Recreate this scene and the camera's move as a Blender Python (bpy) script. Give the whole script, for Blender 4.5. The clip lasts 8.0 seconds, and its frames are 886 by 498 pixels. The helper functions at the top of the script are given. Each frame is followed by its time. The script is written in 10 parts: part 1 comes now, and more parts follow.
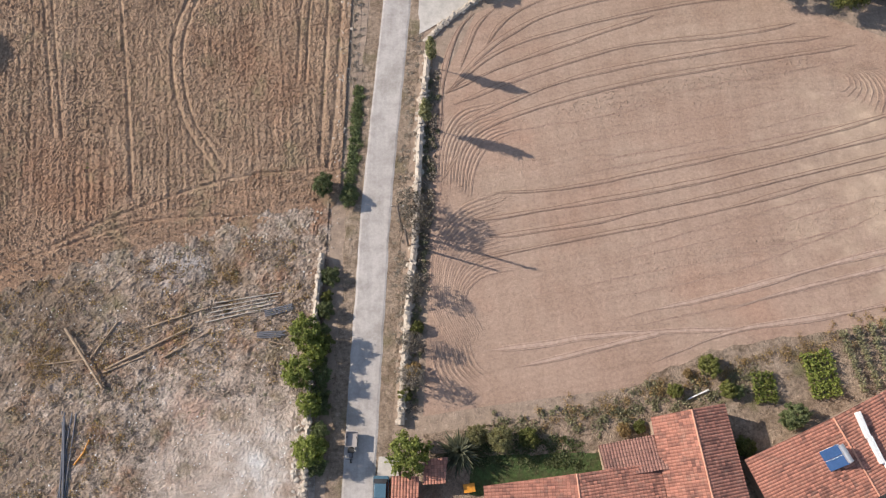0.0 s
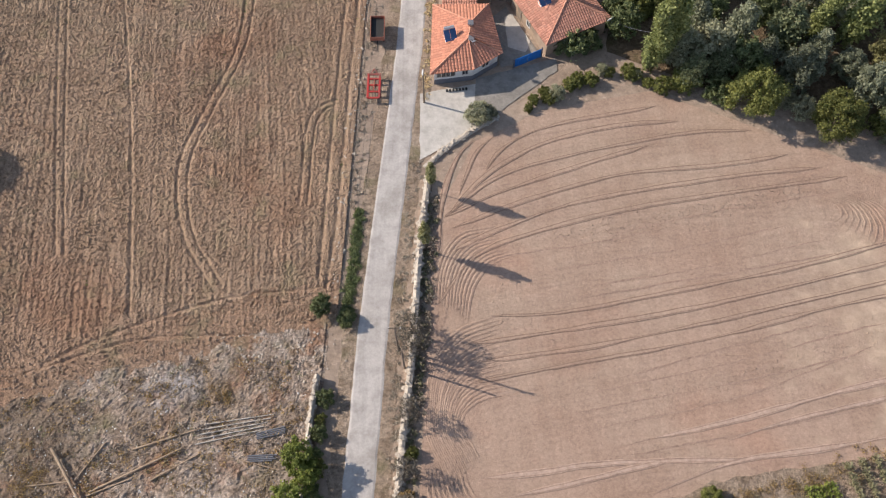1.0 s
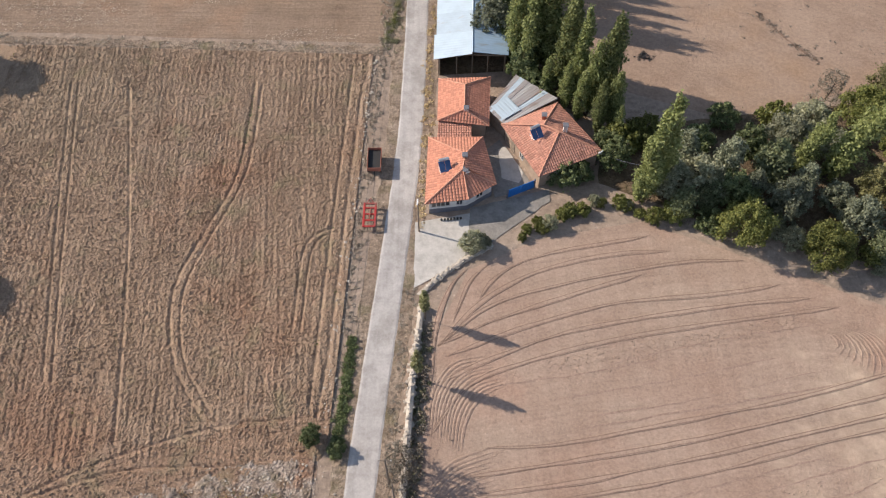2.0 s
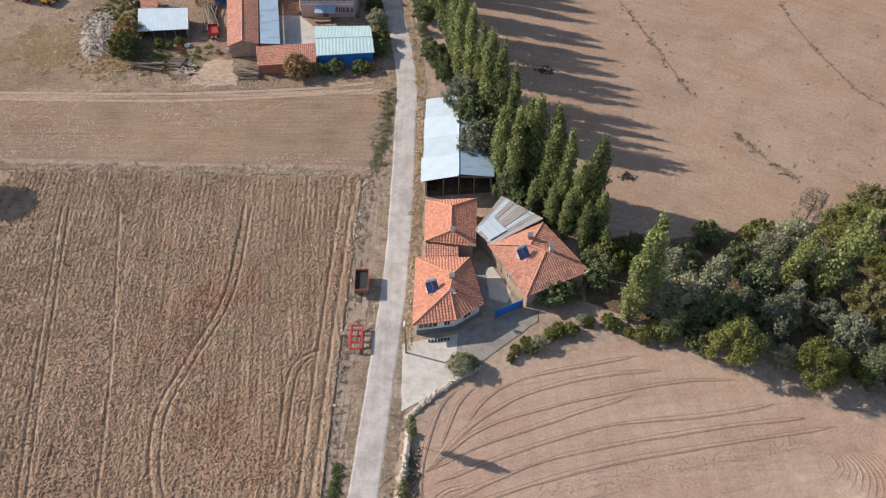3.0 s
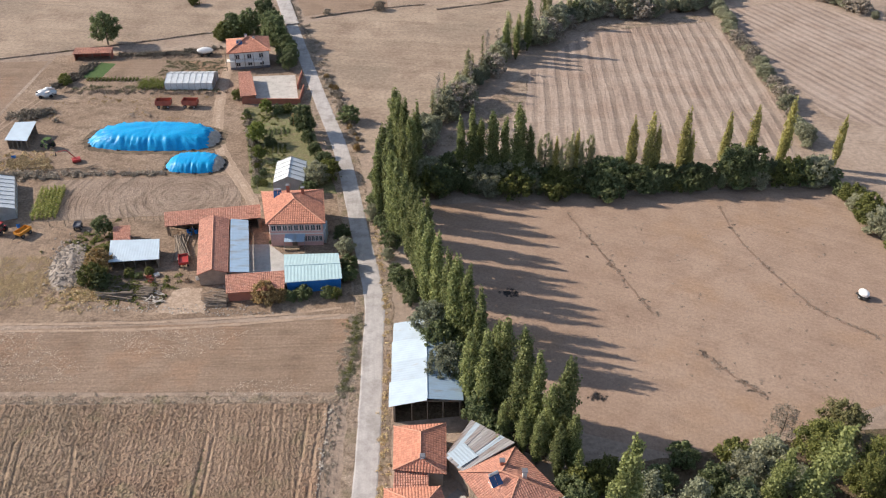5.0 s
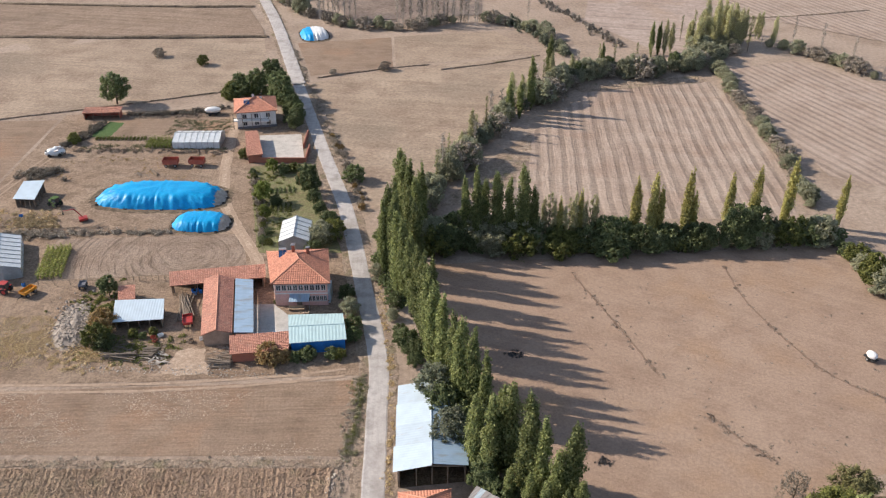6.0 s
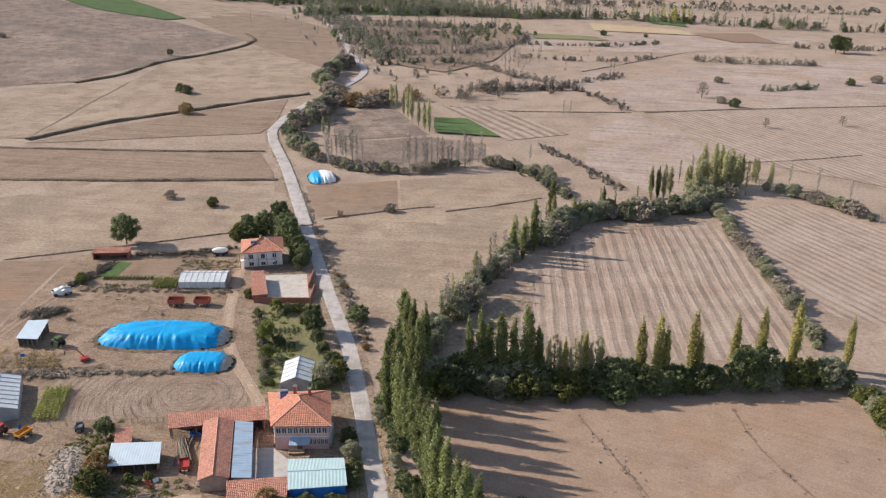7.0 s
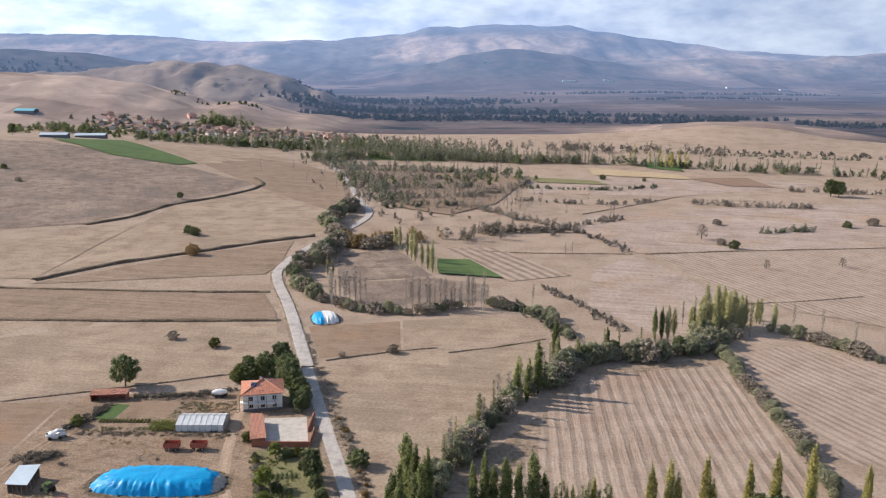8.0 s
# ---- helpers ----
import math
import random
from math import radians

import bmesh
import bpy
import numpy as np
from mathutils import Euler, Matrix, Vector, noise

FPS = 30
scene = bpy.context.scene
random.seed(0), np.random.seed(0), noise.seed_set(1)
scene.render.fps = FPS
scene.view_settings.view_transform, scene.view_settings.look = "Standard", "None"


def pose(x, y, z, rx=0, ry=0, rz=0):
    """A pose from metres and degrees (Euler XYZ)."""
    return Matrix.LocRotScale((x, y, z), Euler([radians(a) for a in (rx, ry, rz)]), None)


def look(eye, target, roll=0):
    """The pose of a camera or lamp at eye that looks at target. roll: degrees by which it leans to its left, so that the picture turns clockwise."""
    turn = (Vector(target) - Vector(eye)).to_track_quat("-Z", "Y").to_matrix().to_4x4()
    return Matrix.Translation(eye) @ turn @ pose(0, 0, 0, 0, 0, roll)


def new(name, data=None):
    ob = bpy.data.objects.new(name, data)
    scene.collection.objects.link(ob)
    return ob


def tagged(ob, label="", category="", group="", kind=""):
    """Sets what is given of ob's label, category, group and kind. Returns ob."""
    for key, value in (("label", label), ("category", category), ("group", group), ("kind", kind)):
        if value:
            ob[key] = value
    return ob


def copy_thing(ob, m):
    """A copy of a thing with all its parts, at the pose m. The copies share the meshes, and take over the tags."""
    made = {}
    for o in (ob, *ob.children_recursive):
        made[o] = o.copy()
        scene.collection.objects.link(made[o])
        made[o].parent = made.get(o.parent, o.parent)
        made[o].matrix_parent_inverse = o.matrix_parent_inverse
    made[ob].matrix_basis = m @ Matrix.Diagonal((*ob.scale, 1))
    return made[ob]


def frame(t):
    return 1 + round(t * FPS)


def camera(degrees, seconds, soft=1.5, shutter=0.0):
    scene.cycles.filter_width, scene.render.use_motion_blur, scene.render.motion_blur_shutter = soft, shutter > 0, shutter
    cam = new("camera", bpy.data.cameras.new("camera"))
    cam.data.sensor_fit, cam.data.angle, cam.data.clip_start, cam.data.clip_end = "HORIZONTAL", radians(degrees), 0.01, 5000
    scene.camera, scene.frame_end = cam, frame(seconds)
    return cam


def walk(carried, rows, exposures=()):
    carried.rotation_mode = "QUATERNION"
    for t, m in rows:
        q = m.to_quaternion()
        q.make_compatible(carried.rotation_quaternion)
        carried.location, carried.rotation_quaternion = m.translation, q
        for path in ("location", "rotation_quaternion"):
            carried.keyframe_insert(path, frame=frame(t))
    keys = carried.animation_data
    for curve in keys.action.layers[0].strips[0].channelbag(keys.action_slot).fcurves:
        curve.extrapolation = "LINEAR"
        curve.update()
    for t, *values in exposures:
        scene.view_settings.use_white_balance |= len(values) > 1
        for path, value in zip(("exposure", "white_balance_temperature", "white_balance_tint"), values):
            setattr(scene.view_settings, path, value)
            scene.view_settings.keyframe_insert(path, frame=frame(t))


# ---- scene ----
import itertools
cam = camera(55.36, 8.0, 1.2)
# seconds, eye, yaw, pitch, roll: a drone that hovers while its camera tilts up
PATH = [
    (0.0, 0.36, 0.48, 92.00, 3.61, -73.75, -2.41),
    (0.5, 0.46, 0.67, 92.04, 3.06, -69.60, -1.43),
    (1.0, 0.52, 0.68, 92.03, 2.77, -65.58, -0.77),
    (1.5, 0.67, 0.77, 92.01, 2.76, -61.32, -0.30),
    (3.0, 2.05, 2.34, 92.22, 1.82, -49.49, -0.23),
    (3.5, 2.07, 2.53, 92.18, 0.87, -45.70, 0.11),
    (4.0, 2.31, 2.77, 92.22, -0.82, -41.43, 0.33),
    (4.5, 2.39, 2.85, 92.22, -1.12, -37.62, 0.41),
    (4.7, 2.37, 2.98, 92.30, -1.04, -36.02, 0.43),
    (5.8, 1.93, 3.93, 93.80, -0.74, -32.98, 0.35),
    (6.0, 1.99, 4.06, 93.90, -0.64, -31.27, 0.36),
    (6.5, 1.98, 4.31, 94.07, -0.44, -26.61, 0.33),
    (7.0, 2.04, 4.48, 94.21, -0.25, -21.91, 0.31),
    (7.5, 2.37, 4.64, 94.22, -0.05, -17.16, 0.26),
    (8.0, 2.24, 4.88, 94.49, 0.05, -12.45, 0.30),
]
walk(cam, [(t, pose(x, y, z, 90 + p, 0, yaw) @ pose(0, 0, 0, 0, 0, r)) for t, x, y, z, yaw, p, r in PATH],
     exposures=((0.0, 0.37), (3.5, 0.37), (4.5, 0.46), (6.0, 0.48), (7.0, 0.43), (8.0, 0.39)))

# ---------------------------------------------------------------- light
SUN_EL, SUN_AZ = 30.5, 164.5          # degrees; azimuth of the sun counted from +x towards +y
world = bpy.data.worlds.new("sky")
scene.world = world
world.use_nodes = True
wn, wl = world.node_tree.nodes, world.node_tree.links
wn.clear()
w_out, w_bg, w_sky = wn.new("ShaderNodeOutputWorld"), wn.new("ShaderNodeBackground"), wn.new("ShaderNodeTexSky")
w_sky.sky_type, w_sky.sun_disc = "NISHITA", False
w_sky.sun_elevation, w_sky.sun_rotation = radians(SUN_EL), radians(90 - SUN_AZ)
w_sky.air_density, w_sky.dust_density = 1.0, 0.6
w_co, w_map, w_noise, w_ramp, w_mix = (wn.new("ShaderNodeTexCoord"), wn.new("ShaderNodeMapping"), wn.new("ShaderNodeTexNoise"),
                                       wn.new("ShaderNodeValToRGB"), wn.new("ShaderNodeMix"))
w_map.inputs["Scale"].default_value = (2.6, 2.6, 6.5)
w_noise.inputs["Scale"].default_value, w_noise.inputs["Detail"].default_value, w_noise.inputs["Roughness"].default_value = 1.6, 7.0, 0.55
w_ramp.color_ramp.elements[0].position, w_ramp.color_ramp.elements[1].position = 0.10, 0.40
w_mix.data_type = "RGBA"
w_n2, w_r2, w_cl = wn.new("ShaderNodeTexNoise"), wn.new("ShaderNodeValToRGB"), wn.new("ShaderNodeMix")
w_n2.inputs["Scale"].default_value, w_n2.inputs["Detail"].default_value, w_n2.inputs["Roughness"].default_value = 5.5, 6.0, 0.55
w_r2.color_ramp.elements[0].position, w_r2.color_ramp.elements[1].position = 0.34, 0.68
w_cl.data_type = "RGBA"
w_cl.inputs["A"].default_value, w_cl.inputs["B"].default_value = (4.6, 5.9, 8.8, 1), (8.4, 9.6, 11.8, 1)
wl.new(w_co.outputs["Generated"], w_map.inputs["Vector"])
wl.new(w_map.outputs["Vector"], w_noise.inputs["Vector"])
wl.new(w_map.outputs["Vector"], w_n2.inputs["Vector"])
wl.new(w_n2.outputs["Fac"], w_r2.inputs["Fac"])
wl.new(w_r2.outputs["Color"], w_cl.inputs["Factor"])
w_side, w_lit = wn.new("ShaderNodeMapRange"), wn.new("ShaderNodeVectorMath")
w_side.inputs["From Min"].default_value, w_side.inputs["From Max"].default_value = -0.5, 0.35
w_side.inputs["To Min"].default_value, w_side.inputs["To Max"].default_value = 1.36, 0.74
w_lit.operation = "SCALE"
wl.new(w_cl.outputs["Result"], w_lit.inputs[0])
wl.new(w_side.outputs["Result"], w_lit.inputs["Scale"])
wl.new(w_lit.outputs["Vector"], w_mix.inputs["B"])
wl.new(w_noise.outputs["Fac"], w_ramp.inputs["Fac"])
w_sep, w_low, w_gate = wn.new("ShaderNodeSeparateXYZ"), wn.new("ShaderNodeMapRange"), wn.new("ShaderNodeMath")
wl.new(w_co.outputs["Generated"], w_sep.inputs[0])
wl.new(w_sep.outputs["Z"], w_low.inputs["Value"])
wl.new(w_sep.outputs["X"], w_side.inputs["Value"])
w_low.inputs["From Min"].default_value, w_low.inputs["From Max"].default_value = 0.12, 0.45
w_low.inputs["To Min"].default_value, w_low.inputs["To Max"].default_value = 1.0, 0.25
w_gate.operation = "MULTIPLY"
wl.new(w_ramp.outputs["Color"], w_gate.inputs[0])
wl.new(w_low.outputs["Result"], w_gate.inputs[1])
wl.new(w_gate.outputs[0], w_mix.inputs["Factor"])
wl.new(w_sky.outputs["Color"], w_mix.inputs["A"])
wl.new(w_mix.outputs["Result"], w_bg.inputs["Color"])
wl.new(w_bg.outputs["Background"], w_out.inputs["Surface"])
w_bg.inputs["Strength"].default_value = 0.082
sun = new("sun", bpy.data.lights.new("sun", "SUN"))
sun.data.energy, sun.data.angle, sun.data.color = 5.0, radians(0.6), (1.0, 0.875, 0.742)
sun_dir = Vector((math.cos(radians(SUN_AZ)) * math.cos(radians(SUN_EL)), math.sin(radians(SUN_AZ)) * math.cos(radians(SUN_EL)), math.sin(radians(SUN_EL))))
sun.matrix_world = look(sun_dir * 300, (0, 0, 0))


# ---------------------------------------------------------------- materials
def nodes_of(name):
    m = bpy.data.materials.new(name)
    m.use_nodes = True
    nt = m.node_tree
    return m, nt.nodes, nt.links, nt.nodes["Principled BSDF"]


def mixed(n, l, fac, a, b, blend="MIX"):
    """A colour mix; each input is a socket, a colour or a number."""
    x = n.new("ShaderNodeMix")
    x.data_type, x.blend_type = "RGBA", blend
    for key, v in (("Factor", fac), ("A", a), ("B", b)):
        if isinstance(v, bpy.types.NodeSocket):
            l.new(v, x.inputs[key])
        else:
            x.inputs[key].default_value = v if key == "Factor" else (*v[:3], 1)
    return x.outputs["Result"]


def coords(n, l, angle=0.0, stretch=(1, 1, 1), uv=False, shift=(0, 0, 0)):
    c, mp = n.new("ShaderNodeTexCoord"), n.new("ShaderNodeMapping")
    l.new(c.outputs["UV" if uv else "Object"], mp.inputs["Vector"])
    mp.inputs["Rotation"].default_value, mp.inputs["Scale"].default_value = (0, 0, radians(angle)), stretch
    mp.inputs["Location"].default_value = shift
    return mp.outputs["Vector"]


def row_coords(n, l, angle, gap):
    """Coordinates turned first and then drawn out along the rows, whose gap is in metres."""
    mp = n.new("ShaderNodeMapping")
    l.new(coords(n, l, -angle), mp.inputs["Vector"])
    mp.inputs["Scale"].default_value = (1 / gap, 0.035 / gap, 1 / gap)
    return mp.outputs["Vector"]


def noisy(n, l, co, scale, lo=0.35, hi=0.65, detail=5, rough=0.6):
    t, r = n.new("ShaderNodeTexNoise"), n.new("ShaderNodeMapRange")
    l.new(co, t.inputs["Vector"])
    t.inputs["Scale"].default_value, t.inputs["Detail"].default_value, t.inputs["Roughness"].default_value = scale, detail, rough
    r.inputs["From Min"].default_value, r.inputs["From Max"].default_value = lo, hi
    l.new(t.outputs["Fac"], r.inputs["Value"])
    return r.outputs["Result"]


def bump(n, l, bsdf, height, strength=0.5, dist=0.1):
    b = n.new("ShaderNodeBump")
    b.inputs["Strength"].default_value, b.inputs["Distance"].default_value = strength, dist
    l.new(height, b.inputs["Height"])
    l.new(b.outputs["Normal"], bsdf.inputs["Normal"])


def soil(name, base, dark, light, fine=2.5, patch=0.06, relief=0.6, streak=None, contrast=1.0, green=None, clods=0.0, rings=None, bands=None, stain=None):
    """Bare or stubbly earth. streak: (angle, gap, depth) of uneven lines; rings: (centre, gap, depth) of curved ones; bands: (angle, gap, depth) of regular ones;
    clods: how lumpy; stain: a third colour in large patches."""
    m, n, l, b = nodes_of(name)
    co = coords(n, l)
    col = mixed(n, l, noisy(n, l, co, patch, 0.35, 0.65, 7), base, light)
    col = mixed(n, l, noisy(n, l, co, patch * 5.3, 0.45, 0.72, 7), col, dark)
    if stain:
        col = mixed(n, l, noisy(n, l, co, patch * 1.7, 0.52, 0.66, 8), col, stain)
    clod = noisy(n, l, co, fine, 0.3, 0.7, 9, 0.75)
    grain = mixed(n, l, clod, (1 - 0.45 * contrast,) * 3, (1 + 0.36 * contrast,) * 3)
    col = mixed(n, l, 1.0, col, grain, "MULTIPLY")
    speck = noisy(n, l, co, fine * 2.7, 0.60, 0.72, 3)
    col = mixed(n, l, speck, col, mixed(n, l, 1.0, col, (1 + 0.55 * contrast,) * 3, "MULTIPLY"))
    height = clod

    def lined(line, depth, gate_lo=0.3):
        nonlocal col, height
        gate = noisy(n, l, co, 0.09, gate_lo, gate_lo + 0.3)
        line = mixed(n, l, gate, mixed(n, l, 1.0, line, (0.35,) * 3, "MULTIPLY"), line)
        col = mixed(n, l, line, col, mixed(n, l, 1.0, col, (1 - depth,) * 3, "MULTIPLY"))
        sub = n.new("ShaderNodeMath")
        sub.operation = "MULTIPLY_ADD"
        l.new(line, sub.inputs[0])
        sub.inputs[1].default_value = -2.2 * depth
        l.new(height, sub.inputs[2])
        height = sub.outputs[0]

    if streak:
        ang, gap, depth = streak
        lined(noisy(n, l, row_coords(n, l, ang, gap), 1.0, 0.42, 0.64, 4), depth)
    if bands:
        ang, gap, depth = bands
        w = n.new("ShaderNodeTexWave")
        w.bands_direction = "X"
        l.new(coords(n, l, -ang), w.inputs["Vector"])
        w.inputs["Scale"].default_value = 0.314 / gap
        w.inputs["Distortion"].default_value, w.inputs["Detail"].default_value, w.inputs["Detail Scale"].default_value = 4.5, 4, 0.16
        crisp = n.new("ShaderNodeMapRange")
        crisp.inputs["From Min"].default_value, crisp.inputs["From Max"].default_value = 0.42, 0.78
        l.new(w.outputs["Color"], crisp.inputs["Value"])
        lined(crisp.outputs["Result"], depth, 0.2)
    if rings:
        centre, gap, depth = rings
        sep, rad, ang, mul, cmb = n.new("ShaderNodeSeparateXYZ"), n.new("ShaderNodeVectorMath"), n.new("ShaderNodeMath"), n.new("ShaderNodeMath"), n.new("ShaderNodeCombineXYZ")
        cc = coords(n, l, 0, (1, 1, 1), False, (-centre[0], -centre[1], 0))
        l.new(cc, sep.inputs[0])
        rad.operation, ang.operation, mul.operation = "LENGTH", "ARCTAN2", "DIVIDE"
        l.new(cc, rad.inputs[0])
        l.new(sep.outputs["Y"], ang.inputs[0]), l.new(sep.outputs["X"], ang.inputs[1])
        l.new(rad.outputs["Value"], mul.inputs[0])
        mul.inputs[1].default_value = gap
        l.new(mul.outputs[0], cmb.inputs[0]), l.new(ang.outputs[0], cmb.inputs[1])
        lined(noisy(n, l, cmb.outputs[0], 1.0, 0.46, 0.64, 3), depth, 0.25)
    if clods:
        v, vr = n.new("ShaderNodeTexVoronoi"), n.new("ShaderNodeMapRange")
        l.new(co, v.inputs["Vector"])
        v.inputs["Scale"].default_value = 2.6
        vr.inputs["From Min"].default_value, vr.inputs["From Max"].default_value = 0.1, 0.65
        l.new(v.outputs["Distance"], vr.inputs["Value"])
        # shading of the clods also painted in: bright tops, dark gaps between
        col = mixed(n, l, vr.outputs["Result"], mixed(n, l, 1.0, col, (1 + 0.3 * clods,) * 3, "MULTIPLY"), mixed(n, l, 1.0, col, (1 - 0.42 * clods,) * 3, "MULTIPLY"))
        sub = n.new("ShaderNodeMath")
        sub.operation = "MULTIPLY_ADD"
        l.new(vr.outputs["Result"], sub.inputs[0])
        sub.inputs[1].default_value = -1.2 * clods
        l.new(height, sub.inputs[2])
        height = sub.outputs[0]
    if green:
        col = mixed(n, l, noisy(n, l, co, 0.22, 0.55, 0.75, 7), col, green)
    l.new(col, b.inputs["Base Color"])
    b.inputs["Roughness"].default_value = 0.95
    b.inputs["Specular IOR Level"].default_value = 0.1
    bump(n, l, b, height, relief, 0.25)
    return m


def plain(name, base, second=None, scale=1.5, rough=0.6, metal=0.0, relief=0.15, uv=False, stretch=(1, 1, 1), spec=0.4, grime=None):
    """Paint, plaster, wood, metal: two-scale mottling over a base colour."""
    m, n, l, b = nodes_of(name)
    co = coords(n, l, 0, stretch, uv)
    second = second or tuple(c * 0.75 for c in base)
    col = mixed(n, l, noisy(n, l, co, scale), base, second)
    fine = noisy(n, l, co, scale * 9, 0.3, 0.7)
    col = mixed(n, l, 1.0, col, mixed(n, l, fine, (0.86,) * 3, (1.1,) * 3), "MULTIPLY")
    if grime:
        col = mixed(n, l, noisy(n, l, co, scale * 0.6, 0.52, 0.72, 7), col, grime)
    l.new(col, b.inputs["Base Color"])
    b.inputs["Roughness"].default_value, b.inputs["Metallic"].default_value = rough, metal
    b.inputs["Specular IOR Level"].default_value = spec
    bump(n, l, b, fine, relief, 0.03)
    return m


def tiles(name, base, dark, moss, row=0.34, width=0.22, wear=0.5):
    """Clay roof tiles over a UV map in metres: u along the eave, v up the slope. Each tile has a tone of its own; wear: how many are dark or lichened."""
    m, n, l, b = nodes_of(name)
    co = coords(n, l, 0, (1 / width, 1 / row, 1), True)
    cell, pick, pick2 = n.new("ShaderNodeVectorMath"), n.new("ShaderNodeTexWhiteNoise"), n.new("ShaderNodeTexWhiteNoise")
    cell.operation = "FLOOR"
    pick.noise_dimensions = pick2.noise_dimensions = "4D"
    pick2.inputs["W"].default_value = 5.0
    l.new(co, cell.inputs[0])
    l.new(cell.outputs[0], pick.inputs["Vector"]), l.new(cell.outputs[0], pick2.inputs["Vector"])

    def gate(socket, lo, hi):
        r = n.new("ShaderNodeMapRange")
        r.inputs["From Min"].default_value, r.inputs["From Max"].default_value = lo, hi
        l.new(socket, r.inputs["Value"])
        return r.outputs["Result"]
    wob = coords(n, l)
    col = mixed(n, l, pick.outputs["Value"], tuple(c * 0.84 for c in base), tuple(min(0.8, c * 1.14) for c in base))
    patch = noisy(n, l, wob, 0.45, 0.38, 0.62, 6)
    worn = n.new("ShaderNodeMath")
    worn.operation = "MULTIPLY"
    l.new(gate(pick2.outputs["Value"], 1.0 - 0.34 * wear, 1.02 - 0.34 * wear), worn.inputs[0])
    l.new(patch, worn.inputs[1])
    col = mixed(n, l, worn.outputs[0], col, dark)
    col = mixed(n, l, noisy(n, l, wob, 1.1, 0.66 - 0.1 * wear, 0.84, 8, 0.7), col, moss)
    br = n.new("ShaderNodeTexBrick")
    l.new(coords(n, l, 0, (1, 1, 1), True), br.inputs["Vector"])
    br.inputs["Scale"].default_value, br.offset = 1.0, 0.0
    br.inputs["Brick Width"].default_value, br.inputs["Row Height"].default_value = width, row
    br.inputs["Mortar Size"].default_value, br.inputs["Mortar Smooth"].default_value = 0.022, 0.5
    br.inputs["Color1"].default_value = br.inputs["Color2"].default_value = (1, 1, 1, 1)
    br.inputs["Mortar"].default_value = (0.6, 0.55, 0.52, 1)
    col = mixed(n, l, 1.0, col, br.outputs["Color"], "MULTIPLY")
    col = mixed(n, l, 1.0, col, mixed(n, l, noisy(n, l, wob, 7.0, 0.3, 0.7), (0.8,) * 3, (1.12,) * 3), "MULTIPLY")
    l.new(col, b.inputs["Base Color"])
    b.inputs["Roughness"].default_value = 0.85
    bump(n, l, b, noisy(n, l, wob, 9.0, 0.3, 0.7), 0.3, 0.02)
    return m


def sheeting(name, base, rust, rib=0.25, metal=0.5, rough=0.4, along="X", blotch=0.62):
    """Ribbed sheet metal over a UV map in metres."""
    m, n, l, b = nodes_of(name)
    co = coords(n, l, 0, (1, 1, 1), True)
    w = n.new("ShaderNodeTexWave")
    w.bands_direction = along
    w.inputs["Scale"].default_value = 0.314 / rib
    l.new(co, w.inputs["Vector"])
    col = mixed(n, l, noisy(n, l, co, 0.5, 0.35, 0.7), base, tuple(c * 0.85 for c in base))
    col = mixed(n, l, noisy(n, l, coords(n, l, 0, (1, 0.25, 1), True), 0.8, blotch, blotch + 0.14, 8), col, rust)
    l.new(col, b.inputs["Base Color"])
    b.inputs["Metallic"].default_value, b.inputs["Roughness"].default_value = metal, rough
    bump(n, l, b, w.outputs["Color"], 0.6, 0.04)
    return m


def foliage(name, low, high, third, glow=0.35):
    """Leaves: colour by clump, a little light through them."""
    low, high, third = (tuple(1.16 * c for c in q) for q in (low, high, third))
    m, n, l, b = nodes_of(name)
    g, o, r = n.new("ShaderNodeNewGeometry"), n.new("ShaderNodeObjectInfo"), n.new("ShaderNodeValToRGB")
    l.new(g.outputs["Random Per Island"], r.inputs["Fac"])
    e = r.color_ramp.elements
    e[0].color, e[1].color = (*low, 1), (*high, 1)
    x = e.new(0.9)
    x.color = (*third, 1)
    hsv = n.new("ShaderNodeHueSaturation")
    mr = n.new("ShaderNodeMapRange")
    mr.inputs["To Min"].default_value, mr.inputs["To Max"].default_value = 0.75, 1.25
    l.new(o.outputs["Random"], mr.inputs["Value"])
    l.new(mr.outputs["Result"], hsv.inputs["Value"])
    l.new(r.outputs["Color"], hsv.inputs["Color"])
    l.new(hsv.outputs["Color"], b.inputs["Base Color"])
    b.inputs["Roughness"].default_value, b.inputs["Specular IOR Level"].default_value = 0.6, 0.25
    tr, mx = n.new("ShaderNodeBsdfTranslucent"), n.new("ShaderNodeMixShader")
    l.new(hsv.outputs["Color"], tr.inputs["Color"])
    mx.inputs["Fac"].default_value = glow
    out = n["Material Output"]
    l.new(b.outputs["BSDF"], mx.inputs[1])
    l.new(tr.outputs["BSDF"], mx.inputs[2])
    l.new(mx.outputs["Shader"], out.inputs["Surface"])
    return m


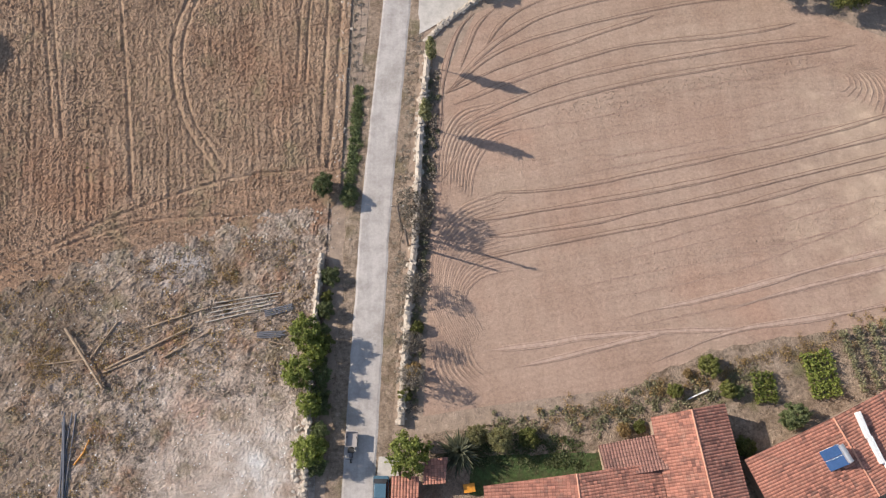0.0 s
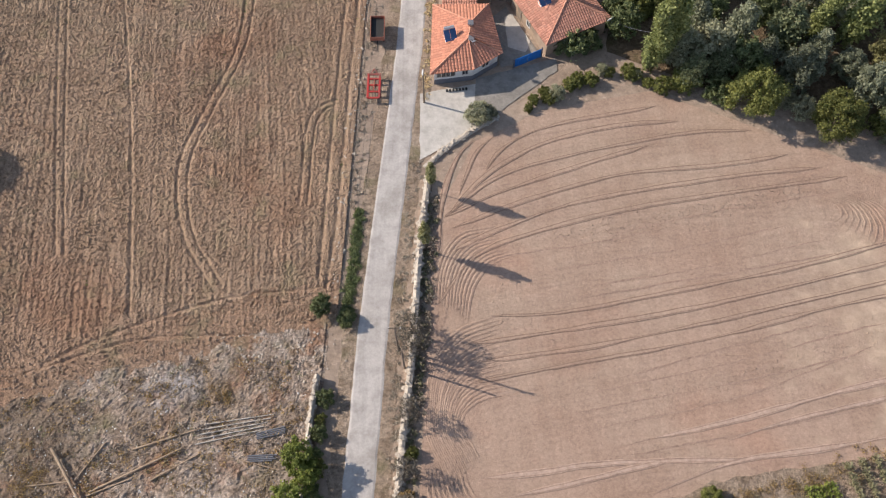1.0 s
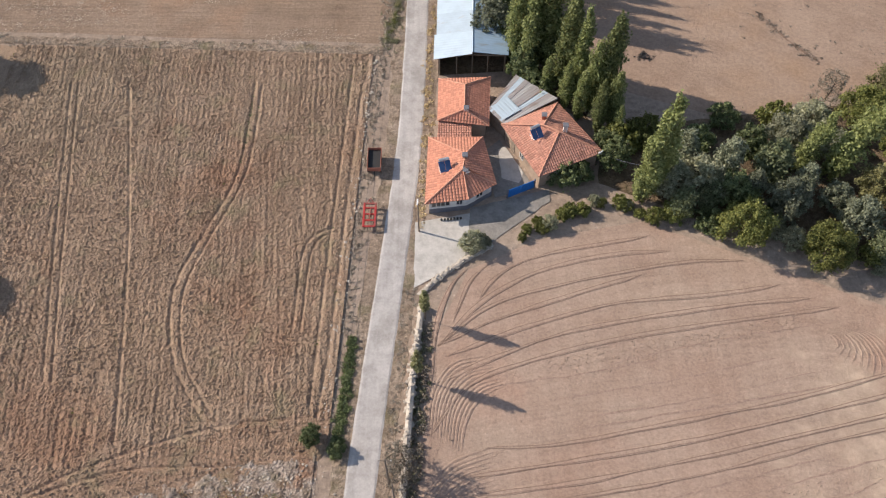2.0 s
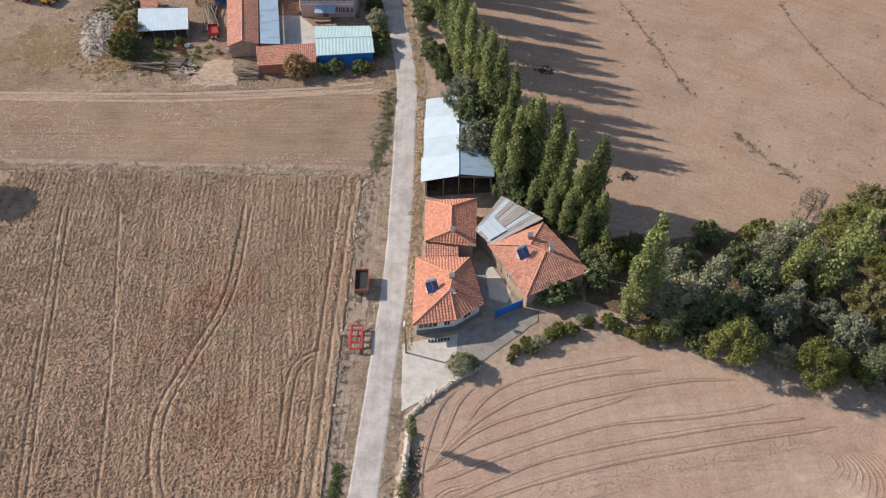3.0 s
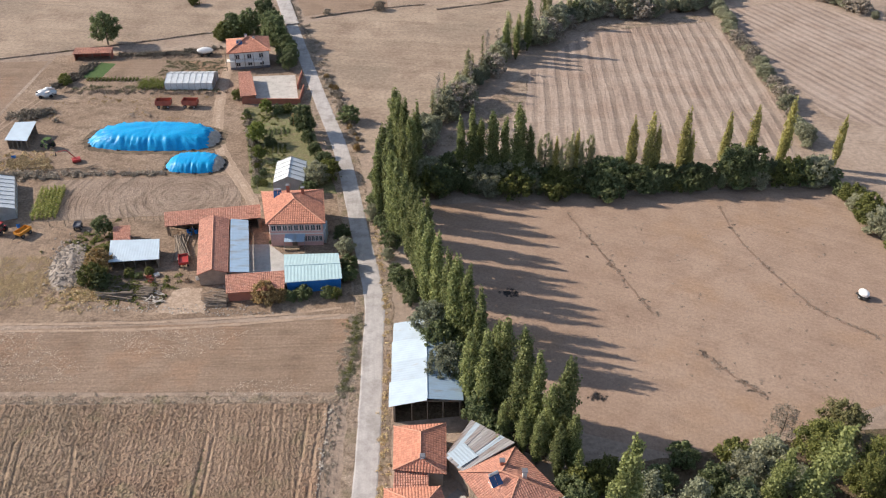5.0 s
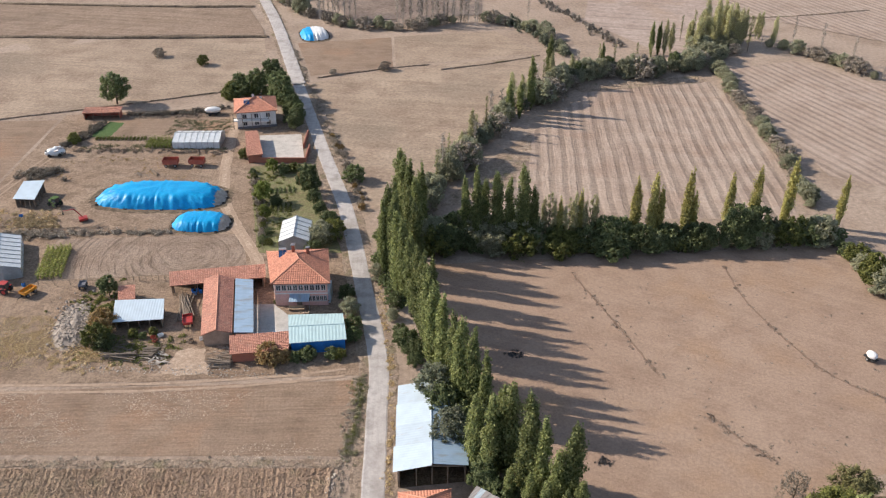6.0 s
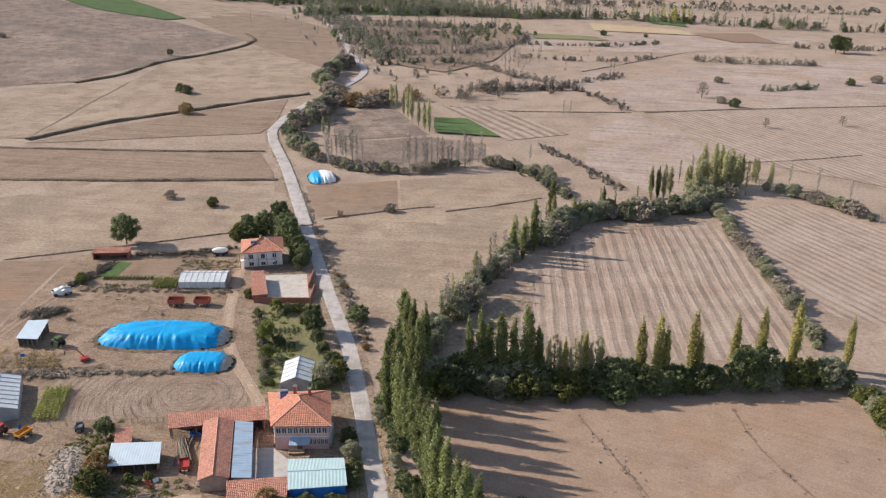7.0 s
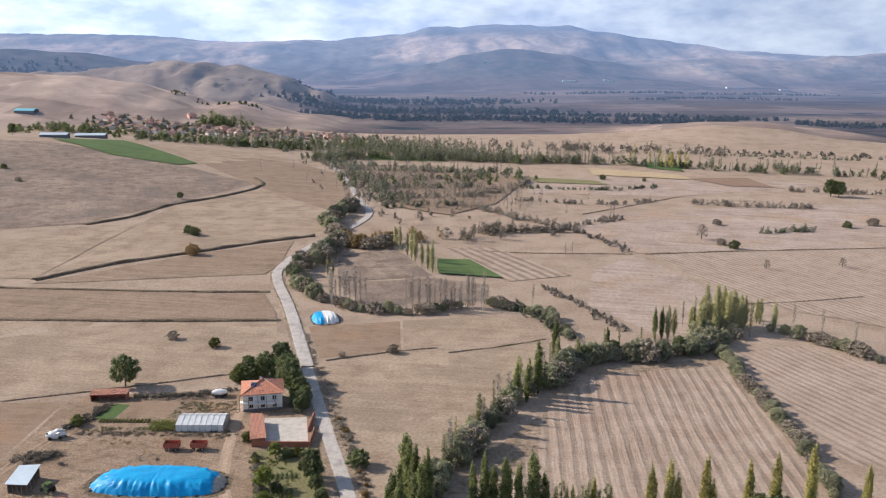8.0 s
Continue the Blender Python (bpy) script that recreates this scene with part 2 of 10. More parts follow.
M_GROUND = soil("dry_steppe", (0.33, 0.255, 0.20), (0.26, 0.195, 0.148), (0.38, 0.30, 0.24), 0.9, 0.012, 0.5, None, 0.8)
M_PLOUGH = soil("ploughed_earth", (0.375, 0.264, 0.184), (0.31, 0.215, 0.149), (0.412, 0.30, 0.217), 3.4, 0.03, 0.5, (1.5, 0.75, 0.2), 0.85, (0.275, 0.222, 0.14), 0.2, None, None, (0.34, 0.212, 0.142))
M_HARROW = soil("harrowed_earth", (0.395, 0.275, 0.215), (0.335, 0.23, 0.175), (0.41, 0.315, 0.245), 2.6, 0.02, 0.3, (-76, 0.9, 0.10), 0.62, None, 0.0, ((38, -75), 0.55, 0.07), (8, 2.4, 0.05), (0.40, 0.26, 0.195))
M_TAN = soil("rolled_tan_earth", (0.33, 0.236, 0.177), (0.275, 0.192, 0.143), (0.36, 0.264, 0.20), 1.8, 0.03, 0.35, (60, 1.6, 0.10), 0.55, None, 0.0, None, None, (0.33, 0.225, 0.155))
M_BROWN = soil("raked_brown_earth", (0.29, 0.21, 0.153), (0.238, 0.168, 0.12), (0.335, 0.246, 0.182), 2.0, 0.035, 0.5, (91, 0.5, 0.22), 0.65, None, 0.12, None, None, (0.33, 0.215, 0.145))
M_STRIPE = soil("striped_stubble", (0.40, 0.31, 0.25), (0.34, 0.255, 0.205), (0.45, 0.36, 0.295), 1.2, 0.03, 0.5, (-4, 0.9, 0.18), 0.7, None, 0.0, None, (-4, 3.3, 0.27), (0.35, 0.255, 0.2))
M_STRIPE_NARROW = soil("narrow_striped_stubble", (0.38, 0.295, 0.235), (0.31, 0.23, 0.18), (0.42, 0.34, 0.275), 1.2, 0.03, 0.5, (25, 1.0, 0.16), 0.6, None, 0.0, None, (25, 5.0, 0.36))
M_STRIPE_FINE = soil("fine_striped_stubble", (0.40, 0.31, 0.25), (0.34, 0.255, 0.205), (0.44, 0.35, 0.29), 1.2, 0.03, 0.5, (22, 1.2, 0.2), 0.6, None, 0.0, None, (22, 3.0, 0.26))
M_STUBBLE = soil("pale_stubble", (0.325, 0.25, 0.188), (0.24, 0.176, 0.133), (0.395, 0.31, 0.235), 1.0, 0.018, 0.35, (82, 2.6, 0.15), 0.8, None, 0.0, None, None, (0.27, 0.212, 0.162))
M_FALLOW = soil("grey_fallow", (0.22, 0.17, 0.141), (0.145, 0.108, 0.09), (0.315, 0.248, 0.20), 0.8, 0.024, 0.5, (20, 3.0, 0.1), 1.0, None, 0.0, None, None, (0.185, 0.15, 0.132))
# pinkish earth of the far plain, tinted bluer to hold some distance haze
M_PINKISH = soil("hazed_pinkish_earth", (0.37, 0.293, 0.25), (0.30, 0.23, 0.195), (0.42, 0.34, 0.292), 0.5, 0.014, 0.3, (75, 3.0, 0.28), 0.7, None, 0.0, None, None, (0.37, 0.27, 0.20))
M_TERRACE = soil("russet_terrace_earth", (0.27, 0.20, 0.15), (0.23, 0.165, 0.12), (0.30, 0.225, 0.17), 0.9, 0.02, 0.4, (80, 2.2, 0.25), 0.7)
M_RUBBLE = soil("rubble_ground", (0.40, 0.308, 0.24), (0.20, 0.143, 0.102), (0.54, 0.46, 0.40), 2.4, 0.16, 0.8, None, 1.5, (0.20, 0.17, 0.105), 0.4, None, None, (0.33, 0.205, 0.142))
M_REDPLOUGH = soil("red_turned_earth", (0.36, 0.24, 0.165), (0.30, 0.19, 0.128), (0.385, 0.27, 0.195), 3.0, 0.05, 0.6, (73, 0.7, 0.2), 1.0, (0.27, 0.215, 0.138), 0.25)
M_GARDEN = soil("curved_garden_tilth", (0.30, 0.225, 0.172), (0.235, 0.172, 0.13), (0.36, 0.28, 0.22), 2.0, 0.05, 0.6, None, 0.8, None, 0.0, ((-50, 156), 1.0, 0.34))
def dusty_patch(material, spot, radius, tint):
    """A pale dusty stain with a ragged edge, round a spot of the ground."""
    n, l = material.node_tree.nodes, material.node_tree.links
    b = n["Principled BSDF"]
    old = b.inputs["Base Color"].links[0].from_socket
    c, d, a, r = coords(n, l, 0, (1, 1, 1), False, (-spot[0], -spot[1], 0)), n.new("ShaderNodeVectorMath"), n.new("ShaderNodeMath"), n.new("ShaderNodeMapRange")
    d.operation, a.operation = "LENGTH", "MULTIPLY_ADD"
    l.new(c, d.inputs[0])
    l.new(noisy(n, l, coords(n, l), 0.22, 0.3, 0.7, 9), a.inputs[0])
    a.inputs[1].default_value = radius * 1.3
    l.new(d.outputs["Value"], a.inputs[2])
    r.inputs["From Min"].default_value, r.inputs["From Max"].default_value = radius * 0.75, radius * 1.55
    r.inputs["To Min"].default_value, r.inputs["To Max"].default_value = 0.85, 0.0
    l.new(a.outputs[0], r.inputs["Value"])
    pale = mixed(n, l, noisy(n, l, coords(n, l), 0.5, 0.4, 0.62, 9), tint, tuple(min(0.7, v * 1.45) for v in tint))
    l.new(mixed(n, l, r.outputs["Result"], old, pale), b.inputs["Base Color"])


dusty_patch(M_RUBBLE, (-46, 19), 13, (0.19, 0.144, 0.106))
dusty_patch(M_RUBBLE, (-28, 23), 8, (0.21, 0.158, 0.115))
dusty_patch(M_RUBBLE, (-47, 3), 9, (0.215, 0.165, 0.125))
dusty_patch(M_HARROW, (56, 36), 19, (0.385, 0.295, 0.222))
dusty_patch(M_PLOUGH, (-58, 86), 20, (0.255, 0.192, 0.135))
dusty_patch(M_RUBBLE, (-22, 1), 14, (0.46, 0.39, 0.34))
dusty_patch(M_RUBBLE, (-33, 8), 4, (0.38, 0.33, 0.29))
dusty_patch(M_RUBBLE, (-20.5, 3), 4.5, (0.56, 0.515, 0.48))
dusty_patch(M_RUBBLE, (-28, 8.5), 2.6, (0.44, 0.30, 0.235))
dusty_patch(M_RUBBLE, (-31, 24), 3.5, (0.40, 0.37, 0.36))
M_YARD = soil("trodden_yard_earth", (0.272, 0.194, 0.138), (0.186, 0.132, 0.094), (0.37, 0.278, 0.206), 1.8, 0.07, 0.6, (70, 2.2, 0.16), 1.15, None, 0.0, None, None, (0.32, 0.235, 0.17))
M_RAMP = soil("sandy_earth", (0.40, 0.30, 0.225), (0.31, 0.23, 0.168), (0.47, 0.365, 0.28), 2.0, 0.25, 0.4, None, 0.7)
M_TRACK = soil("wheel_track_earth", (0.36, 0.268, 0.20), (0.295, 0.217, 0.16), (0.41, 0.31, 0.235), 2.0, 0.15, 0.3, None, 0.5)
M_RUT_PALE = soil("pale_rut_earth", (0.325, 0.228, 0.18), (0.28, 0.193, 0.152), (0.37, 0.265, 0.21), 2.5, 0.3, 0.4, None, 0.6)
# rut earth with the shade of the grooves put into its colour
M_RUT_MID = soil("shaded_rut_earth", (0.25, 0.172, 0.132), (0.215, 0.147, 0.112), (0.30, 0.21, 0.162), 2.5, 0.3, 0.4, None, 0.6)
M_RUT = soil("rut_earth", (0.235, 0.162, 0.12), (0.20, 0.135, 0.10), (0.27, 0.19, 0.145), 2.5, 0.3, 0.4, None, 0.6)
M_RIM = soil("rut_rim_earth", (0.445, 0.327, 0.263), (0.40, 0.288, 0.228), (0.475, 0.352, 0.288), 2.5, 0.3, 0.4, None, 0.5)
M_VERGE = soil("verge_earth", (0.33, 0.25, 0.19), (0.19, 0.14, 0.10), (0.43, 0.34, 0.265), 2.4, 0.12, 0.9, None, 1.2, (0.16, 0.15, 0.075))
# bank earth darkened so its colour holds the shade banks cast
M_BANK = soil("darkened_bank_earth", (0.155, 0.118, 0.085), (0.105, 0.08, 0.058), (0.205, 0.16, 0.115), 1.0, 0.1, 0.6, None, 1.2)
M_ASPHALT = soil("worn_asphalt", (0.43, 0.40, 0.382), (0.345, 0.32, 0.305), (0.49, 0.46, 0.442), 3.4, 0.12, 0.12, (2.0, 0.6, 0.12), 0.34, None, 0.0, None, None, (0.33, 0.305, 0.285))
# dark grey for the forecourt and the yard between the houses
M_DARKYARD = soil("dark_forecourt", (0.24, 0.225, 0.205), (0.19, 0.175, 0.16), (0.29, 0.27, 0.25), 2.4, 0.12, 0.2, None, 0.5)
M_BURNT = soil("burnt_stubble", (0.085, 0.082, 0.085), (0.05, 0.048, 0.05), (0.15, 0.14, 0.14), 2.5, 0.5, 0.8, None, 1.4)
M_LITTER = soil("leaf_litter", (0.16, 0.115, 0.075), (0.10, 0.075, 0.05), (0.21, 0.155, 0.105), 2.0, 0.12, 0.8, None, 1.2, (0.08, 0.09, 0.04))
M_CONCRETE = soil("concrete_slab", (0.46, 0.435, 0.40), (0.37, 0.345, 0.315), (0.53, 0.50, 0.465), 2.0, 0.12, 0.12, None, 0.3)
M_GREENFIELD = soil("green_crop", (0.08, 0.13, 0.05), (0.066, 0.105, 0.042), (0.10, 0.152, 0.06), 2.0, 0.02, 0.4, None, 0.6)
M_YELLOWFIELD = soil("yellow_stubble", (0.42, 0.325, 0.21), (0.37, 0.285, 0.185), (0.44, 0.35, 0.235), 1.0, 0.02, 0.3, None, 0.5)
M_GRASS = soil("garden_grass", (0.185, 0.18, 0.09), (0.25, 0.195, 0.125), (0.205, 0.215, 0.105), 1.6, 0.12, 0.6, None, 1.0)
# lawn green made dark: the shade behind the farmhouse is in the colour
M_LAWN = soil("shaded_lawn", (0.06, 0.085, 0.035), (0.075, 0.07, 0.04), (0.075, 0.12, 0.045), 2.4, 0.3, 0.5, None, 0.9)
M_TILE_NEW = tiles("new_clay_tiles", (0.56, 0.245, 0.16), (0.42, 0.18, 0.12), (0.48, 0.25, 0.18), 0.40, 0.42, 0.35)
M_TILE_OLD = tiles("old_clay_tiles", (0.52, 0.25, 0.178), (0.37, 0.175, 0.128), (0.43, 0.315, 0.245), 0.38, 0.34, 1.1)
M_TILE_MOSSY = tiles("dark_mossy_tiles", (0.425, 0.19, 0.135), (0.18, 0.085, 0.066), (0.345, 0.222, 0.17), 0.38, 0.32, 1.4)
M_TILE_DARK = tiles("old_purple_brown_tiles", (0.29, 0.15, 0.12), (0.17, 0.095, 0.08), (0.36, 0.21, 0.16), 0.38, 0.32, 1.6)
TILE_SIZE = {M_TILE_NEW: (0.42, 0.40), M_TILE_OLD: (0.34, 0.38), M_TILE_MOSSY: (0.32, 0.38), M_TILE_DARK: (0.32, 0.38)}
M_RIDGE = plain("pale_ridge_tiles", (0.60, 0.31, 0.21), (0.50, 0.25, 0.17), 1.5, 0.85)
M_FARROOF = plain("far_roof_tiles", (0.31, 0.185, 0.148), (0.20, 0.145, 0.128), 0.4, 0.9)
M_SHEET = sheeting("pale_sheet_metal", (0.56, 0.66, 0.73), (0.46, 0.43, 0.40), 0.5, 0.15, 0.4, "X", 0.66)
M_SHEET_WORN = sheeting("worn_pale_sheet_metal", (0.50, 0.59, 0.66), (0.42, 0.37, 0.31), 0.5, 0.15, 0.45, "X", 0.56)
M_SHEET_GREY = sheeting("grey_sheet_metal", (0.46, 0.44, 0.43), (0.33, 0.27, 0.23), 0.4, 0.2, 0.5, "X", 0.55)
M_SHEET_MINT = sheeting("pale_mint_sheet_metal", (0.46, 0.62, 0.64), (0.40, 0.46, 0.46), 0.6, 0.1, 0.5, "X", 0.7)
M_SHEET_TURQUOISE = sheeting("turquoise_sheet_metal", (0.16, 0.50, 0.60), (0.20, 0.42, 0.48), 0.5, 0.2, 0.42, "X", 0.5)
M_SHEET_BLUE = sheeting("blue_grey_sheet_metal", (0.36, 0.49, 0.62), (0.30, 0.32, 0.34), 0.5, 0.2, 0.42, "X", 0.5)
M_SHEET_OLD = sheeting("weathered_sheet_metal", (0.40, 0.37, 0.36), (0.27, 0.17, 0.12), 0.4, 0.3, 0.55, "X", 0.5)
M_WALL_WHITE = plain("white_plaster", (0.72, 0.71, 0.69), (0.62, 0.60, 0.57), 0.7, 0.85, grime=(0.5, 0.47, 0.43))
M_WALL_PINK = plain("pink_plaster", (0.66, 0.40, 0.35), (0.58, 0.35, 0.30), 0.6, 0.85)
M_WALL_MUD = plain("adobe_plaster", (0.38, 0.29, 0.22), (0.30, 0.22, 0.165), 0.9, 0.95, grime=(0.22, 0.16, 0.12))
M_WALL_BRICK = plain("brick_red_masonry", (0.36, 0.14, 0.09), (0.29, 0.115, 0.08), 1.2, 0.9)
M_PLINTH = plain("grey_plinth", (0.17, 0.175, 0.20), None, 1.0, 0.85)
M_STONE = plain("field_stone", (0.52, 0.46, 0.39), (0.36, 0.31, 0.26), 0.8, 0.95, relief=0.5)
M_WOOD = plain("grey_weathered_wood", (0.26, 0.21, 0.165), (0.17, 0.135, 0.105), 2.0, 0.9, relief=0.4)
M_LOG = plain("peeled_log", (0.42, 0.315, 0.22), (0.27, 0.195, 0.135), 1.5, 0.85)
M_BARK = plain("bark", (0.16, 0.125, 0.095), (0.10, 0.08, 0.06), 3.0, 0.95, relief=0.6)
M_PALEBARK = plain("pale_poplar_bark", (0.48, 0.435, 0.38), (0.34, 0.30, 0.26), 2.0, 0.9)
M_BLUE = plain("blue_tarpaulin", (0.003, 0.27, 0.60), (0.006, 0.35, 0.68), 0.35, 0.45, relief=0.3, spec=0.22)
M_BLUE_PAINT = plain("blue_painted_metal", (0.02, 0.16, 0.52), (0.03, 0.20, 0.56), 0.6, 0.45)
M_STRAW = plain("pale_straw_mound", (0.50, 0.46, 0.41), (0.36, 0.32, 0.28), 1.2, 0.95, relief=0.5)
M_MULCH = plain("grey_wood_chips", (0.40, 0.345, 0.295), (0.24, 0.20, 0.165), 1.6, 0.95, relief=0.5)
M_RED = plain("red_painted_metal", (0.42, 0.035, 0.03), (0.33, 0.04, 0.035), 0.8, 0.45, grime=(0.22, 0.09, 0.07))
M_RUSTRED = plain("faded_red_metal", (0.40, 0.105, 0.065), (0.30, 0.08, 0.055), 0.8, 0.6, grime=(0.25, 0.12, 0.08))
M_YELLOW = plain("yellow_painted_metal", (0.62, 0.27, 0.03), (0.52, 0.22, 0.03), 0.8, 0.5)
M_DARK = plain("dark_rubber", (0.022, 0.022, 0.024), (0.03, 0.03, 0.03), 2.0, 0.75)
M_STEEL = plain("dull_steel", (0.42, 0.43, 0.44), (0.32, 0.32, 0.33), 1.0, 0.45, 0.6)
M_WHITE = plain("white_paint", (0.78, 0.78, 0.77), (0.68, 0.68, 0.67), 0.8, 0.5)
M_GLASS = plain("window_glass", (0.03, 0.035, 0.042), (0.05, 0.055, 0.065), 0.6, 0.12, spec=0.7)
M_FRAME = plain("window_frame_paint", (0.62, 0.60, 0.57), None, 1.0, 0.6)
M_SOLAR = plain("solar_collector_glass", (0.03, 0.07, 0.17), (0.04, 0.09, 0.21), 0.6, 0.15, spec=0.7)
M_TANKCOVER = plain("brushed_tank", (0.62, 0.63, 0.64), (0.50, 0.50, 0.51), 1.0, 0.3, 0.6)
M_CARBLUE = plain("blue_grey_car_paint", (0.10, 0.19, 0.25), (0.11, 0.20, 0.26), 0.6, 0.25, 0.3, spec=0.6)
M_GREENHOUSE = plain("clouded_greenhouse_film", (0.66, 0.69, 0.70), (0.54, 0.57, 0.58), 0.8, 0.35, spec=0.5)
L_POPLAR = foliage("poplar_leaves", (0.08, 0.104, 0.037), (0.185, 0.212, 0.079), (0.26, 0.278, 0.112), 0.4)
L_LIGHT = foliage("light_poplar_leaves", (0.10, 0.121, 0.043), (0.20, 0.226, 0.084), (0.27, 0.29, 0.114), 0.4)
L_GOLD = foliage("turning_poplar_leaves", (0.19, 0.185, 0.065), (0.38, 0.36, 0.125), (0.47, 0.425, 0.155), 0.45)
L_HEDGE = foliage("grey_hedge_leaves", (0.20, 0.205, 0.132), (0.305, 0.31, 0.205), (0.37, 0.37, 0.255), 0.45)
L_GROVE = foliage("pale_grove_leaves", (0.25, 0.25, 0.125), (0.41, 0.40, 0.215), (0.49, 0.465, 0.27), 0.45)
L_OLIVE = foliage("willow_leaves", (0.071, 0.089, 0.045), (0.152, 0.178, 0.09), (0.208, 0.232, 0.123), 0.3)
L_SAGE = foliage("sage_grey_leaves", (0.104, 0.117, 0.077), (0.176, 0.191, 0.126), (0.226, 0.238, 0.162), 0.35)
L_DULL = foliage("dull_willow_leaves", (0.078, 0.092, 0.06), (0.162, 0.178, 0.114), (0.24, 0.25, 0.165), 0.3)
L_PALE = foliage("pale_yellowing_leaves", (0.17, 0.175, 0.08), (0.28, 0.275, 0.135), (0.34, 0.33, 0.17), 0.4)
# L_FARGREEN and L_FARPALE are greyed: distance haze mixed into the leaf colour
L_FARGREEN = foliage("hazed_poplar_leaves", (0.09, 0.105, 0.068), (0.155, 0.17, 0.118), (0.205, 0.212, 0.152), 0.35)
L_FARGREY = foliage("leafless_grey_twigs", (0.13, 0.112, 0.092), (0.225, 0.195, 0.162), (0.29, 0.255, 0.215), 0.2)
L_FARPALE = foliage("hazed_pale_poplar_leaves", (0.13, 0.135, 0.092), (0.215, 0.215, 0.152), (0.265, 0.26, 0.19), 0.4)
L_TWIG = foliage("bare_twigs", (0.085, 0.072, 0.056), (0.15, 0.128, 0.10), (0.19, 0.165, 0.13), 0.1)
L_BRONZE = foliage("bronzed_leaves", (0.086, 0.086, 0.039), (0.176, 0.166, 0.073), (0.228, 0.213, 0.096), 0.3)
L_BROAD = foliage("walnut_leaves", (0.058, 0.072, 0.02), (0.15, 0.16, 0.043), (0.21, 0.213, 0.066), 0.35)
L_DARK = foliage("dark_leaves", (0.058, 0.08, 0.033), (0.142, 0.175, 0.073), (0.19, 0.215, 0.098), 0.35)
L_BRIGHT = foliage("bright_leaves", (0.078, 0.108, 0.024), (0.19, 0.222, 0.052), (0.26, 0.285, 0.075), 0.35)
L_RUSSET = foliage("russet_leaves", (0.14, 0.09, 0.05), (0.30, 0.195, 0.10), (0.36, 0.26, 0.11), 0.3)
L_GREY = foliage("grey_brush", (0.17, 0.145, 0.115), (0.29, 0.25, 0.20), (0.36, 0.31, 0.25), 0.15)
L_DRYBRUSH = foliage("withered_brown_weeds", (0.115, 0.088, 0.066), (0.225, 0.178, 0.138), (0.32, 0.265, 0.215), 0.1)
L_DRYGREEN = foliage("dusty_green_weeds", (0.10, 0.10, 0.055), (0.185, 0.178, 0.10), (0.25, 0.235, 0.14), 0.2)
L_STRAW = foliage("straw_stalks", (0.30, 0.22, 0.12), (0.48, 0.37, 0.21), (0.55, 0.44, 0.26), 0.15)
L_CHAFF = foliage("pale_chaff", (0.36, 0.285, 0.22), (0.47, 0.385, 0.305), (0.53, 0.44, 0.35), 0.1)
L_MAIZE = foliage("maize_leaves", (0.12, 0.16, 0.04), (0.28, 0.31, 0.08), (0.38, 0.37, 0.13), 0.35)


# ---------------------------------------------------------------- small builders
def mesh_object(name, bm, material, parent=None):
    me = bpy.data.meshes.new(name)
    bm.to_mesh(me)
    bm.free()
    me.materials.append(material)
    ob = new(name, me)
    ob.parent = parent
    return ob


def part(name, bm, material, parent, label=""):
    return tagged(mesh_object(name, bm, material, parent), label)


def empty(name, m, label, category, group=""):
    e = new(name)
    e.empty_display_size = 0.3
    e.matrix_world = m
    return tagged(e, label, category, group)


def box(bm, x0, y0, z0, x1, y1, z1, bevel=0.0):
    made = bmesh.ops.create_cube(bm, size=1.0, matrix=Matrix.Translation(((x0 + x1) / 2, (y0 + y1) / 2, (z0 + z1) / 2)) @ Matrix.Diagonal((abs(x1 - x0), abs(y1 - y0), abs(z1 - z0), 1)))
    if bevel:
        bmesh.ops.bevel(bm, geom=list({e for v in made["verts"] for e in v.link_edges}), offset=bevel, segments=2, affect="EDGES", profile=0.5)
    return bm


def cube(*a, bevel=0.0):
    return box(bmesh.new(), *a, bevel=bevel)


def rod(bm, a, b, r, r2=None, sides=8):
    a, b = Vector(a), Vector(b)
    d = b - a
    m = Matrix.Translation((a + b) / 2) @ d.to_track_quat("Z", "Y").to_matrix().to_4x4()
    bmesh.ops.create_cone(bm, cap_ends=True, segments=sides, radius1=r, radius2=r if r2 is None else r2, depth=d.length, matrix=m)
    return bm


def ball(bm, c, r, sub=2):
    bmesh.ops.create_icosphere(bm, subdivisions=sub, radius=1.0, matrix=Matrix.Translation(c) @ Matrix.Diagonal((*r, 1)))
    return bm


def solid(bm, bottom, top):
    """A closed block between two rings with the same number of corners."""
    lo, hi = [bm.verts.new(p) for p in bottom], [bm.verts.new(p) for p in top]
    bm.faces.new(lo[::-1]), bm.faces.new(hi)
    for i in range(len(lo)):
        j = (i + 1) % len(lo)
        bm.faces.new((lo[i], lo[j], hi[j], hi[i]))
    return bm


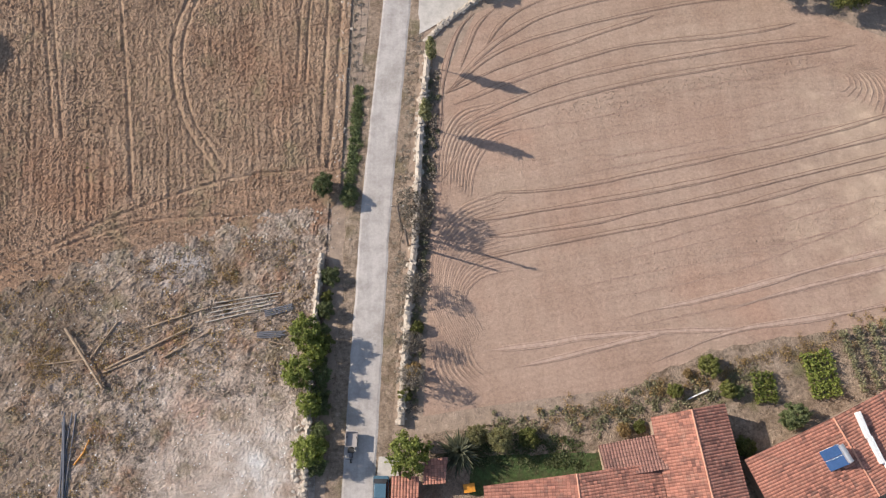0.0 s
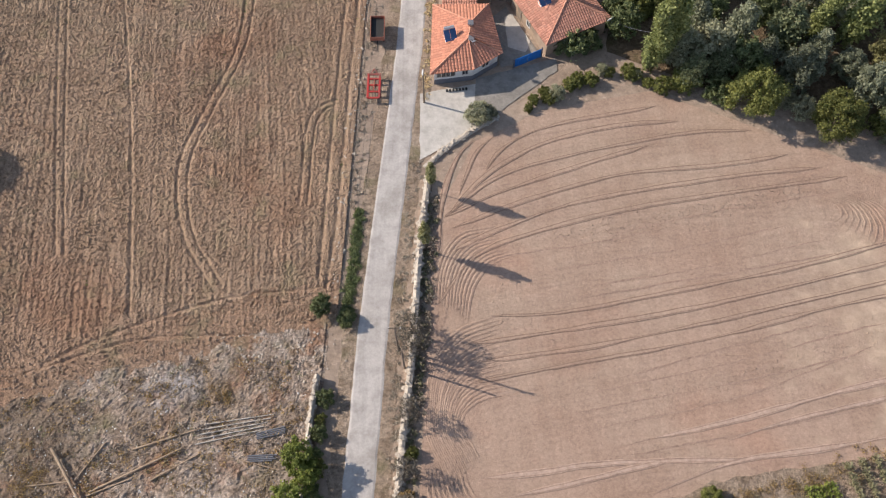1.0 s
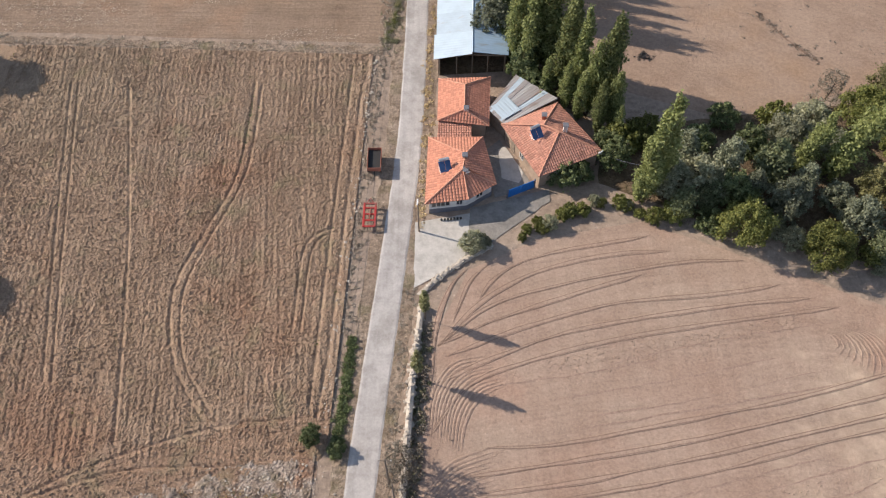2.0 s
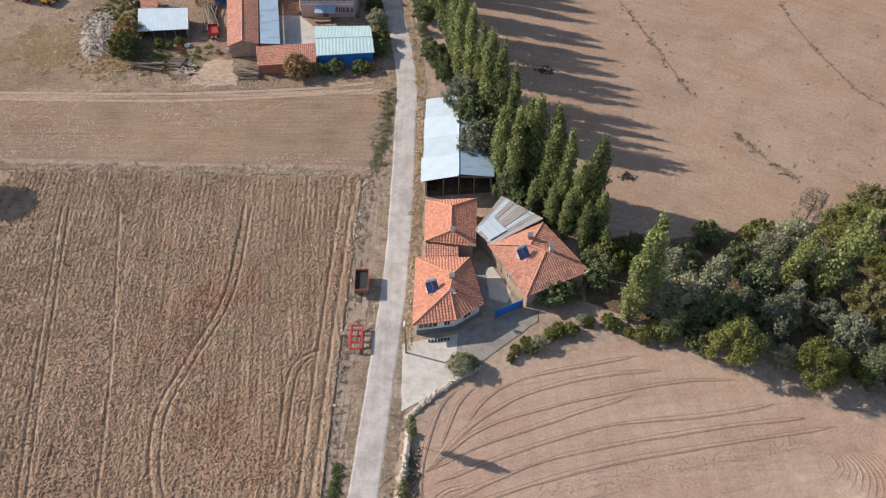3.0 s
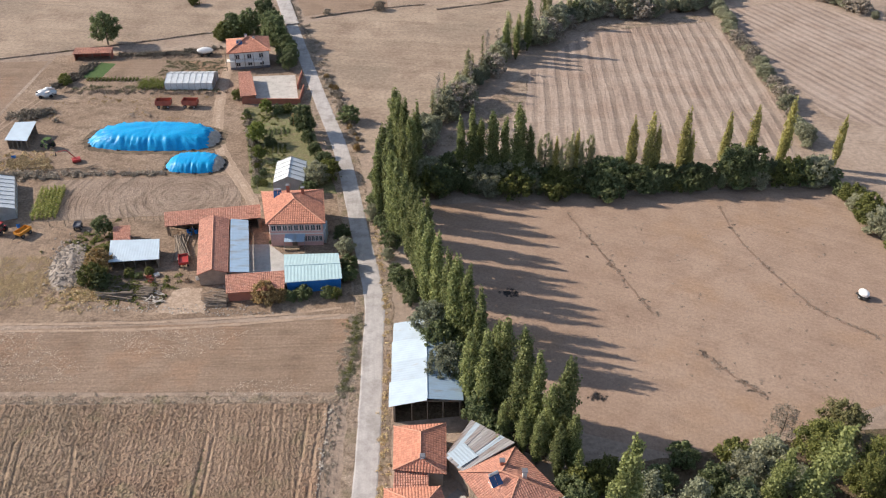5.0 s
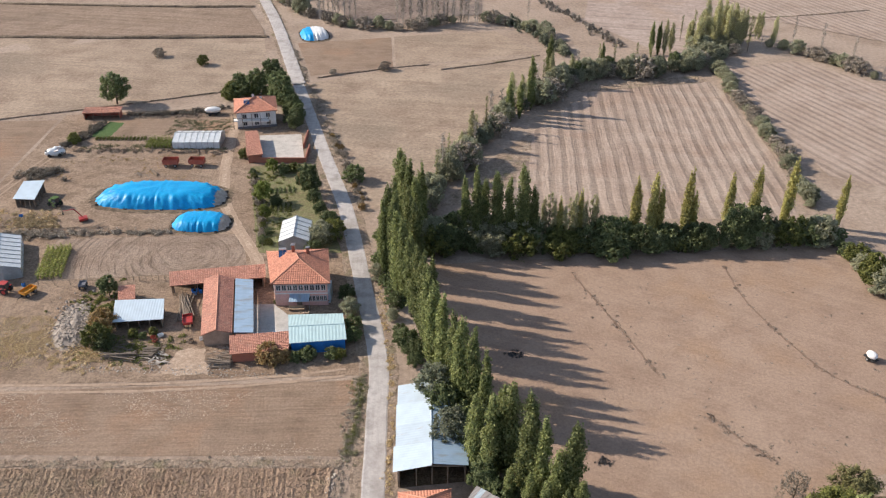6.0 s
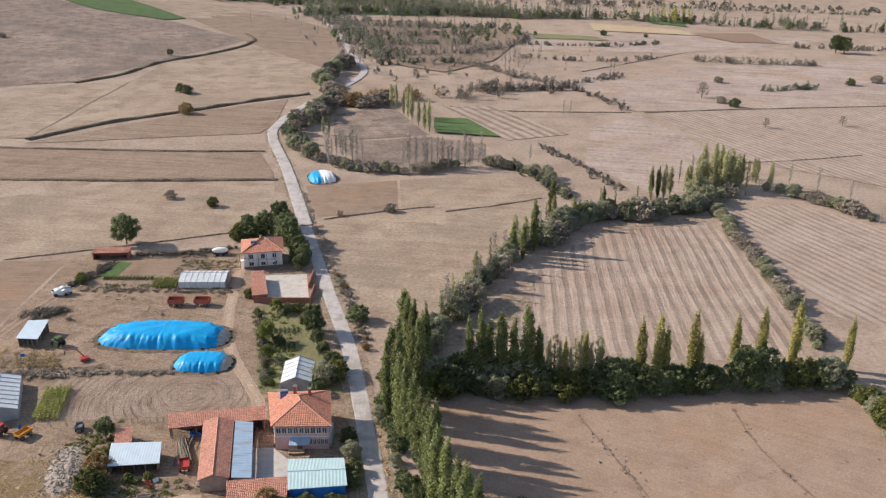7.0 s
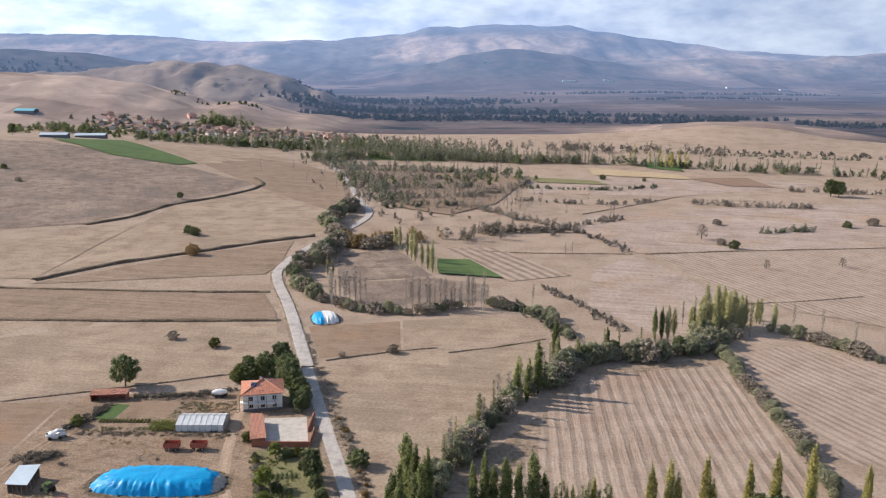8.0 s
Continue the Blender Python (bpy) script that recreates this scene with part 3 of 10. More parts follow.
def slab_uv(bm, corners, thick, u=None):
    """A sloping slab (roof plane) with UV in metres: u along the first edge, v across it."""
    uv = bm.loops.layers.uv.verify()
    pts = [Vector(c) for c in corners]
    nrm = (pts[1] - pts[0]).cross(pts[2] - pts[1]).normalized()
    if nrm.z < 0:
        nrm = -nrm
    eu = (pts[1] - pts[0]).normalized()
    ev = nrm.cross(eu)
    hi, lo = [bm.verts.new(p) for p in pts], [bm.verts.new(p - nrm * thick) for p in pts]
    faces = [bm.faces.new(hi), bm.faces.new(lo[::-1])]
    for i in range(len(pts)):
        j = (i + 1) % len(pts)
        faces.append(bm.faces.new((lo[i], lo[j], hi[j], hi[i])))
    for f in faces:
        for lp in f.loops:
            d = lp.vert.co - pts[0]
            lp[uv].uv = (d.dot(eu), d.dot(ev))
    bmesh.ops.recalc_face_normals(bm, faces=faces)
    return bm


def tiled_slab(bm, corners, thick, material):
    """A roof plane; clay tiles get real barrel ribs along the slope and lapped courses, other roofings stay a plain slab."""
    if material not in TILE_SIZE:
        return slab_uv(bm, corners, thick)
    width, row = TILE_SIZE[material]
    slab_uv(bm, [Vector(c) - Vector((0, 0, 0.05)) for c in corners], thick)
    pts = [Vector(c) for c in corners]
    nrm = (pts[1] - pts[0]).cross(pts[2] - pts[1]).normalized()
    if nrm.z < 0:
        nrm = -nrm
    eu = (pts[1] - pts[0]).normalized()
    ev = nrm.cross(eu)
    flat = [((p - pts[0]).dot(eu), (p - pts[0]).dot(ev)) for p in pts]
    sign = 1 if sum(v for u, v in flat) >= 0 else -1
    u0, u1 = min(u for u, v in flat), max(u for u, v in flat)
    deep = max(abs(v) for u, v in flat)
    us = np.arange(math.floor(u0 / width * 4), math.ceil(u1 / width * 4) + 1) * width / 4
    rise = 0.055 * np.array([(0.0, 0.75, 1.0, 0.75)[int(round(u / width * 4)) % 4] for u in us])
    top = bmesh.new()
    lay = top.loops.layers.uv.verify()
    g = random.Random(int(abs(pts[0].x * 7 + pts[0].y * 3)))
    prev = None
    for k in range(int(math.ceil(deep / row))):
        sag = g.uniform(-0.008, 0.012)
        for w, lift in ((0.0, 0.045), (1.0, 0.0)):
            line = [top.verts.new(pts[0] + eu * float(u) + ev * sign * (row * (k + w) + 0.004 * lift) + nrm * (float(h) + lift + sag - 0.045)) for u, h in zip(us, rise)]
            if prev:
                for i in range(len(us) - 1):
                    f = top.faces.new((prev[i], prev[i + 1], line[i + 1], line[i]))
                    for lp in f.loops:
                        d = lp.vert.co - pts[0]
                        lp[lay].uv = (d.dot(eu), d.dot(ev))
            prev = line
    mid = sum(pts, Vector()) / len(pts)
    for i in range(len(pts)):
        a, c = pts[i], pts[(i + 1) % len(pts)]
        out = (c - a).cross(nrm)
        if out.dot(mid - a) > 0:
            out = -out
        bmesh.ops.bisect_plane(top, geom=top.verts[:] + top.edges[:] + top.faces[:], plane_co=a + out.normalized() * 0.02, plane_no=out, clear_outer=True)
    top.normal_update()
    for f in top.faces:
        if f.normal.dot(nrm) < -0.01:
            f.normal_flip()
    uv = bm.loops.layers.uv.verify()
    moved = {v: bm.verts.new(v.co) for v in top.verts}
    for f in top.faces:
        c = bm.faces.new([moved[v] for v in f.verts])
        for old, lp in zip(f.loops, c.loops):
            lp[uv].uv = old[lay].uv
    top.free()
    return bm


# ---------------------------------------------------------------- the land
# skylines of the far country: distance, reach in front and behind, depth of the gullies, crest as (x, height)
CRESTS = (
    (1290, 185, 150, 3.0, ((-1100, 66), (-663, 76), (-553, 71), (-464, 61), (-402, 47), (-339, 31), (-297, 35), (-207, 16), (-129, 3), (-40, 0))),
    (1125, 88, 130, 1.5, ((150, 0), (213, 3), (281, 9), (356, 18), (424, 18), (494, 8), (602, 0))),
    (1850, 250, 190, 26.0, ((-1300, 40), (-786, 70), (-679, 84), (-572, 92), (-440, 86), (-348, 66), (-270, 30), (-200, 2), (-120, 0))),
    (2650, 340, 300, 14.0, ((-2200, 134), (-1349, 131), (-1143, 121), (-907, 94), (-663, 62), (-420, 10), (-300, 0))),
    (3300, 330, 300, 16.0, ((-330, 0), (-179, 52), (-49, 88), (80, 121), (262, 141), (466, 126), (575, 100), (835, 62), (1050, 0))),
    (3500, 420, 300, 20.0, ((520, 0), (679, 70), (906, 104), (1064, 123), (1247, 118), (1407, 110), (1589, 123), (1787, 141), (2600, 150))),
    (4330, 760, 600, 34.0, ((-3600, 222), (-2184, 220), (-1515, 214), (-1014, 195), (-623, 200), (-399, 212), (-232, 233), (-65, 265), (241, 278), (603, 266), (771, 244), (939, 220), (1164, 195), (1445, 163), (1727, 141), (1951, 132), (2197, 142), (3600, 150))),
)


def height(x, y):
    """Level ground near by, low hills farther off, mountains at the edge of sight."""
    r = math.hypot(x, y)
    if r < 330:
        return 0.0
    z = 24 * math.exp(-((x + 470) / 260) ** 2 - ((y - 760) / 260) ** 2)
    for y0, front, back, gully, line in CRESTS:
        d = (y - y0) / (front if y < y0 else back)
        if abs(d) > 2.6 or not line[0][0] < x < line[-1][0]:
            continue
        for (xa, za), (xb, zb) in zip(line, line[1:]):
            if xa <= x < xb:
                f = (x - xa) / (xb - xa)
                top = za + (zb - za) * f * f * (3 - 2 * f)
                fall = math.exp(-d * d)
                wide = 0.018 if gully < 10 or y0 < 2000 else 0.0075
                cut = abs(noise.noise(Vector((x * wide + 0.4 * noise.noise(Vector((x * 0.004, y * 0.006, 1))), y * wide * 0.42, y0 * 0.01)))) + 0.45 * abs(noise.noise(Vector((x * wide * 2.7, y * wide * 1.3, 3.3))))
                rise = max(0.0, fall * top - gully * (0.5 - cut) * min(1.0, top / 60) * fall * (1.15 - fall) * 2.2)
                z = (max(z, 0) ** 4 + rise ** 4) ** 0.25
    z += (9 * max(0.0, noise.noise(Vector((x * 0.0019, y * 0.0013, 7.7)))) + 6 * noise.noise(Vector((x * 0.006, y * 0.003, 2.2)))) * max(0.0, min(1.0, (r - 2400) / 800))
    z += min(1.0, (r - 330) / 900) * (3.0 * noise.noise(Vector((x * 0.004, y * 0.004, 0.3))) + 0.0025 * r * noise.noise(Vector((x * 0.0011, y * 0.0011, 4.7))))
    return z


def sheet(name, corners, material, lift=0.04, step=None, ragged=0.0):
    """A convex patch of land laid over the ground."""
    bm = bmesh.new()
    xs, ys = [c[0] for c in corners], [c[1] for c in corners]
    w = max(max(xs) - min(xs), max(ys) - min(ys))
    cells = max(2, int(math.ceil(w / (step or w / 12))))
    bmesh.ops.create_grid(bm, x_segments=cells, y_segments=cells, size=w / 2 * 1.02, matrix=Matrix.Translation(((max(xs) + min(xs)) / 2, (max(ys) + min(ys)) / 2, 0)))
    mid = Vector((sum(xs) / len(xs), sum(ys) / len(ys), 0))
    for i in range(len(corners)):
        a, b = Vector((*corners[i], 0)), Vector((*corners[(i + 1) % len(corners)], 0))
        nrm = Vector((b.y - a.y, a.x - b.x, 0))
        if nrm.dot(mid - a) > 0:
            nrm = -nrm
        bmesh.ops.bisect_plane(bm, geom=bm.verts[:] + bm.edges[:] + bm.faces[:], plane_co=a, plane_no=nrm, clear_outer=True)
    if ragged:
        for v in bm.verts:
            if v.is_boundary:
                v.co.x += ragged * noise.noise(v.co * 0.7)
                v.co.y += ragged * noise.noise(v.co * 0.7 + Vector((9, 4, 2)))
    for v in bm.verts:
        v.co.z = height(v.co.x, v.co.y) + lift
    return mesh_object(name, bm, material)


def smooth_line(points, step):
    """Catmull-Rom through the control points, about step metres apart."""
    p = [Vector((*q, 0)) for q in points]
    p = [p[0] * 2 - p[1], *p, p[-1] * 2 - p[-2]]
    out = []
    for i in range(1, len(p) - 2):
        k = max(2, int((p[i + 1] - p[i]).length / step))
        for j in range(k):
            t = j / k
            out.append(0.5 * (2 * p[i] + (p[i + 1] - p[i - 1]) * t + (2 * p[i - 1] - 5 * p[i] + 4 * p[i + 1] - p[i + 2]) * t * t + (3 * p[i] - p[i - 1] - 3 * p[i + 1] + p[i + 2]) * t ** 3))
    out.append(p[-2])
    return out


STRIPS = itertools.count()


def strip(name, points, width, material, lift=0.07, step=2.0, wander=0.0, taper=None):
    """A band of even width along a smooth line over the ground. taper: width at the far end."""
    line = smooth_line(points, step)
    lift += 0.0003 * (next(STRIPS) % 60)
    bm, rows = bmesh.new(), []
    for i, c in enumerate(line):
        d = (line[min(i + 1, len(line) - 1)] - line[max(i - 1, 0)]).normalized()
        s = Vector((d.y, -d.x, 0))
        half = (width + ((taper or width) - width) * i / len(line)) / 2
        row = []
        for side in (-1, -0.8, 0.8, 1):
            q = c + s * side * (half + wander * noise.noise(Vector((c.x * 0.5 + side * 20, c.y * 0.5, 0))))
            row.append(bm.verts.new((q.x, q.y, height(q.x, q.y) + (lift if abs(side) < 1 else lift - 0.08))))
        rows.append(row)
    for a, b in zip(rows, rows[1:]):
        for k in range(3):
            bm.faces.new((a[k], a[k + 1], b[k + 1], b[k]))
    bmesh.ops.recalc_face_normals(bm, faces=bm.faces[:])
    for f in bm.faces:
        if f.normal.z < 0:
            f.normal_flip()
    return mesh_object(name, bm, material)


def structure(ob, label, category):
    return tagged(ob, label, category, kind="structure")


bm = bmesh.new()
rings = [0.0] + [8 * 1.055 ** k for k in range(120)]
rings = [r for r in rings if r < 4850] + [4850]
spokes = [radians(-180 + 6 * k) for k in range(22)] + [radians(-48 + 0.8 * k) for k in range(121)] + [radians(54 + 6 * k) for k in range(21)]
centre = bm.verts.new((0, 0, 0))
prev = None
for r in rings[1:]:
    ring = [bm.verts.new((r * math.sin(a), r * math.cos(a), height(r * math.sin(a), r * math.cos(a)) - 30 * max(0.0, min(1.0, (r - 1170) / 90)))) for a in spokes]
    for i in range(len(ring)):
        j = (i + 1) % len(ring)
        if prev:
            bm.faces.new((prev[i], ring[i], ring[j], prev[j]))
        else:
            bm.faces.new((centre, ring[i], ring[j]))
    prev = ring
bmesh.ops.recalc_face_normals(bm, faces=bm.faces[:])
if sum(f.normal.z for f in bm.faces) < 0:
    bmesh.ops.reverse_faces(bm, faces=bm.faces[:])
for f in bm.faces:
    f.smooth = True
structure(mesh_object("ground", bm, M_GROUND), "dry brown steppe rising to distant hills", "ground")
# far side of the valley and the mountains; haze is added as blue emission
m, n, l, b = nodes_of("distant_land")
co = coords(n, l)
sep = n.new("ShaderNodeSeparateXYZ")
l.new(co, sep.inputs[0])


def ramp_on(socket, lo, hi, to_lo=0.0, to_hi=1.0):
    r = n.new("ShaderNodeMapRange")
    l.new(socket, r.inputs["Value"])
    r.inputs["From Min"].default_value, r.inputs["From Max"].default_value = lo, hi
    r.inputs["To Min"].default_value, r.inputs["To Max"].default_value = to_lo, to_hi
    return r.outputs["Result"]


def plots(size, turn, amount):
    """Patchwork of field plots: one brightness a plot, plots longer than deep."""
    v, tone = n.new("ShaderNodeTexVoronoi"), n.new("ShaderNodeSeparateColor")
    v.distance = "CHEBYCHEV"
    l.new(coords(n, l, turn, (1 / size, 1.5 / size, 0)), v.inputs["Vector"])
    v.inputs["Scale"].default_value, v.inputs["Randomness"].default_value = 1.0, 0.75
    l.new(v.outputs["Color"], tone.inputs[0])
    return mixed(n, l, tone.outputs[0], (1 - amount,) * 3, (1 + amount,) * 3)


plot_near, plot_far = plots(85, 14, 0.3), plots(210, -9, 0.3)
# tilled slopes this side of the valley
tilled = mixed(n, l, noisy(n, l, coords(n, l, 10, (0.6, 1.6, 1)), 0.007, 0.4, 0.6, 7), (0.345, 0.268, 0.22), (0.265, 0.20, 0.165))
tilled = mixed(n, l, 1.0, tilled, plot_near, "MULTIPLY")
# the bare gullied hill
bald = mixed(n, l, noisy(n, l, coords(n, l, 0, (1, 0.6, 2)), 0.008, 0.42, 0.6, 9), (0.235, 0.19, 0.16), (0.16, 0.13, 0.115))
bald = mixed(n, l, noisy(n, l, coords(n, l, 0, (1, 0.8, 1)), 0.03, 0.6, 0.7, 6), bald, (0.07, 0.075, 0.06))
# valley floor with plots and scrub, cloud shadow painted in as dark colour
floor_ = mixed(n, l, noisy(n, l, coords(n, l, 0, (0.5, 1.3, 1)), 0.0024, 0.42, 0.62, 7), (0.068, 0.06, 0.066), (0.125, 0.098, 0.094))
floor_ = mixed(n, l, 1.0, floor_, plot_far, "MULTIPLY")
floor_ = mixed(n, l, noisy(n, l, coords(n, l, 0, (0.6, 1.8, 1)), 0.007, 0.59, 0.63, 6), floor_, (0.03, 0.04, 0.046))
# mountain flanks: pale pasture, scrub; heights dark blue with painted cloud shadow
flank = mixed(n, l, noisy(n, l, coords(n, l, 0, (0.7, 0.5, 1.5)), 0.0026, 0.44, 0.58, 10, 0.66), (0.085, 0.085, 0.09), (0.245, 0.196, 0.172))
flank = mixed(n, l, noisy(n, l, coords(n, l, 0, (1, 0.5, 1)), 0.012, 0.55, 0.68, 8, 0.7), flank, (0.075, 0.08, 0.09))
flank = mixed(n, l, 0.5, flank, mixed(n, l, 1.0, flank, plot_far, "MULTIPLY"))
shadowed_top = mixed(n, l, noisy(n, l, coords(n, l, 0, (1, 0.6, 1)), 0.005, 0.42, 0.6, 8), (0.05, 0.065, 0.09), (0.10, 0.105, 0.12))
flank = mixed(n, l, ramp_on(sep.outputs["Z"], 205, 250), flank, shadowed_top)
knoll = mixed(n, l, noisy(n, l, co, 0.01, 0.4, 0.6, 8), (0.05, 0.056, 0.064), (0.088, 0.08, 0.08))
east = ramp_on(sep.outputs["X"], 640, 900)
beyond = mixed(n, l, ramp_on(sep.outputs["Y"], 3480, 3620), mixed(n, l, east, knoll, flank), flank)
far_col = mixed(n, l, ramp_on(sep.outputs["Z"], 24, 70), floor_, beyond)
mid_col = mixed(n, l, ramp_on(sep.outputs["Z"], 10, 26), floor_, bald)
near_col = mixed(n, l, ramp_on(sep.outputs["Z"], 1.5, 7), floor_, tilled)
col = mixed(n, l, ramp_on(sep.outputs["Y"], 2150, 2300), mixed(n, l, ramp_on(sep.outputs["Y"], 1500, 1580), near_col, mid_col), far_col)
col = mixed(n, l, 1.0, col, mixed(n, l, noisy(n, l, co, 0.03, 0.3, 0.7, 7), (0.8,) * 3, (1.2,) * 3), "MULTIPLY")
l.new(col, b.inputs["Base Color"])
b.inputs["Roughness"].default_value, b.inputs["Specular IOR Level"].default_value = 1.0, 0.0
# blue glow rising with distance, in place of haze in the air
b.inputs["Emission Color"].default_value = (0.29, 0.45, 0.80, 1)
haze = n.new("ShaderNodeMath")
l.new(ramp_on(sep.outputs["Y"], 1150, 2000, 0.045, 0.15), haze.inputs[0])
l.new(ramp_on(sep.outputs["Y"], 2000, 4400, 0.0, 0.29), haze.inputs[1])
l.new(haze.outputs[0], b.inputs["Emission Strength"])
M_DISTANT = m
bm, prev = bmesh.new(), None
for r in [1150 + 17 * k for k in range(64)] + [2238 + 36 * k for k in range(73)]:
    ring = []
    for k in range(390):
        a = radians(-50 + 100 * k / 389)
        x, y = r * math.sin(a), r * math.cos(a)
        ring.append(bm.verts.new((x, y, height(x, y) + (0.9 if r > 1150 else -2))))
    if prev:
        for k in range(389):
            f = bm.faces.new((prev[k], prev[k + 1], ring[k + 1], ring[k]))
            f.smooth = True
    prev = ring
bmesh.ops.recalc_face_normals(bm, faces=bm.faces[:])
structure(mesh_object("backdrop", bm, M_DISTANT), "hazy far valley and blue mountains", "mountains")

# fields and tracks
ROAD = [(-9.0, -40), (-9.6, -5), (-9.3, 22), (-9.0, 35), (-7.7, 60), (-6.9, 80), (-7.4, 107), (-8.1, 122), (-12.4, 145), (-16.6, 167), (-20.1, 182), (-27.1, 207), (-40.8, 258), (-57.5, 321), (-70.5, 364), (-73.8, 388), (-68, 430), (-54.6, 474), (-45, 530), (-59, 595), (-80, 693), (-103, 780)]
structure(strip("road", ROAD, 3.75, M_ASPHALT, 0.085, 0.5, 0.13), "narrow worn grey asphalt village road", "road")
structure(strip("road", ROAD[12:], 4.4, M_ASPHALT, 0.42, 2.0, 0.14), "narrow pale asphalt road winding to the village", "road")
structure(strip("road_verge", ROAD[:18], 7.6, M_VERGE, 0.035, 1.0, 0.8), "dusty gravel verge with dry weeds", "verge")
FIELDS = [
    ("harrowed", [(-3.0, 6.2), (-2.8, 47), (2, 57.5), (10.7, 62.5), (25, 66), (36, 61.5), (58, 53), (90, 40), (90, 24), (48, 17), (12, 7)], M_HARROW, "smooth harrowed pinkish field with curved tyre tracks"),
    ("raked", [(-11.6, 97.8), (-10.8, 112), (-12, 115.5), (-110, 111), (-110, 98)], M_BROWN, "finely raked brown field beside the road"),
    ("tan", [(2, 152.5), (-0.5, 150), (8, 117), (24.7, 89), (38, 84.5), (73, 95), (92, 120), (90, 160)], M_TAN, "smooth tan field behind the poplars"),
    ("striped", [(8, 190), (14, 199), (44, 259), (88, 268), (92, 249), (91, 198), (85, 172), (20, 172)], M_STRIPE, "stubble field with bold pale stripes"),
    ("striped", [(97, 273), (124, 282), (175, 225), (150, 170), (101, 194)], M_STRIPE_FINE, "stubble field with fine pale stripes"),
    ("pale", [(-36, 260), (-12.8, 273), (39, 287), (17.4, 235), (2, 200), (-14, 172), (-18, 188)], M_STUBBLE, "pale dry stubble field"),
    ("corner", [(-38, 266), (-47, 300), (-14, 307), (-12, 275)], M_BROWN, "small tilled field at the road bend"),
    ("harvested", [(-11, 275), (-13, 308), (24, 315), (38, 291)], M_STUBBLE, "small harvested field before the brushwood"),
    ("terrace", [(-60, 309), (-72, 343), (-186, 348), (-200, 306)], M_TERRACE, "reddish terrace field above the road"),
    ("terrace", [(-62, 347), (-74, 347), (-76, 395), (-69, 455), (-121, 414), (-176, 355), (-190, 352)], M_TERRACE, "russet terrace field along the road bend"),
    ("west", [(-105, 112), (-105, 229), (-215, 224), (-215, 96)], M_BROWN, "brown tilled field beside the farm"),
    ("stubble", [(-56, 288), (-60, 306), (-200, 303), (-210, 226), (-123, 230), (-64, 252), (-60, 266)], M_STUBBLE, "pale stubble field above the farm"),
    ("hillside", [(-176, 363), (-121, 420), (-69, 462), (-62, 519), (-133, 617), (-173, 535)], M_STUBBLE, "pale hillside stubble field"),
    ("hillside", [(-260, 370), (-178, 363), (-174, 535), (-204, 476), (-262, 455)], M_STUBBLE, "pale scrubby hillside"),
    ("fallow", [(-133, 624), (-63, 521), (-56, 595), (-85, 706), (-125, 770), (-182, 798), (-206, 724)], M_TERRACE, "brown fallow field by the winding road"),
    ("slope", [(-440, 760), (-366, 790), (-212, 708), (-140, 642), (-177, 546), (-206, 482), (-300, 440)], M_FALLOW, "grey-brown fallow hillside"),
    ("green", [(-376, 820), (-324, 866), (-210, 730), (-221, 713), (-287, 737)], M_GREENFIELD, "bright green crop field on the hill"),
    ("strip", [(-322, 872), (-191, 842), (-128, 794), (-205, 733)], M_STUBBLE, "pale field below the village"),
    ("kitchen", [(-1, 408), (15, 406), (29, 371), (0, 379)], M_GREENFIELD, "small dark green crop plot"),
    ("striped", [(4, 434), (30, 435), (60, 377), (31, 366)], M_STRIPE_NARROW, "narrow striped stubble field"),
    ("grey", [(-50, 413), (-23, 434), (-3, 375), (-44, 363)], M_FALLOW, "grey fallow plot between poplars"),
    ("grey", [(-43, 361), (-3, 371), (22, 361), (20, 335), (-30, 327)], M_FALLOW, "grey fallow plot behind bare poplars"),
    ("wide", [(52, 290), (60, 330), (46, 358), (60, 376), (100, 420), (122, 332), (112, 305), (88, 280)], M_PINKISH, "wide bare field on the plain"),
    ("wide", [(126, 335), (106, 420), (240, 440), (330, 380), (180, 290)], M_STRIPE_FINE, "broad finely striped stubble field"),
    ("plain", [(75, 484), (100, 424), (240, 443), (420, 470), (330, 590), (174, 560), (92, 535)], M_PINKISH, "pale bare plain with faint tracks"),
    ("plain", [(60, 560), (172, 612), (330, 595), (360, 690), (206, 700), (72, 720)], M_PINKISH, "bare plain beyond the hedge"),
    ("orchard", [(-52, 575), (-64, 690), (-88, 780), (0, 790), (66, 712), (58, 650), (38, 575), (5, 530)], M_TERRACE, "brown orchard ground between rows of bare poplars"),
    ("yellow", [(134, 776), (204, 731), (209, 698), (130, 727)], M_YELLOWFIELD, "yellow stubble field"),
    ("dark", [(205, 709), (256, 712), (259, 657), (226, 663)], M_RUT, "dark freshly ploughed strip"),
    ("green", [(193, 821), (224, 823), (215, 750), (188, 778)], M_GREENFIELD, "green crop strip by the trees"),
    ("green", [(-81, 859), (-7, 863), (4, 826), (-73, 829)], M_GREENFIELD, "green crop strip below the village"),
    ("green", [(71, 711), (124, 692), (133, 667), (77, 679)], M_GRASS, "faint green strip on the plain"),
]
for k, (word, corners, material, label) in enumerate(FIELDS):
    structure(sheet("field_" + word, corners, material, 0.018 + 0.004 * (k % 5) + (0.15 if corners[0][1] > 300 else 0) + (0.4 if word in ("dark", "yellow", "green", "kitchen", "orchard") else 0), None if corners[0][1] < 300 else 22, 0.3 if corners[0][1] < 300 else 1.2), label, "field")


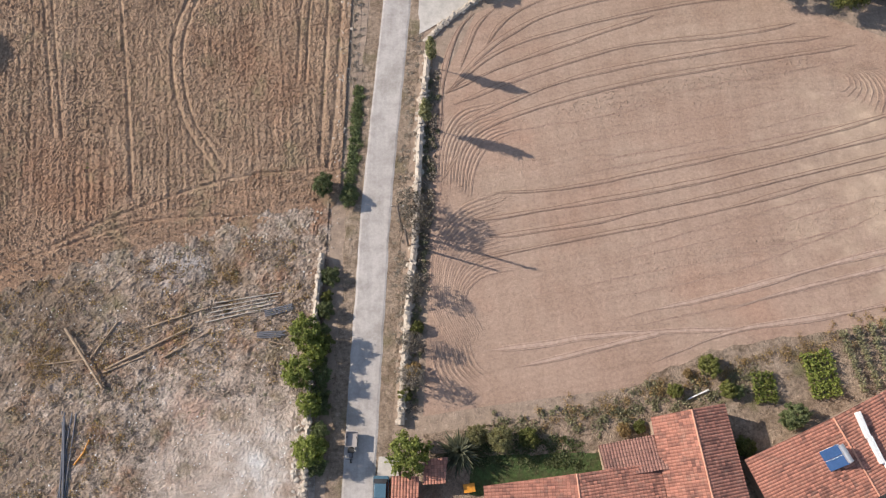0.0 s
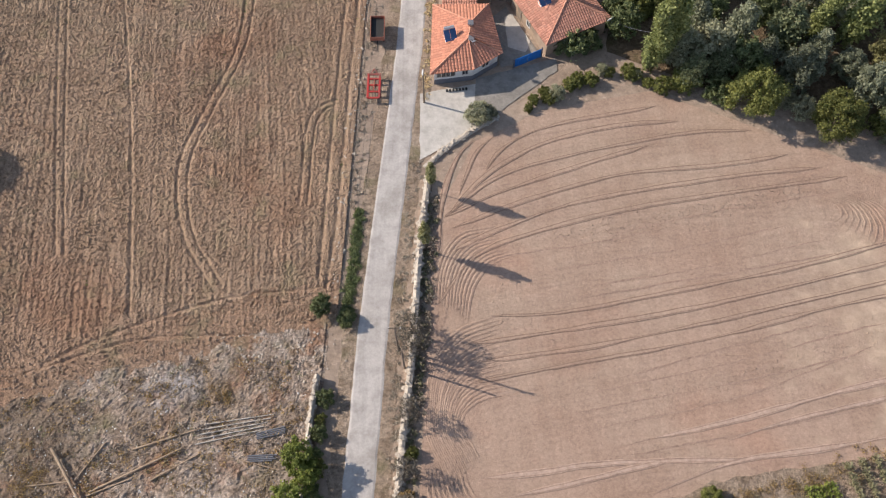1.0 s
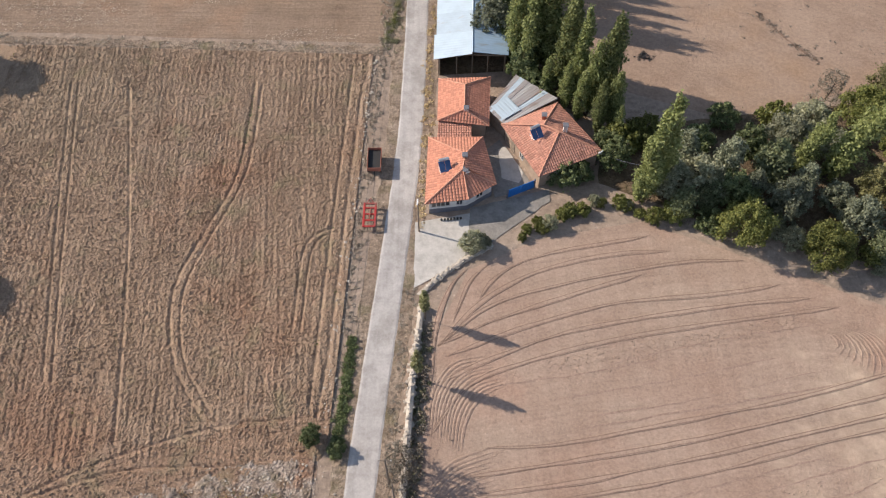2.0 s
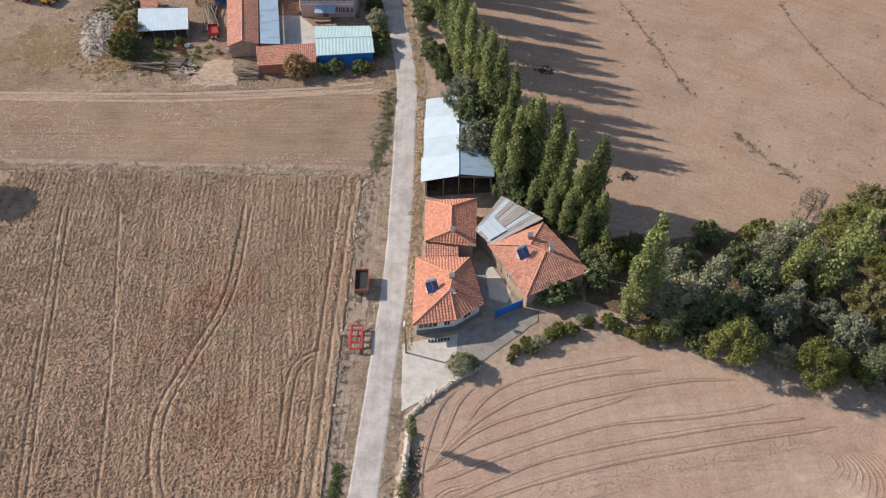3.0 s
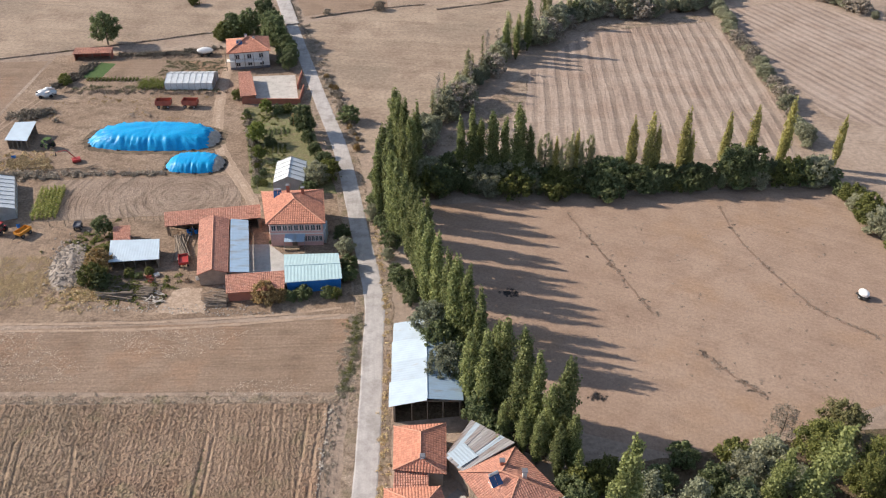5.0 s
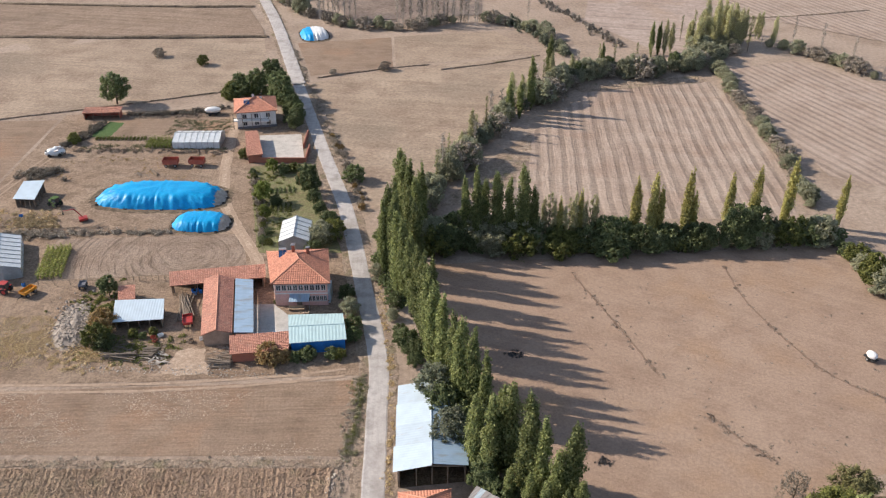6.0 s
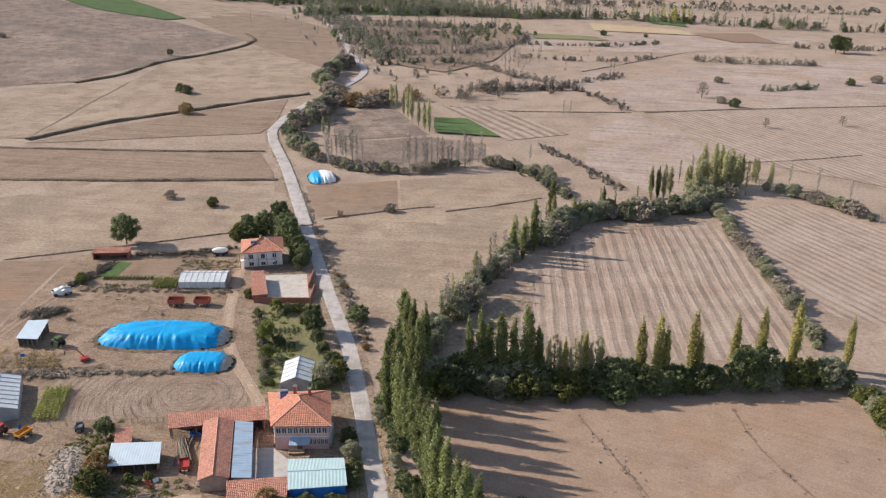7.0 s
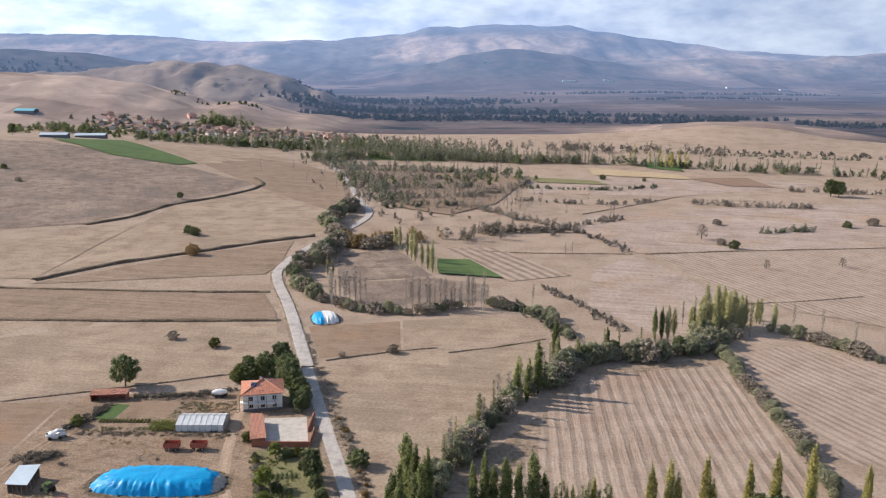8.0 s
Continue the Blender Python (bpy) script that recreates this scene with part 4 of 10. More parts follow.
def value_noise(g, x, y, cell):
    """Smooth random bumps about cell metres wide at the points x, y."""
    t = g.random((256, 256))
    u, v = x / cell, y / cell
    i, j = np.floor(u).astype(int), np.floor(v).astype(int)
    fu, fv = u - i, v - j
    fu, fv = fu * fu * (3 - 2 * fu), fv * fv * (3 - 2 * fv)
    q = lambda a, b: t[a % 256, b % 256]
    return (q(i, j) * (1 - fu) + q(i + 1, j) * fu) * (1 - fv) + (q(i, j + 1) * (1 - fu) + q(i + 1, j + 1) * fu) * fv - 0.5


def rough_land(name, x0, y0, x1, y1, step, inside, relief, material, smooth=False):
    """Land with real lumps: a fine grid over the box, kept where inside(x, y) holds."""
    g = np.random.default_rng(int(abs(x0) + abs(y0)))
    nx, ny = int((x1 - x0) / step), int((y1 - y0) / step)
    X, Y = np.meshgrid(np.linspace(x0, x1, nx), np.linspace(y0, y1, ny))
    Z = 0.04 + relief(g, X, Y)
    keep = inside(X, Y)
    ids = -np.ones(X.shape, int)
    ids[keep] = np.arange(keep.sum())
    verts = np.stack([X[keep], Y[keep], Z[keep]], 1)
    a, b, c, d = ids[:-1, :-1], ids[:-1, 1:], ids[1:, 1:], ids[1:, :-1]
    ok = (a >= 0) & (b >= 0) & (c >= 0) & (d >= 0)
    me = bpy.data.meshes.new(name)
    me.from_pydata(verts.tolist(), [], np.stack([a[ok], b[ok], c[ok], d[ok]], 1).tolist())
    me.materials.append(material)
    if smooth:
        me.shade_smooth()
    return new(name, me)


# wheel ruts pressed into the ploughed field: line, width
RUTS = (([(-57.7, 87.5), (-52.3, 60.8), (-47.7, 40)], 0.28), ([(-56.6, 87.5), (-51.2, 60.8), (-46.7, 40)], 0.24), ([(-49.1, 87.8), (-42.7, 61.2), (-38.7, 40.3), (-37.4, 32.6)], 0.3),
        ([(-30.4, 88.6), (-30.1, 72), (-32.9, 61.6), (-35, 53), (-33.1, 43.6), (-28.4, 36.4)], 0.3), ([(-29.3, 88.6), (-29, 72), (-31.7, 61.8), (-33.7, 53), (-31.9, 43.8), (-27.2, 36.8)], 0.26),
        ([(-14.5, 89), (-14.6, 67), (-14.6, 44.4), (-15, 37)], 0.34), ([(-16.2, 93), (-16.2, 60.6), (-16, 38.1)], 0.3), ([(-16, 63.2), (-18.4, 61.8), (-19.5, 58.7), (-19.3, 48)], 0.28), ([(-17, 62), (-18, 60.6), (-18.5, 58), (-18.3, 48)], 0.22),
        ([(-46.1, 26.5), (-40.7, 29.6), (-33.2, 32.8), (-25.5, 35.4), (-16.3, 36.7)], 0.3), ([(-47.9, 25.4), (-36.1, 29.7), (-26.4, 30.6), (-16, 31.1)], 0.28), ([(-45.4, 21.8), (-30.6, 26.7), (-23, 29.6)], 0.25))


def groove(x, y, line, width):
    """How deep a wheel rut with pushed-up rims cuts the ground at x, y."""
    near = np.full(x.shape, 9.0)
    pts = smooth_line(line, 2.0)
    for p, q in zip(pts, pts[1:]):
        d = q - p
        f = np.clip(((x - p.x) * d.x + (y - p.y) * d.y) / max(1e-6, d.length_squared), 0, 1)
        near = np.minimum(near, np.hypot(x - p.x - f * d.x, y - p.y - f * d.y))
    return np.exp(-(near / width) ** 2), np.exp(-((near - 2.0 * width) / (0.8 * width)) ** 2)


def ploughed_relief(g, x, y):
    patch = value_noise(g, x, y, 7.0)
    bend = x + 0.7 * value_noise(g, x, y, 26) + 0.25 * value_noise(g, x, y, 5) + 0.13 * y
    crest = 0.5 + 0.5 * np.sin(bend * 2 * np.pi / 0.78)
    rows = 0.05 * crest * (1 + 1.2 * value_noise(g, x, y, 11)) + 0.11 * value_noise(g, bend, y * 0.04, 1.9) + 0.12 * value_noise(g, bend, y * 0.06, 0.5)
    lumps = 0.13 * np.maximum(0, value_noise(g, x, y, 0.30)) * (0.6 + 0.5 * crest) + 0.05 * np.maximum(0, value_noise(g, x + 7, y, 0.55)) + 0.038 * g.normal(size=x.shape)
    calm = 1 - 0.65 * np.exp(-((x + 42.6) / 2.6) ** 4 - ((y - 38) / 7) ** 4)
    z = rows * (0.8 + 0.7 * patch) - 0.07 + lumps * (0.9 + 0.6 * patch) * calm
    turned = np.clip((FIELD_EDGE(x) + 4.6 - y) / 0.8, 0, 1)
    z = z * (1 - 0.45 * turned) + turned * 0.16 * value_noise(g, x * 0.06 + y, y - 0.3 * x, 0.7)
    for line, width in RUTS:
        cut, rim = groove(x, y, line, width * 0.75)
        z = z * (1 - 0.6 * cut) - 0.15 * cut + 0.03 * rim
    return np.maximum(-0.02, 0.2 + z) * np.clip((y - FIELD_EDGE(x) + 0.9) / 2.2, 0, 1)


def rubble_relief(g, x, y):
    trodden = np.exp(-((x + 22) / 12) ** 2 - ((y - 1) / 9) ** 2)
    lumps = 0.34 * np.maximum(0, value_noise(g, x, y, 2.6)) + 0.42 * np.maximum(0, value_noise(g, x, y, 0.9)) * (0.7 + value_noise(g, x, y, 6)) + 0.30 * np.maximum(0, value_noise(g, x, y, 0.45)) + 0.03 * g.normal(size=x.shape)
    return lumps * (1 - 0.8 * trodden)


FIELD_EDGE = lambda x: 33.0 + (x + 13.2) * 0.305
TURNED = lambda x, y: y < FIELD_EDGE(x) + 5.6 + 0.6 * np.sin(x * 0.5) + 0.25 * np.sin(x * 2.1)
structure(rough_land("field_ploughed", -68, 14, -13.4, 95.2, 0.145, lambda x, y: ~TURNED(x, y), ploughed_relief, M_PLOUGH), "brown ploughed field with clods and wheel tracks", "field")
structure(rough_land("field_headland", -68, 14, -13.4, 95.2, 0.145, lambda x, y: TURNED(x, y - 0.2) & (y > FIELD_EDGE(x) + 0.5 * np.sin(x * 0.9) + 0.3 * np.sin(x * 2.3) - 0.4), ploughed_relief, M_REDPLOUGH), "reddish cloddy headland of the ploughed field", "field")
structure(sheet("field_ploughed_far", [(-66, 95), (-110, 96), (-110, 4), (-66, 17)], M_PLOUGH, 0.03, 4), "brown ploughed field beyond the clods", "field")
structure(rough_land("yard_rubble", -64, -14, -14.6, 34, 0.2, lambda x, y: y < FIELD_EDGE(x) + 1.2, rubble_relief, M_RUBBLE), "stony waste ground with dry weeds and rubble", "ground")
structure(sheet("yard_rubble_far", [(-14.2, -40), (-14.2, 32), (-110, 3), (-110, -40)], M_RUBBLE, 0.02, 3), "stony waste ground round the yard", "ground")
structure(sheet("thicket_floor", [(19, 70.5), (26, 68.5), (37, 64.5), (58, 55.5), (85, 45), (85, 92), (50, 87), (28, 83), (20, 78)], M_LITTER, 0.045, 2, 0.5), "dark leaf litter under the trees", "ground")
structure(sheet("thicket_floor", [(2, 112), (6, 100), (9, 91), (20, 82), (23, 84), (14, 96), (9, 110), (4, 130), (-2, 152), (-8, 168), (-10, 166), (-5, 140)][:7], M_LITTER, 0.046, 1.5, 0.3), "dark leaf litter under the poplars", "ground")
structure(sheet("field_margin", [(3.5, 178), (8, 190), (14, 199), (44, 259), (50, 256), (27, 205), (24, 178)], M_VERGE, 0.075, 2, 0.8), "weedy unploughed margin below the hedge", "field margin")
structure(sheet("field_margin", [(44, 258), (88, 267.5), (89, 261), (47, 252)], M_VERGE, 0.082, 2, 0.8), "grassy margin under small trees", "field margin")
structure(sheet("yard_farm", [(-10.9, 117.0), (-14.6, 140), (-19.6, 165), (-33.6, 220), (-52, 240), (-104, 233), (-104, 112.5)], M_YARD, 0.045, 3, 0.5), "trodden bare earth farmyard", "ground")
structure(sheet("yard_ramp", [(-46, 116.8), (-45.2, 119), (-43.4, 124), (-39.4, 124), (-37.6, 119), (-36.9, 117.0)], M_RAMP, 0.054, 0.8, 0.9), "pale sandy ramp into the farmyard", "ground")
structure(sheet("field_garden", [(-79, 146), (-80, 162.5), (-40, 165), (-36.5, 150)], M_GARDEN, 0.06, 1.5, 0.3), "small tilled garden plot with curved tracks", "field")
structure(sheet("garden_lawn", [(-35.7, 157), (-17.8, 157), (-30, 201), (-45, 199)], M_GRASS, 0.062, 1.5, 0.3), "dry kitchen garden with patchy grass", "garden")
structure(sheet("garden_lawn", [(-91, 219), (-53, 219), (-56, 229), (-88, 229)], M_BROWN, 0.062, 1.5, 0.3), "tilled vegetable plot", "garden")
structure(sheet("garden_lawn", [(-92, 217), (-86.6, 217), (-85.6, 227), (-90, 228)], M_GREENFIELD, 0.07, 0.8, 0.3), "small bright green vegetable bed", "garden")
structure(sheet("village_garden", [(-3, -6), (-3, 6.6), (13, 9.3), (13, -6)], M_VERGE, 0.05, 1, 0.5), "weedy gardens behind village houses", "garden")
structure(sheet("garden_lawn", [(2.2, 0.4), (2.0, 4.4), (15.8, 5.2), (16.2, 2.0)], M_LAWN, 0.075, 1, 0.3), "dark green lawn behind the farmhouse, shade in its colour", "garden")
structure(sheet("village_garden", [(12, -6), (12, 9.0), (28, 16.2), (60, 22.2), (60, -6)], M_VERGE, 0.054, 1, 0.6), "weedy gardens behind village houses", "garden")

def ribbons(name, lines, profile, material, lift, label, wander=0.06):
    """Many narrow bands of one cross-section along smooth lines over level ground, one mesh. profile: (offset, height) pairs."""
    bm = bmesh.new()
    for j, points in enumerate(lines):
        line, prev = smooth_line(points, 0.9), None
        for i, c in enumerate(line):
            d = (line[min(i + 1, len(line) - 1)] - line[max(i - 1, 0)]).normalized()
            w = wander * noise.noise(Vector((c.x * 0.4, c.y * 0.4, j)))
            worn = max(0.35, min(1.25, 0.95 + 0.9 * noise.noise(Vector((c.x * 0.13, c.y * 0.2, j + 0.5))))) * min(1.0, (i + 0.3) / 3.5, (len(line) - 0.7 - i) / 3.5)
            row = [bm.verts.new((c.x + d.y * (o * worn + w), c.y - d.x * (o * worn + w), lift * (0.45 + 0.55 * min(1.0, worn * 2)) + 0.0004 * j + h * worn)) for o, h in profile]
            if prev:
                for k in range(len(row) - 1):
                    bm.faces.new((prev[k], prev[k + 1], row[k + 1], row[k]))
            prev = row
    bmesh.ops.recalc_face_normals(bm, faces=bm.faces[:])
    for f in bm.faces:
        if f.normal.z < 0:
            f.normal_flip()
    return structure(mesh_object(name, bm, material), label, "track")


def nest(outer, inner, n):
    """n lines passing from the outer to the inner one."""
    return [[(a[0] + (b[0] - a[0]) * k / (n - 1), a[1] + (b[1] - a[1]) * k / (n - 1)) for a, b in zip(outer, inner)] for k in range(n)]


NORTH_TRACKS = ([(-2.2, 40.3), (-1.8, 49), (-0.2, 55), (1.8, 57.6)], [(0.2, 49.8), (2, 55.5), (4.5, 58.5)], [(3.3, 52.9), (5.6, 56.7), (12.1, 60.3), (25.3, 63.6)], [(-1.2, 46.7), (3.5, 52.7), (10.6, 57.5), (20, 60.5), (28, 61.4)],
                [(-1.6, 46.6), (4.9, 52.4), (14.1, 55.9), (28.6, 59.6), (37.2, 60.3)], [(-1.6, 46.6), (6.3, 50.8), (17.6, 55.4), (24.1, 57.7)], [(-0.5, 45.2), (9.1, 49.6), (20.3, 53.3), (33.1, 55.2), (41.4, 56.9)])
MIDDLE_TRACKS = ([(-1.1, 41.8), (6.3, 45.8), (16.7, 49.8), (34.4, 53.6), (45, 55.1)], [(-1.8, 35.3), (2.3, 41.5), (9.7, 45.1), (23.6, 49.2), (48.3, 54)], [(4.4, 34.1), (12.9, 34.9), (26.1, 38), (39.7, 41.3), (56, 46.4)],
                 [(1.9, 30.6), (12.8, 32.7), (26, 35.5), (39.4, 39), (56, 43.8)], [(3.2, 28.6), (16, 30.9), (29.1, 34.1), (42.5, 37.7), (56, 41.4)], [(2, 26), (15.9, 29.2), (28.9, 32.1), (42.2, 36.1), (56, 39.6)])
SOUTH_TRACKS = ([(3.4, 15.7), (9.5, 16.5), (15.5, 17.6), (24, 18.3), (33, 18.8)], [(21.5, 20.5), (31.1, 22.9), (44, 26.8), (55, 29.6)], [(6.5, 13.9), (12.4, 15.3), (18.5, 17), (25, 18.7)], [(30, 20.6), (37.3, 23.1), (55, 27.8)], [(22, 14.9), (30.6, 18.4), (39.9, 20.1), (52, 22.6)])
FAINT_LINES = ([(14.5, 25.1), (31.8, 29.6), (49.7, 34.9)], [(14.4, 21.1), (31.4, 25.4), (48, 32)], [(-1.3, 32.2), (0.1, 37.4), (4.3, 41.2), (16.5, 43.8), (26.8, 46.4)], [(12, 40.2), (26, 43.2), (40, 47)], [(16, 38.2), (30, 41.2), (44, 45.2)], [(-1.9, 12), (-1.7, 24), (-1.9, 33), (-1.6, 46)], [(-1.2, 12), (-1.1, 24), (-1.3, 33)])
PAIR = ((-0.34, 0.0), (-0.27, 0.05), (-0.2, 0.012), (-0.13, 0.04), (0.0, 0.045), (0.13, 0.04), (0.2, 0.012), (0.27, 0.05), (0.34, 0.0))
ribbons("wheel_track", NORTH_TRACKS + MIDDLE_TRACKS, PAIR, M_HARROW, 0.034, "pressed rims of tyre tracks curving across a field")
ribbons("wheel_track", SOUTH_TRACKS, PAIR, M_RIM, 0.034, "pale pressed tyre tracks along the field edge")
for side in (-1, 1):
    bead = ((side * 0.21 - 0.075, 0.0), (side * 0.21 + 0.075, 0.0))
    ribbons("wheel_rut", NORTH_TRACKS + MIDDLE_TRACKS, bead, M_RUT_MID, 0.075, "narrow tyre ruts curving across a field, shade painted dark")
    ribbons("wheel_rut", SOUTH_TRACKS, bead, M_RUT_PALE, 0.075, "shallow tyre ruts along the field edge")
FAINT_LINES += tuple([(16 + 3 * math.sin(y), y), (31, y + 3.9), (44 + 4 * math.sin(2.3 * y), y + 7.6)] for y in (17.4, 19.2, 23.1, 27.2, 36.3, 44.5, 46.9))
ribbons("harrow_line", FAINT_LINES, ((-0.1, 0.0), (0.1, 0.0)), M_RUT_PALE, 0.034, "faint harrow lines across the field", 0.2)
turning = nest([(5.1, 34.2), (0.6, 32.2), (-2.2, 28.4), (-2.6, 23.9), (-2.4, 20.1), (-0.9, 17.2), (0.5, 14.4)], [(7, 25), (3.9, 24.4), (2.1, 23.3), (1.2, 21.8), (1.6, 20.6), (2.6, 19.1), (3.4, 17.6)], 19)
turning += nest([(5, 45.6), (0.9, 44.7), (-1.1, 42.5), (-2, 39.5), (-2.2, 35.2)], [(6.7, 41.7), (4.3, 40.6), (2.7, 38.6), (1.9, 36.1), (1.7, 33.3)], 12)
turning += nest([(53, 42.5), (53.4, 46.5), (51.6, 50.2), (47.9, 51.4)], [(45.3, 47.4), (46.8, 48.6), (46.3, 50), (44.7, 50.5)], 11)
turning += nest([(-2.5, 17), (-1.6, 13), (1.5, 9.6)], [(1.6, 17), (2.6, 14.2), (5, 12.6)], 9)
ribbons("harrow_line", turning, ((-0.15, 0.0), (-0.05, 0.035), (0.06, 0.035), (0.15, 0.0)), M_HARROW, 0.026, "pale nested harrow ridges where the tractor turned", 0.05)
ribbons("harrow_line", [[(x + 0.11, y - 0.05) for x, y in line] for line in turning], ((-0.06, 0.0), (0.06, 0.0)), M_RUT_PALE, 0.050, "dark nested harrow lines where the tractor turned", 0.05)
structure(strip("farm_lane", [(-33.6, 150), (-36.5, 157), (-47, 179), (-52, 205), (-54.5, 232)], 3.1, M_RAMP, 0.062, 1.0, 0.5), "pale sandy lane between the yards", "track")
for off, wd in ((0.9, 0.7), (-0.9, 0.7)):
    structure(strip("farm_track", [(-104, 113.2 + off), (-60, 113.4 + off), (-42, 114.0 + off), (-24, 115.8 + off), (-13.5, 117.6 + off)], wd, M_TRACK, 0.075, 1.0, 0.25), "pale dusty farm track", "track")
    structure(strip("farm_track", [(-33.4 + off, 149), (-36.5 + off, 157), (-47 + off, 179), (-52 + off, 205), (-54.5 + off, 232)], wd, M_TRACK, 0.075, 1.0, 0.5), "pale dusty farm lane between the yards", "track")
    structure(strip("farm_track", [(-104 + off, 168), (-102 + off, 185), (-97 + off, 208), (-93 + off, 222)], wd * 0.8, M_TRACK, 0.075, 1.0, 0.25), "pale wheel track at the field edge", "track")
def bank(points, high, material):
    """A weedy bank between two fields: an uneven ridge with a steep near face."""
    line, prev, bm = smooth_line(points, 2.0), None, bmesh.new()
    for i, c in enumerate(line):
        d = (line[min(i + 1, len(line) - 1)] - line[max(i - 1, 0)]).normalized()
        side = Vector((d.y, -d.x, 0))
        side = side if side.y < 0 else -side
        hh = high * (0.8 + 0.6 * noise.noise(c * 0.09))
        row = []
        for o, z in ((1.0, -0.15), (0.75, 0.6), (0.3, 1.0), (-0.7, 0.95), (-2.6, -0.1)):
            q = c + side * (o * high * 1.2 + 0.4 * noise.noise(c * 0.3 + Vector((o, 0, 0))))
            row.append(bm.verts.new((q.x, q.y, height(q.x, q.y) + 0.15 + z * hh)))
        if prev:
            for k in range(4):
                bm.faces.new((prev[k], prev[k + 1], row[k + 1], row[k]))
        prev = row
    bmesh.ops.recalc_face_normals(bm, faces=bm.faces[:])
    return structure(mesh_object("field_bank", bm, material), "weedy bank between fields", "bank")


# far left banks wear the shade-darkened earth, the others verge earth
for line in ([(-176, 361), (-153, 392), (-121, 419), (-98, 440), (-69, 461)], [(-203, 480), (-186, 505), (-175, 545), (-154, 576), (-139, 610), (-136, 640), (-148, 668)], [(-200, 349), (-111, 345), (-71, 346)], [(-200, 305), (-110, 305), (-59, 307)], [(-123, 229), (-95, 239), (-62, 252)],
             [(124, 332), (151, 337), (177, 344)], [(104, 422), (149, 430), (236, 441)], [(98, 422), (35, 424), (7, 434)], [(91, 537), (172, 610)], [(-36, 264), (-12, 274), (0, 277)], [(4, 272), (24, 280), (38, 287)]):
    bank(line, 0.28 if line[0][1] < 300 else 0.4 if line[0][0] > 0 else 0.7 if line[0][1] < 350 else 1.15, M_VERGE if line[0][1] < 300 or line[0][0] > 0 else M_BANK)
structure(strip("field_bank", [(-110, 97), (-60, 96.3), (-12, 96.2)], 1.5, M_VERGE, 0.12, 0.8, 0.8), "low ragged balk of dry weeds between two fields", "bank")
for line in ([(62, 152), (62.9, 138), (69.2, 118.8), (77.4, 110)], [(30, 149), (35.8, 132), (40.7, 116.7)], [(46.6, 107), (50, 101), (54, 96.3)]):
    structure(strip("field_scar", line, 0.42, M_RUT, 0.06, 0.5, 0.36), "ragged faint line of old stubble in the field", "track")


# ---------------------------------------------------------------- plants
def leaf_cloud(lobes, count, size, seed, inner=0.35, flat=0.5):
    """Small quads scattered over lobes (centre, radii): vertices and faces."""
    g = np.random.default_rng(seed)
    c, r = np.array([a for a, b in lobes], float), np.array([b for a, b in lobes], float)
    w = (r[:, 0] * r[:, 1] + r[:, 1] * r[:, 2]) ** 0.62
    pick = g.choice(len(lobes), count, p=w / w.sum())
    d = g.normal(size=(count, 3))
    d /= np.linalg.norm(d, axis=1, keepdims=True)
    rad = 1 - inner * g.random(count) ** 1.5 + 0.24 * g.normal(size=count)
    p = c[pick] + d * r[pick] * rad[:, None]
    nrm = d * flat + g.normal(size=(count, 3)) * (1 - flat) + np.array([0, 0, 0.25])
    nrm /= np.linalg.norm(nrm, axis=1, keepdims=True)
    t = np.cross(nrm, g.normal(size=(count, 3)))
    t /= np.linalg.norm(t, axis=1, keepdims=True) + 1e-9
    b = np.cross(nrm, t)
    s = size * (0.55 + 0.9 * g.random(count))[:, None]
    quad = np.stack([p - t * s * 0.5 - b * s * 0.35, p + t * s * 0.5 - b * s * 0.45, p + t * s * 0.45 + b * s * 0.4, p - t * s * 0.4 + b * s * 0.5], 1)
    quad[:, :, 2] = np.maximum(quad[:, :, 2], 0.03)
    return quad.reshape(-1, 3), np.arange(count * 4).reshape(-1, 4)


def cloud_object(name, verts, faces, material, parent=None):
    me = bpy.data.meshes.new(name)
    me.from_pydata(verts.tolist(), [], faces.tolist())
    me.materials.append(material)
    ob = new(name, me)
    ob.parent = parent
    return ob


def column_lobes(h, r, g):
    out = []
    for k in range(22):
        f = k / 21
        prof = (0.5 + 1.85 * f) if f < 0.27 else 1.0 - 0.60 * ((f - 0.27) / 0.73) ** 3.0
        z = 1.6 + (h - 2.6) * f
        for _ in range(3 if f < 0.75 else 2):
            a = g.random() * 6.28
            o = r * prof * (0.25 + 0.38 * g.random())
            out.append(((o * math.cos(a), o * math.sin(a), z + g.normal() * 0.4), (r * prof * (0.36 + 0.22 * g.random()), r * prof * (0.36 + 0.22 * g.random()), h * (0.05 + 0.05 * g.random()))))
    return out


def round_lobes(h, r, g, n=36, low=0.24):
    out = [((0, 0, h * 0.55), (r * 0.55, r * 0.55, h * 0.28))]
    for k in range(n):
        a, f = 2.4 * k + g.random(), (k + 0.5) / n
        z = h * (low + (0.93 - low) * f)
        spread = r * 0.78 * math.sqrt(max(0.06, 1 - ((f - 0.38) / 0.64) ** 2)) * (0.55 + 0.6 * g.random())
        q = 0.10 + 0.17 * g.random() ** 1.5
        out.append(((spread * math.cos(a), spread * math.sin(a), z), (r * q, r * q * (0.8 + 0.4 * g.random()), h * (0.05 + 0.07 * g.random()))))
    return out


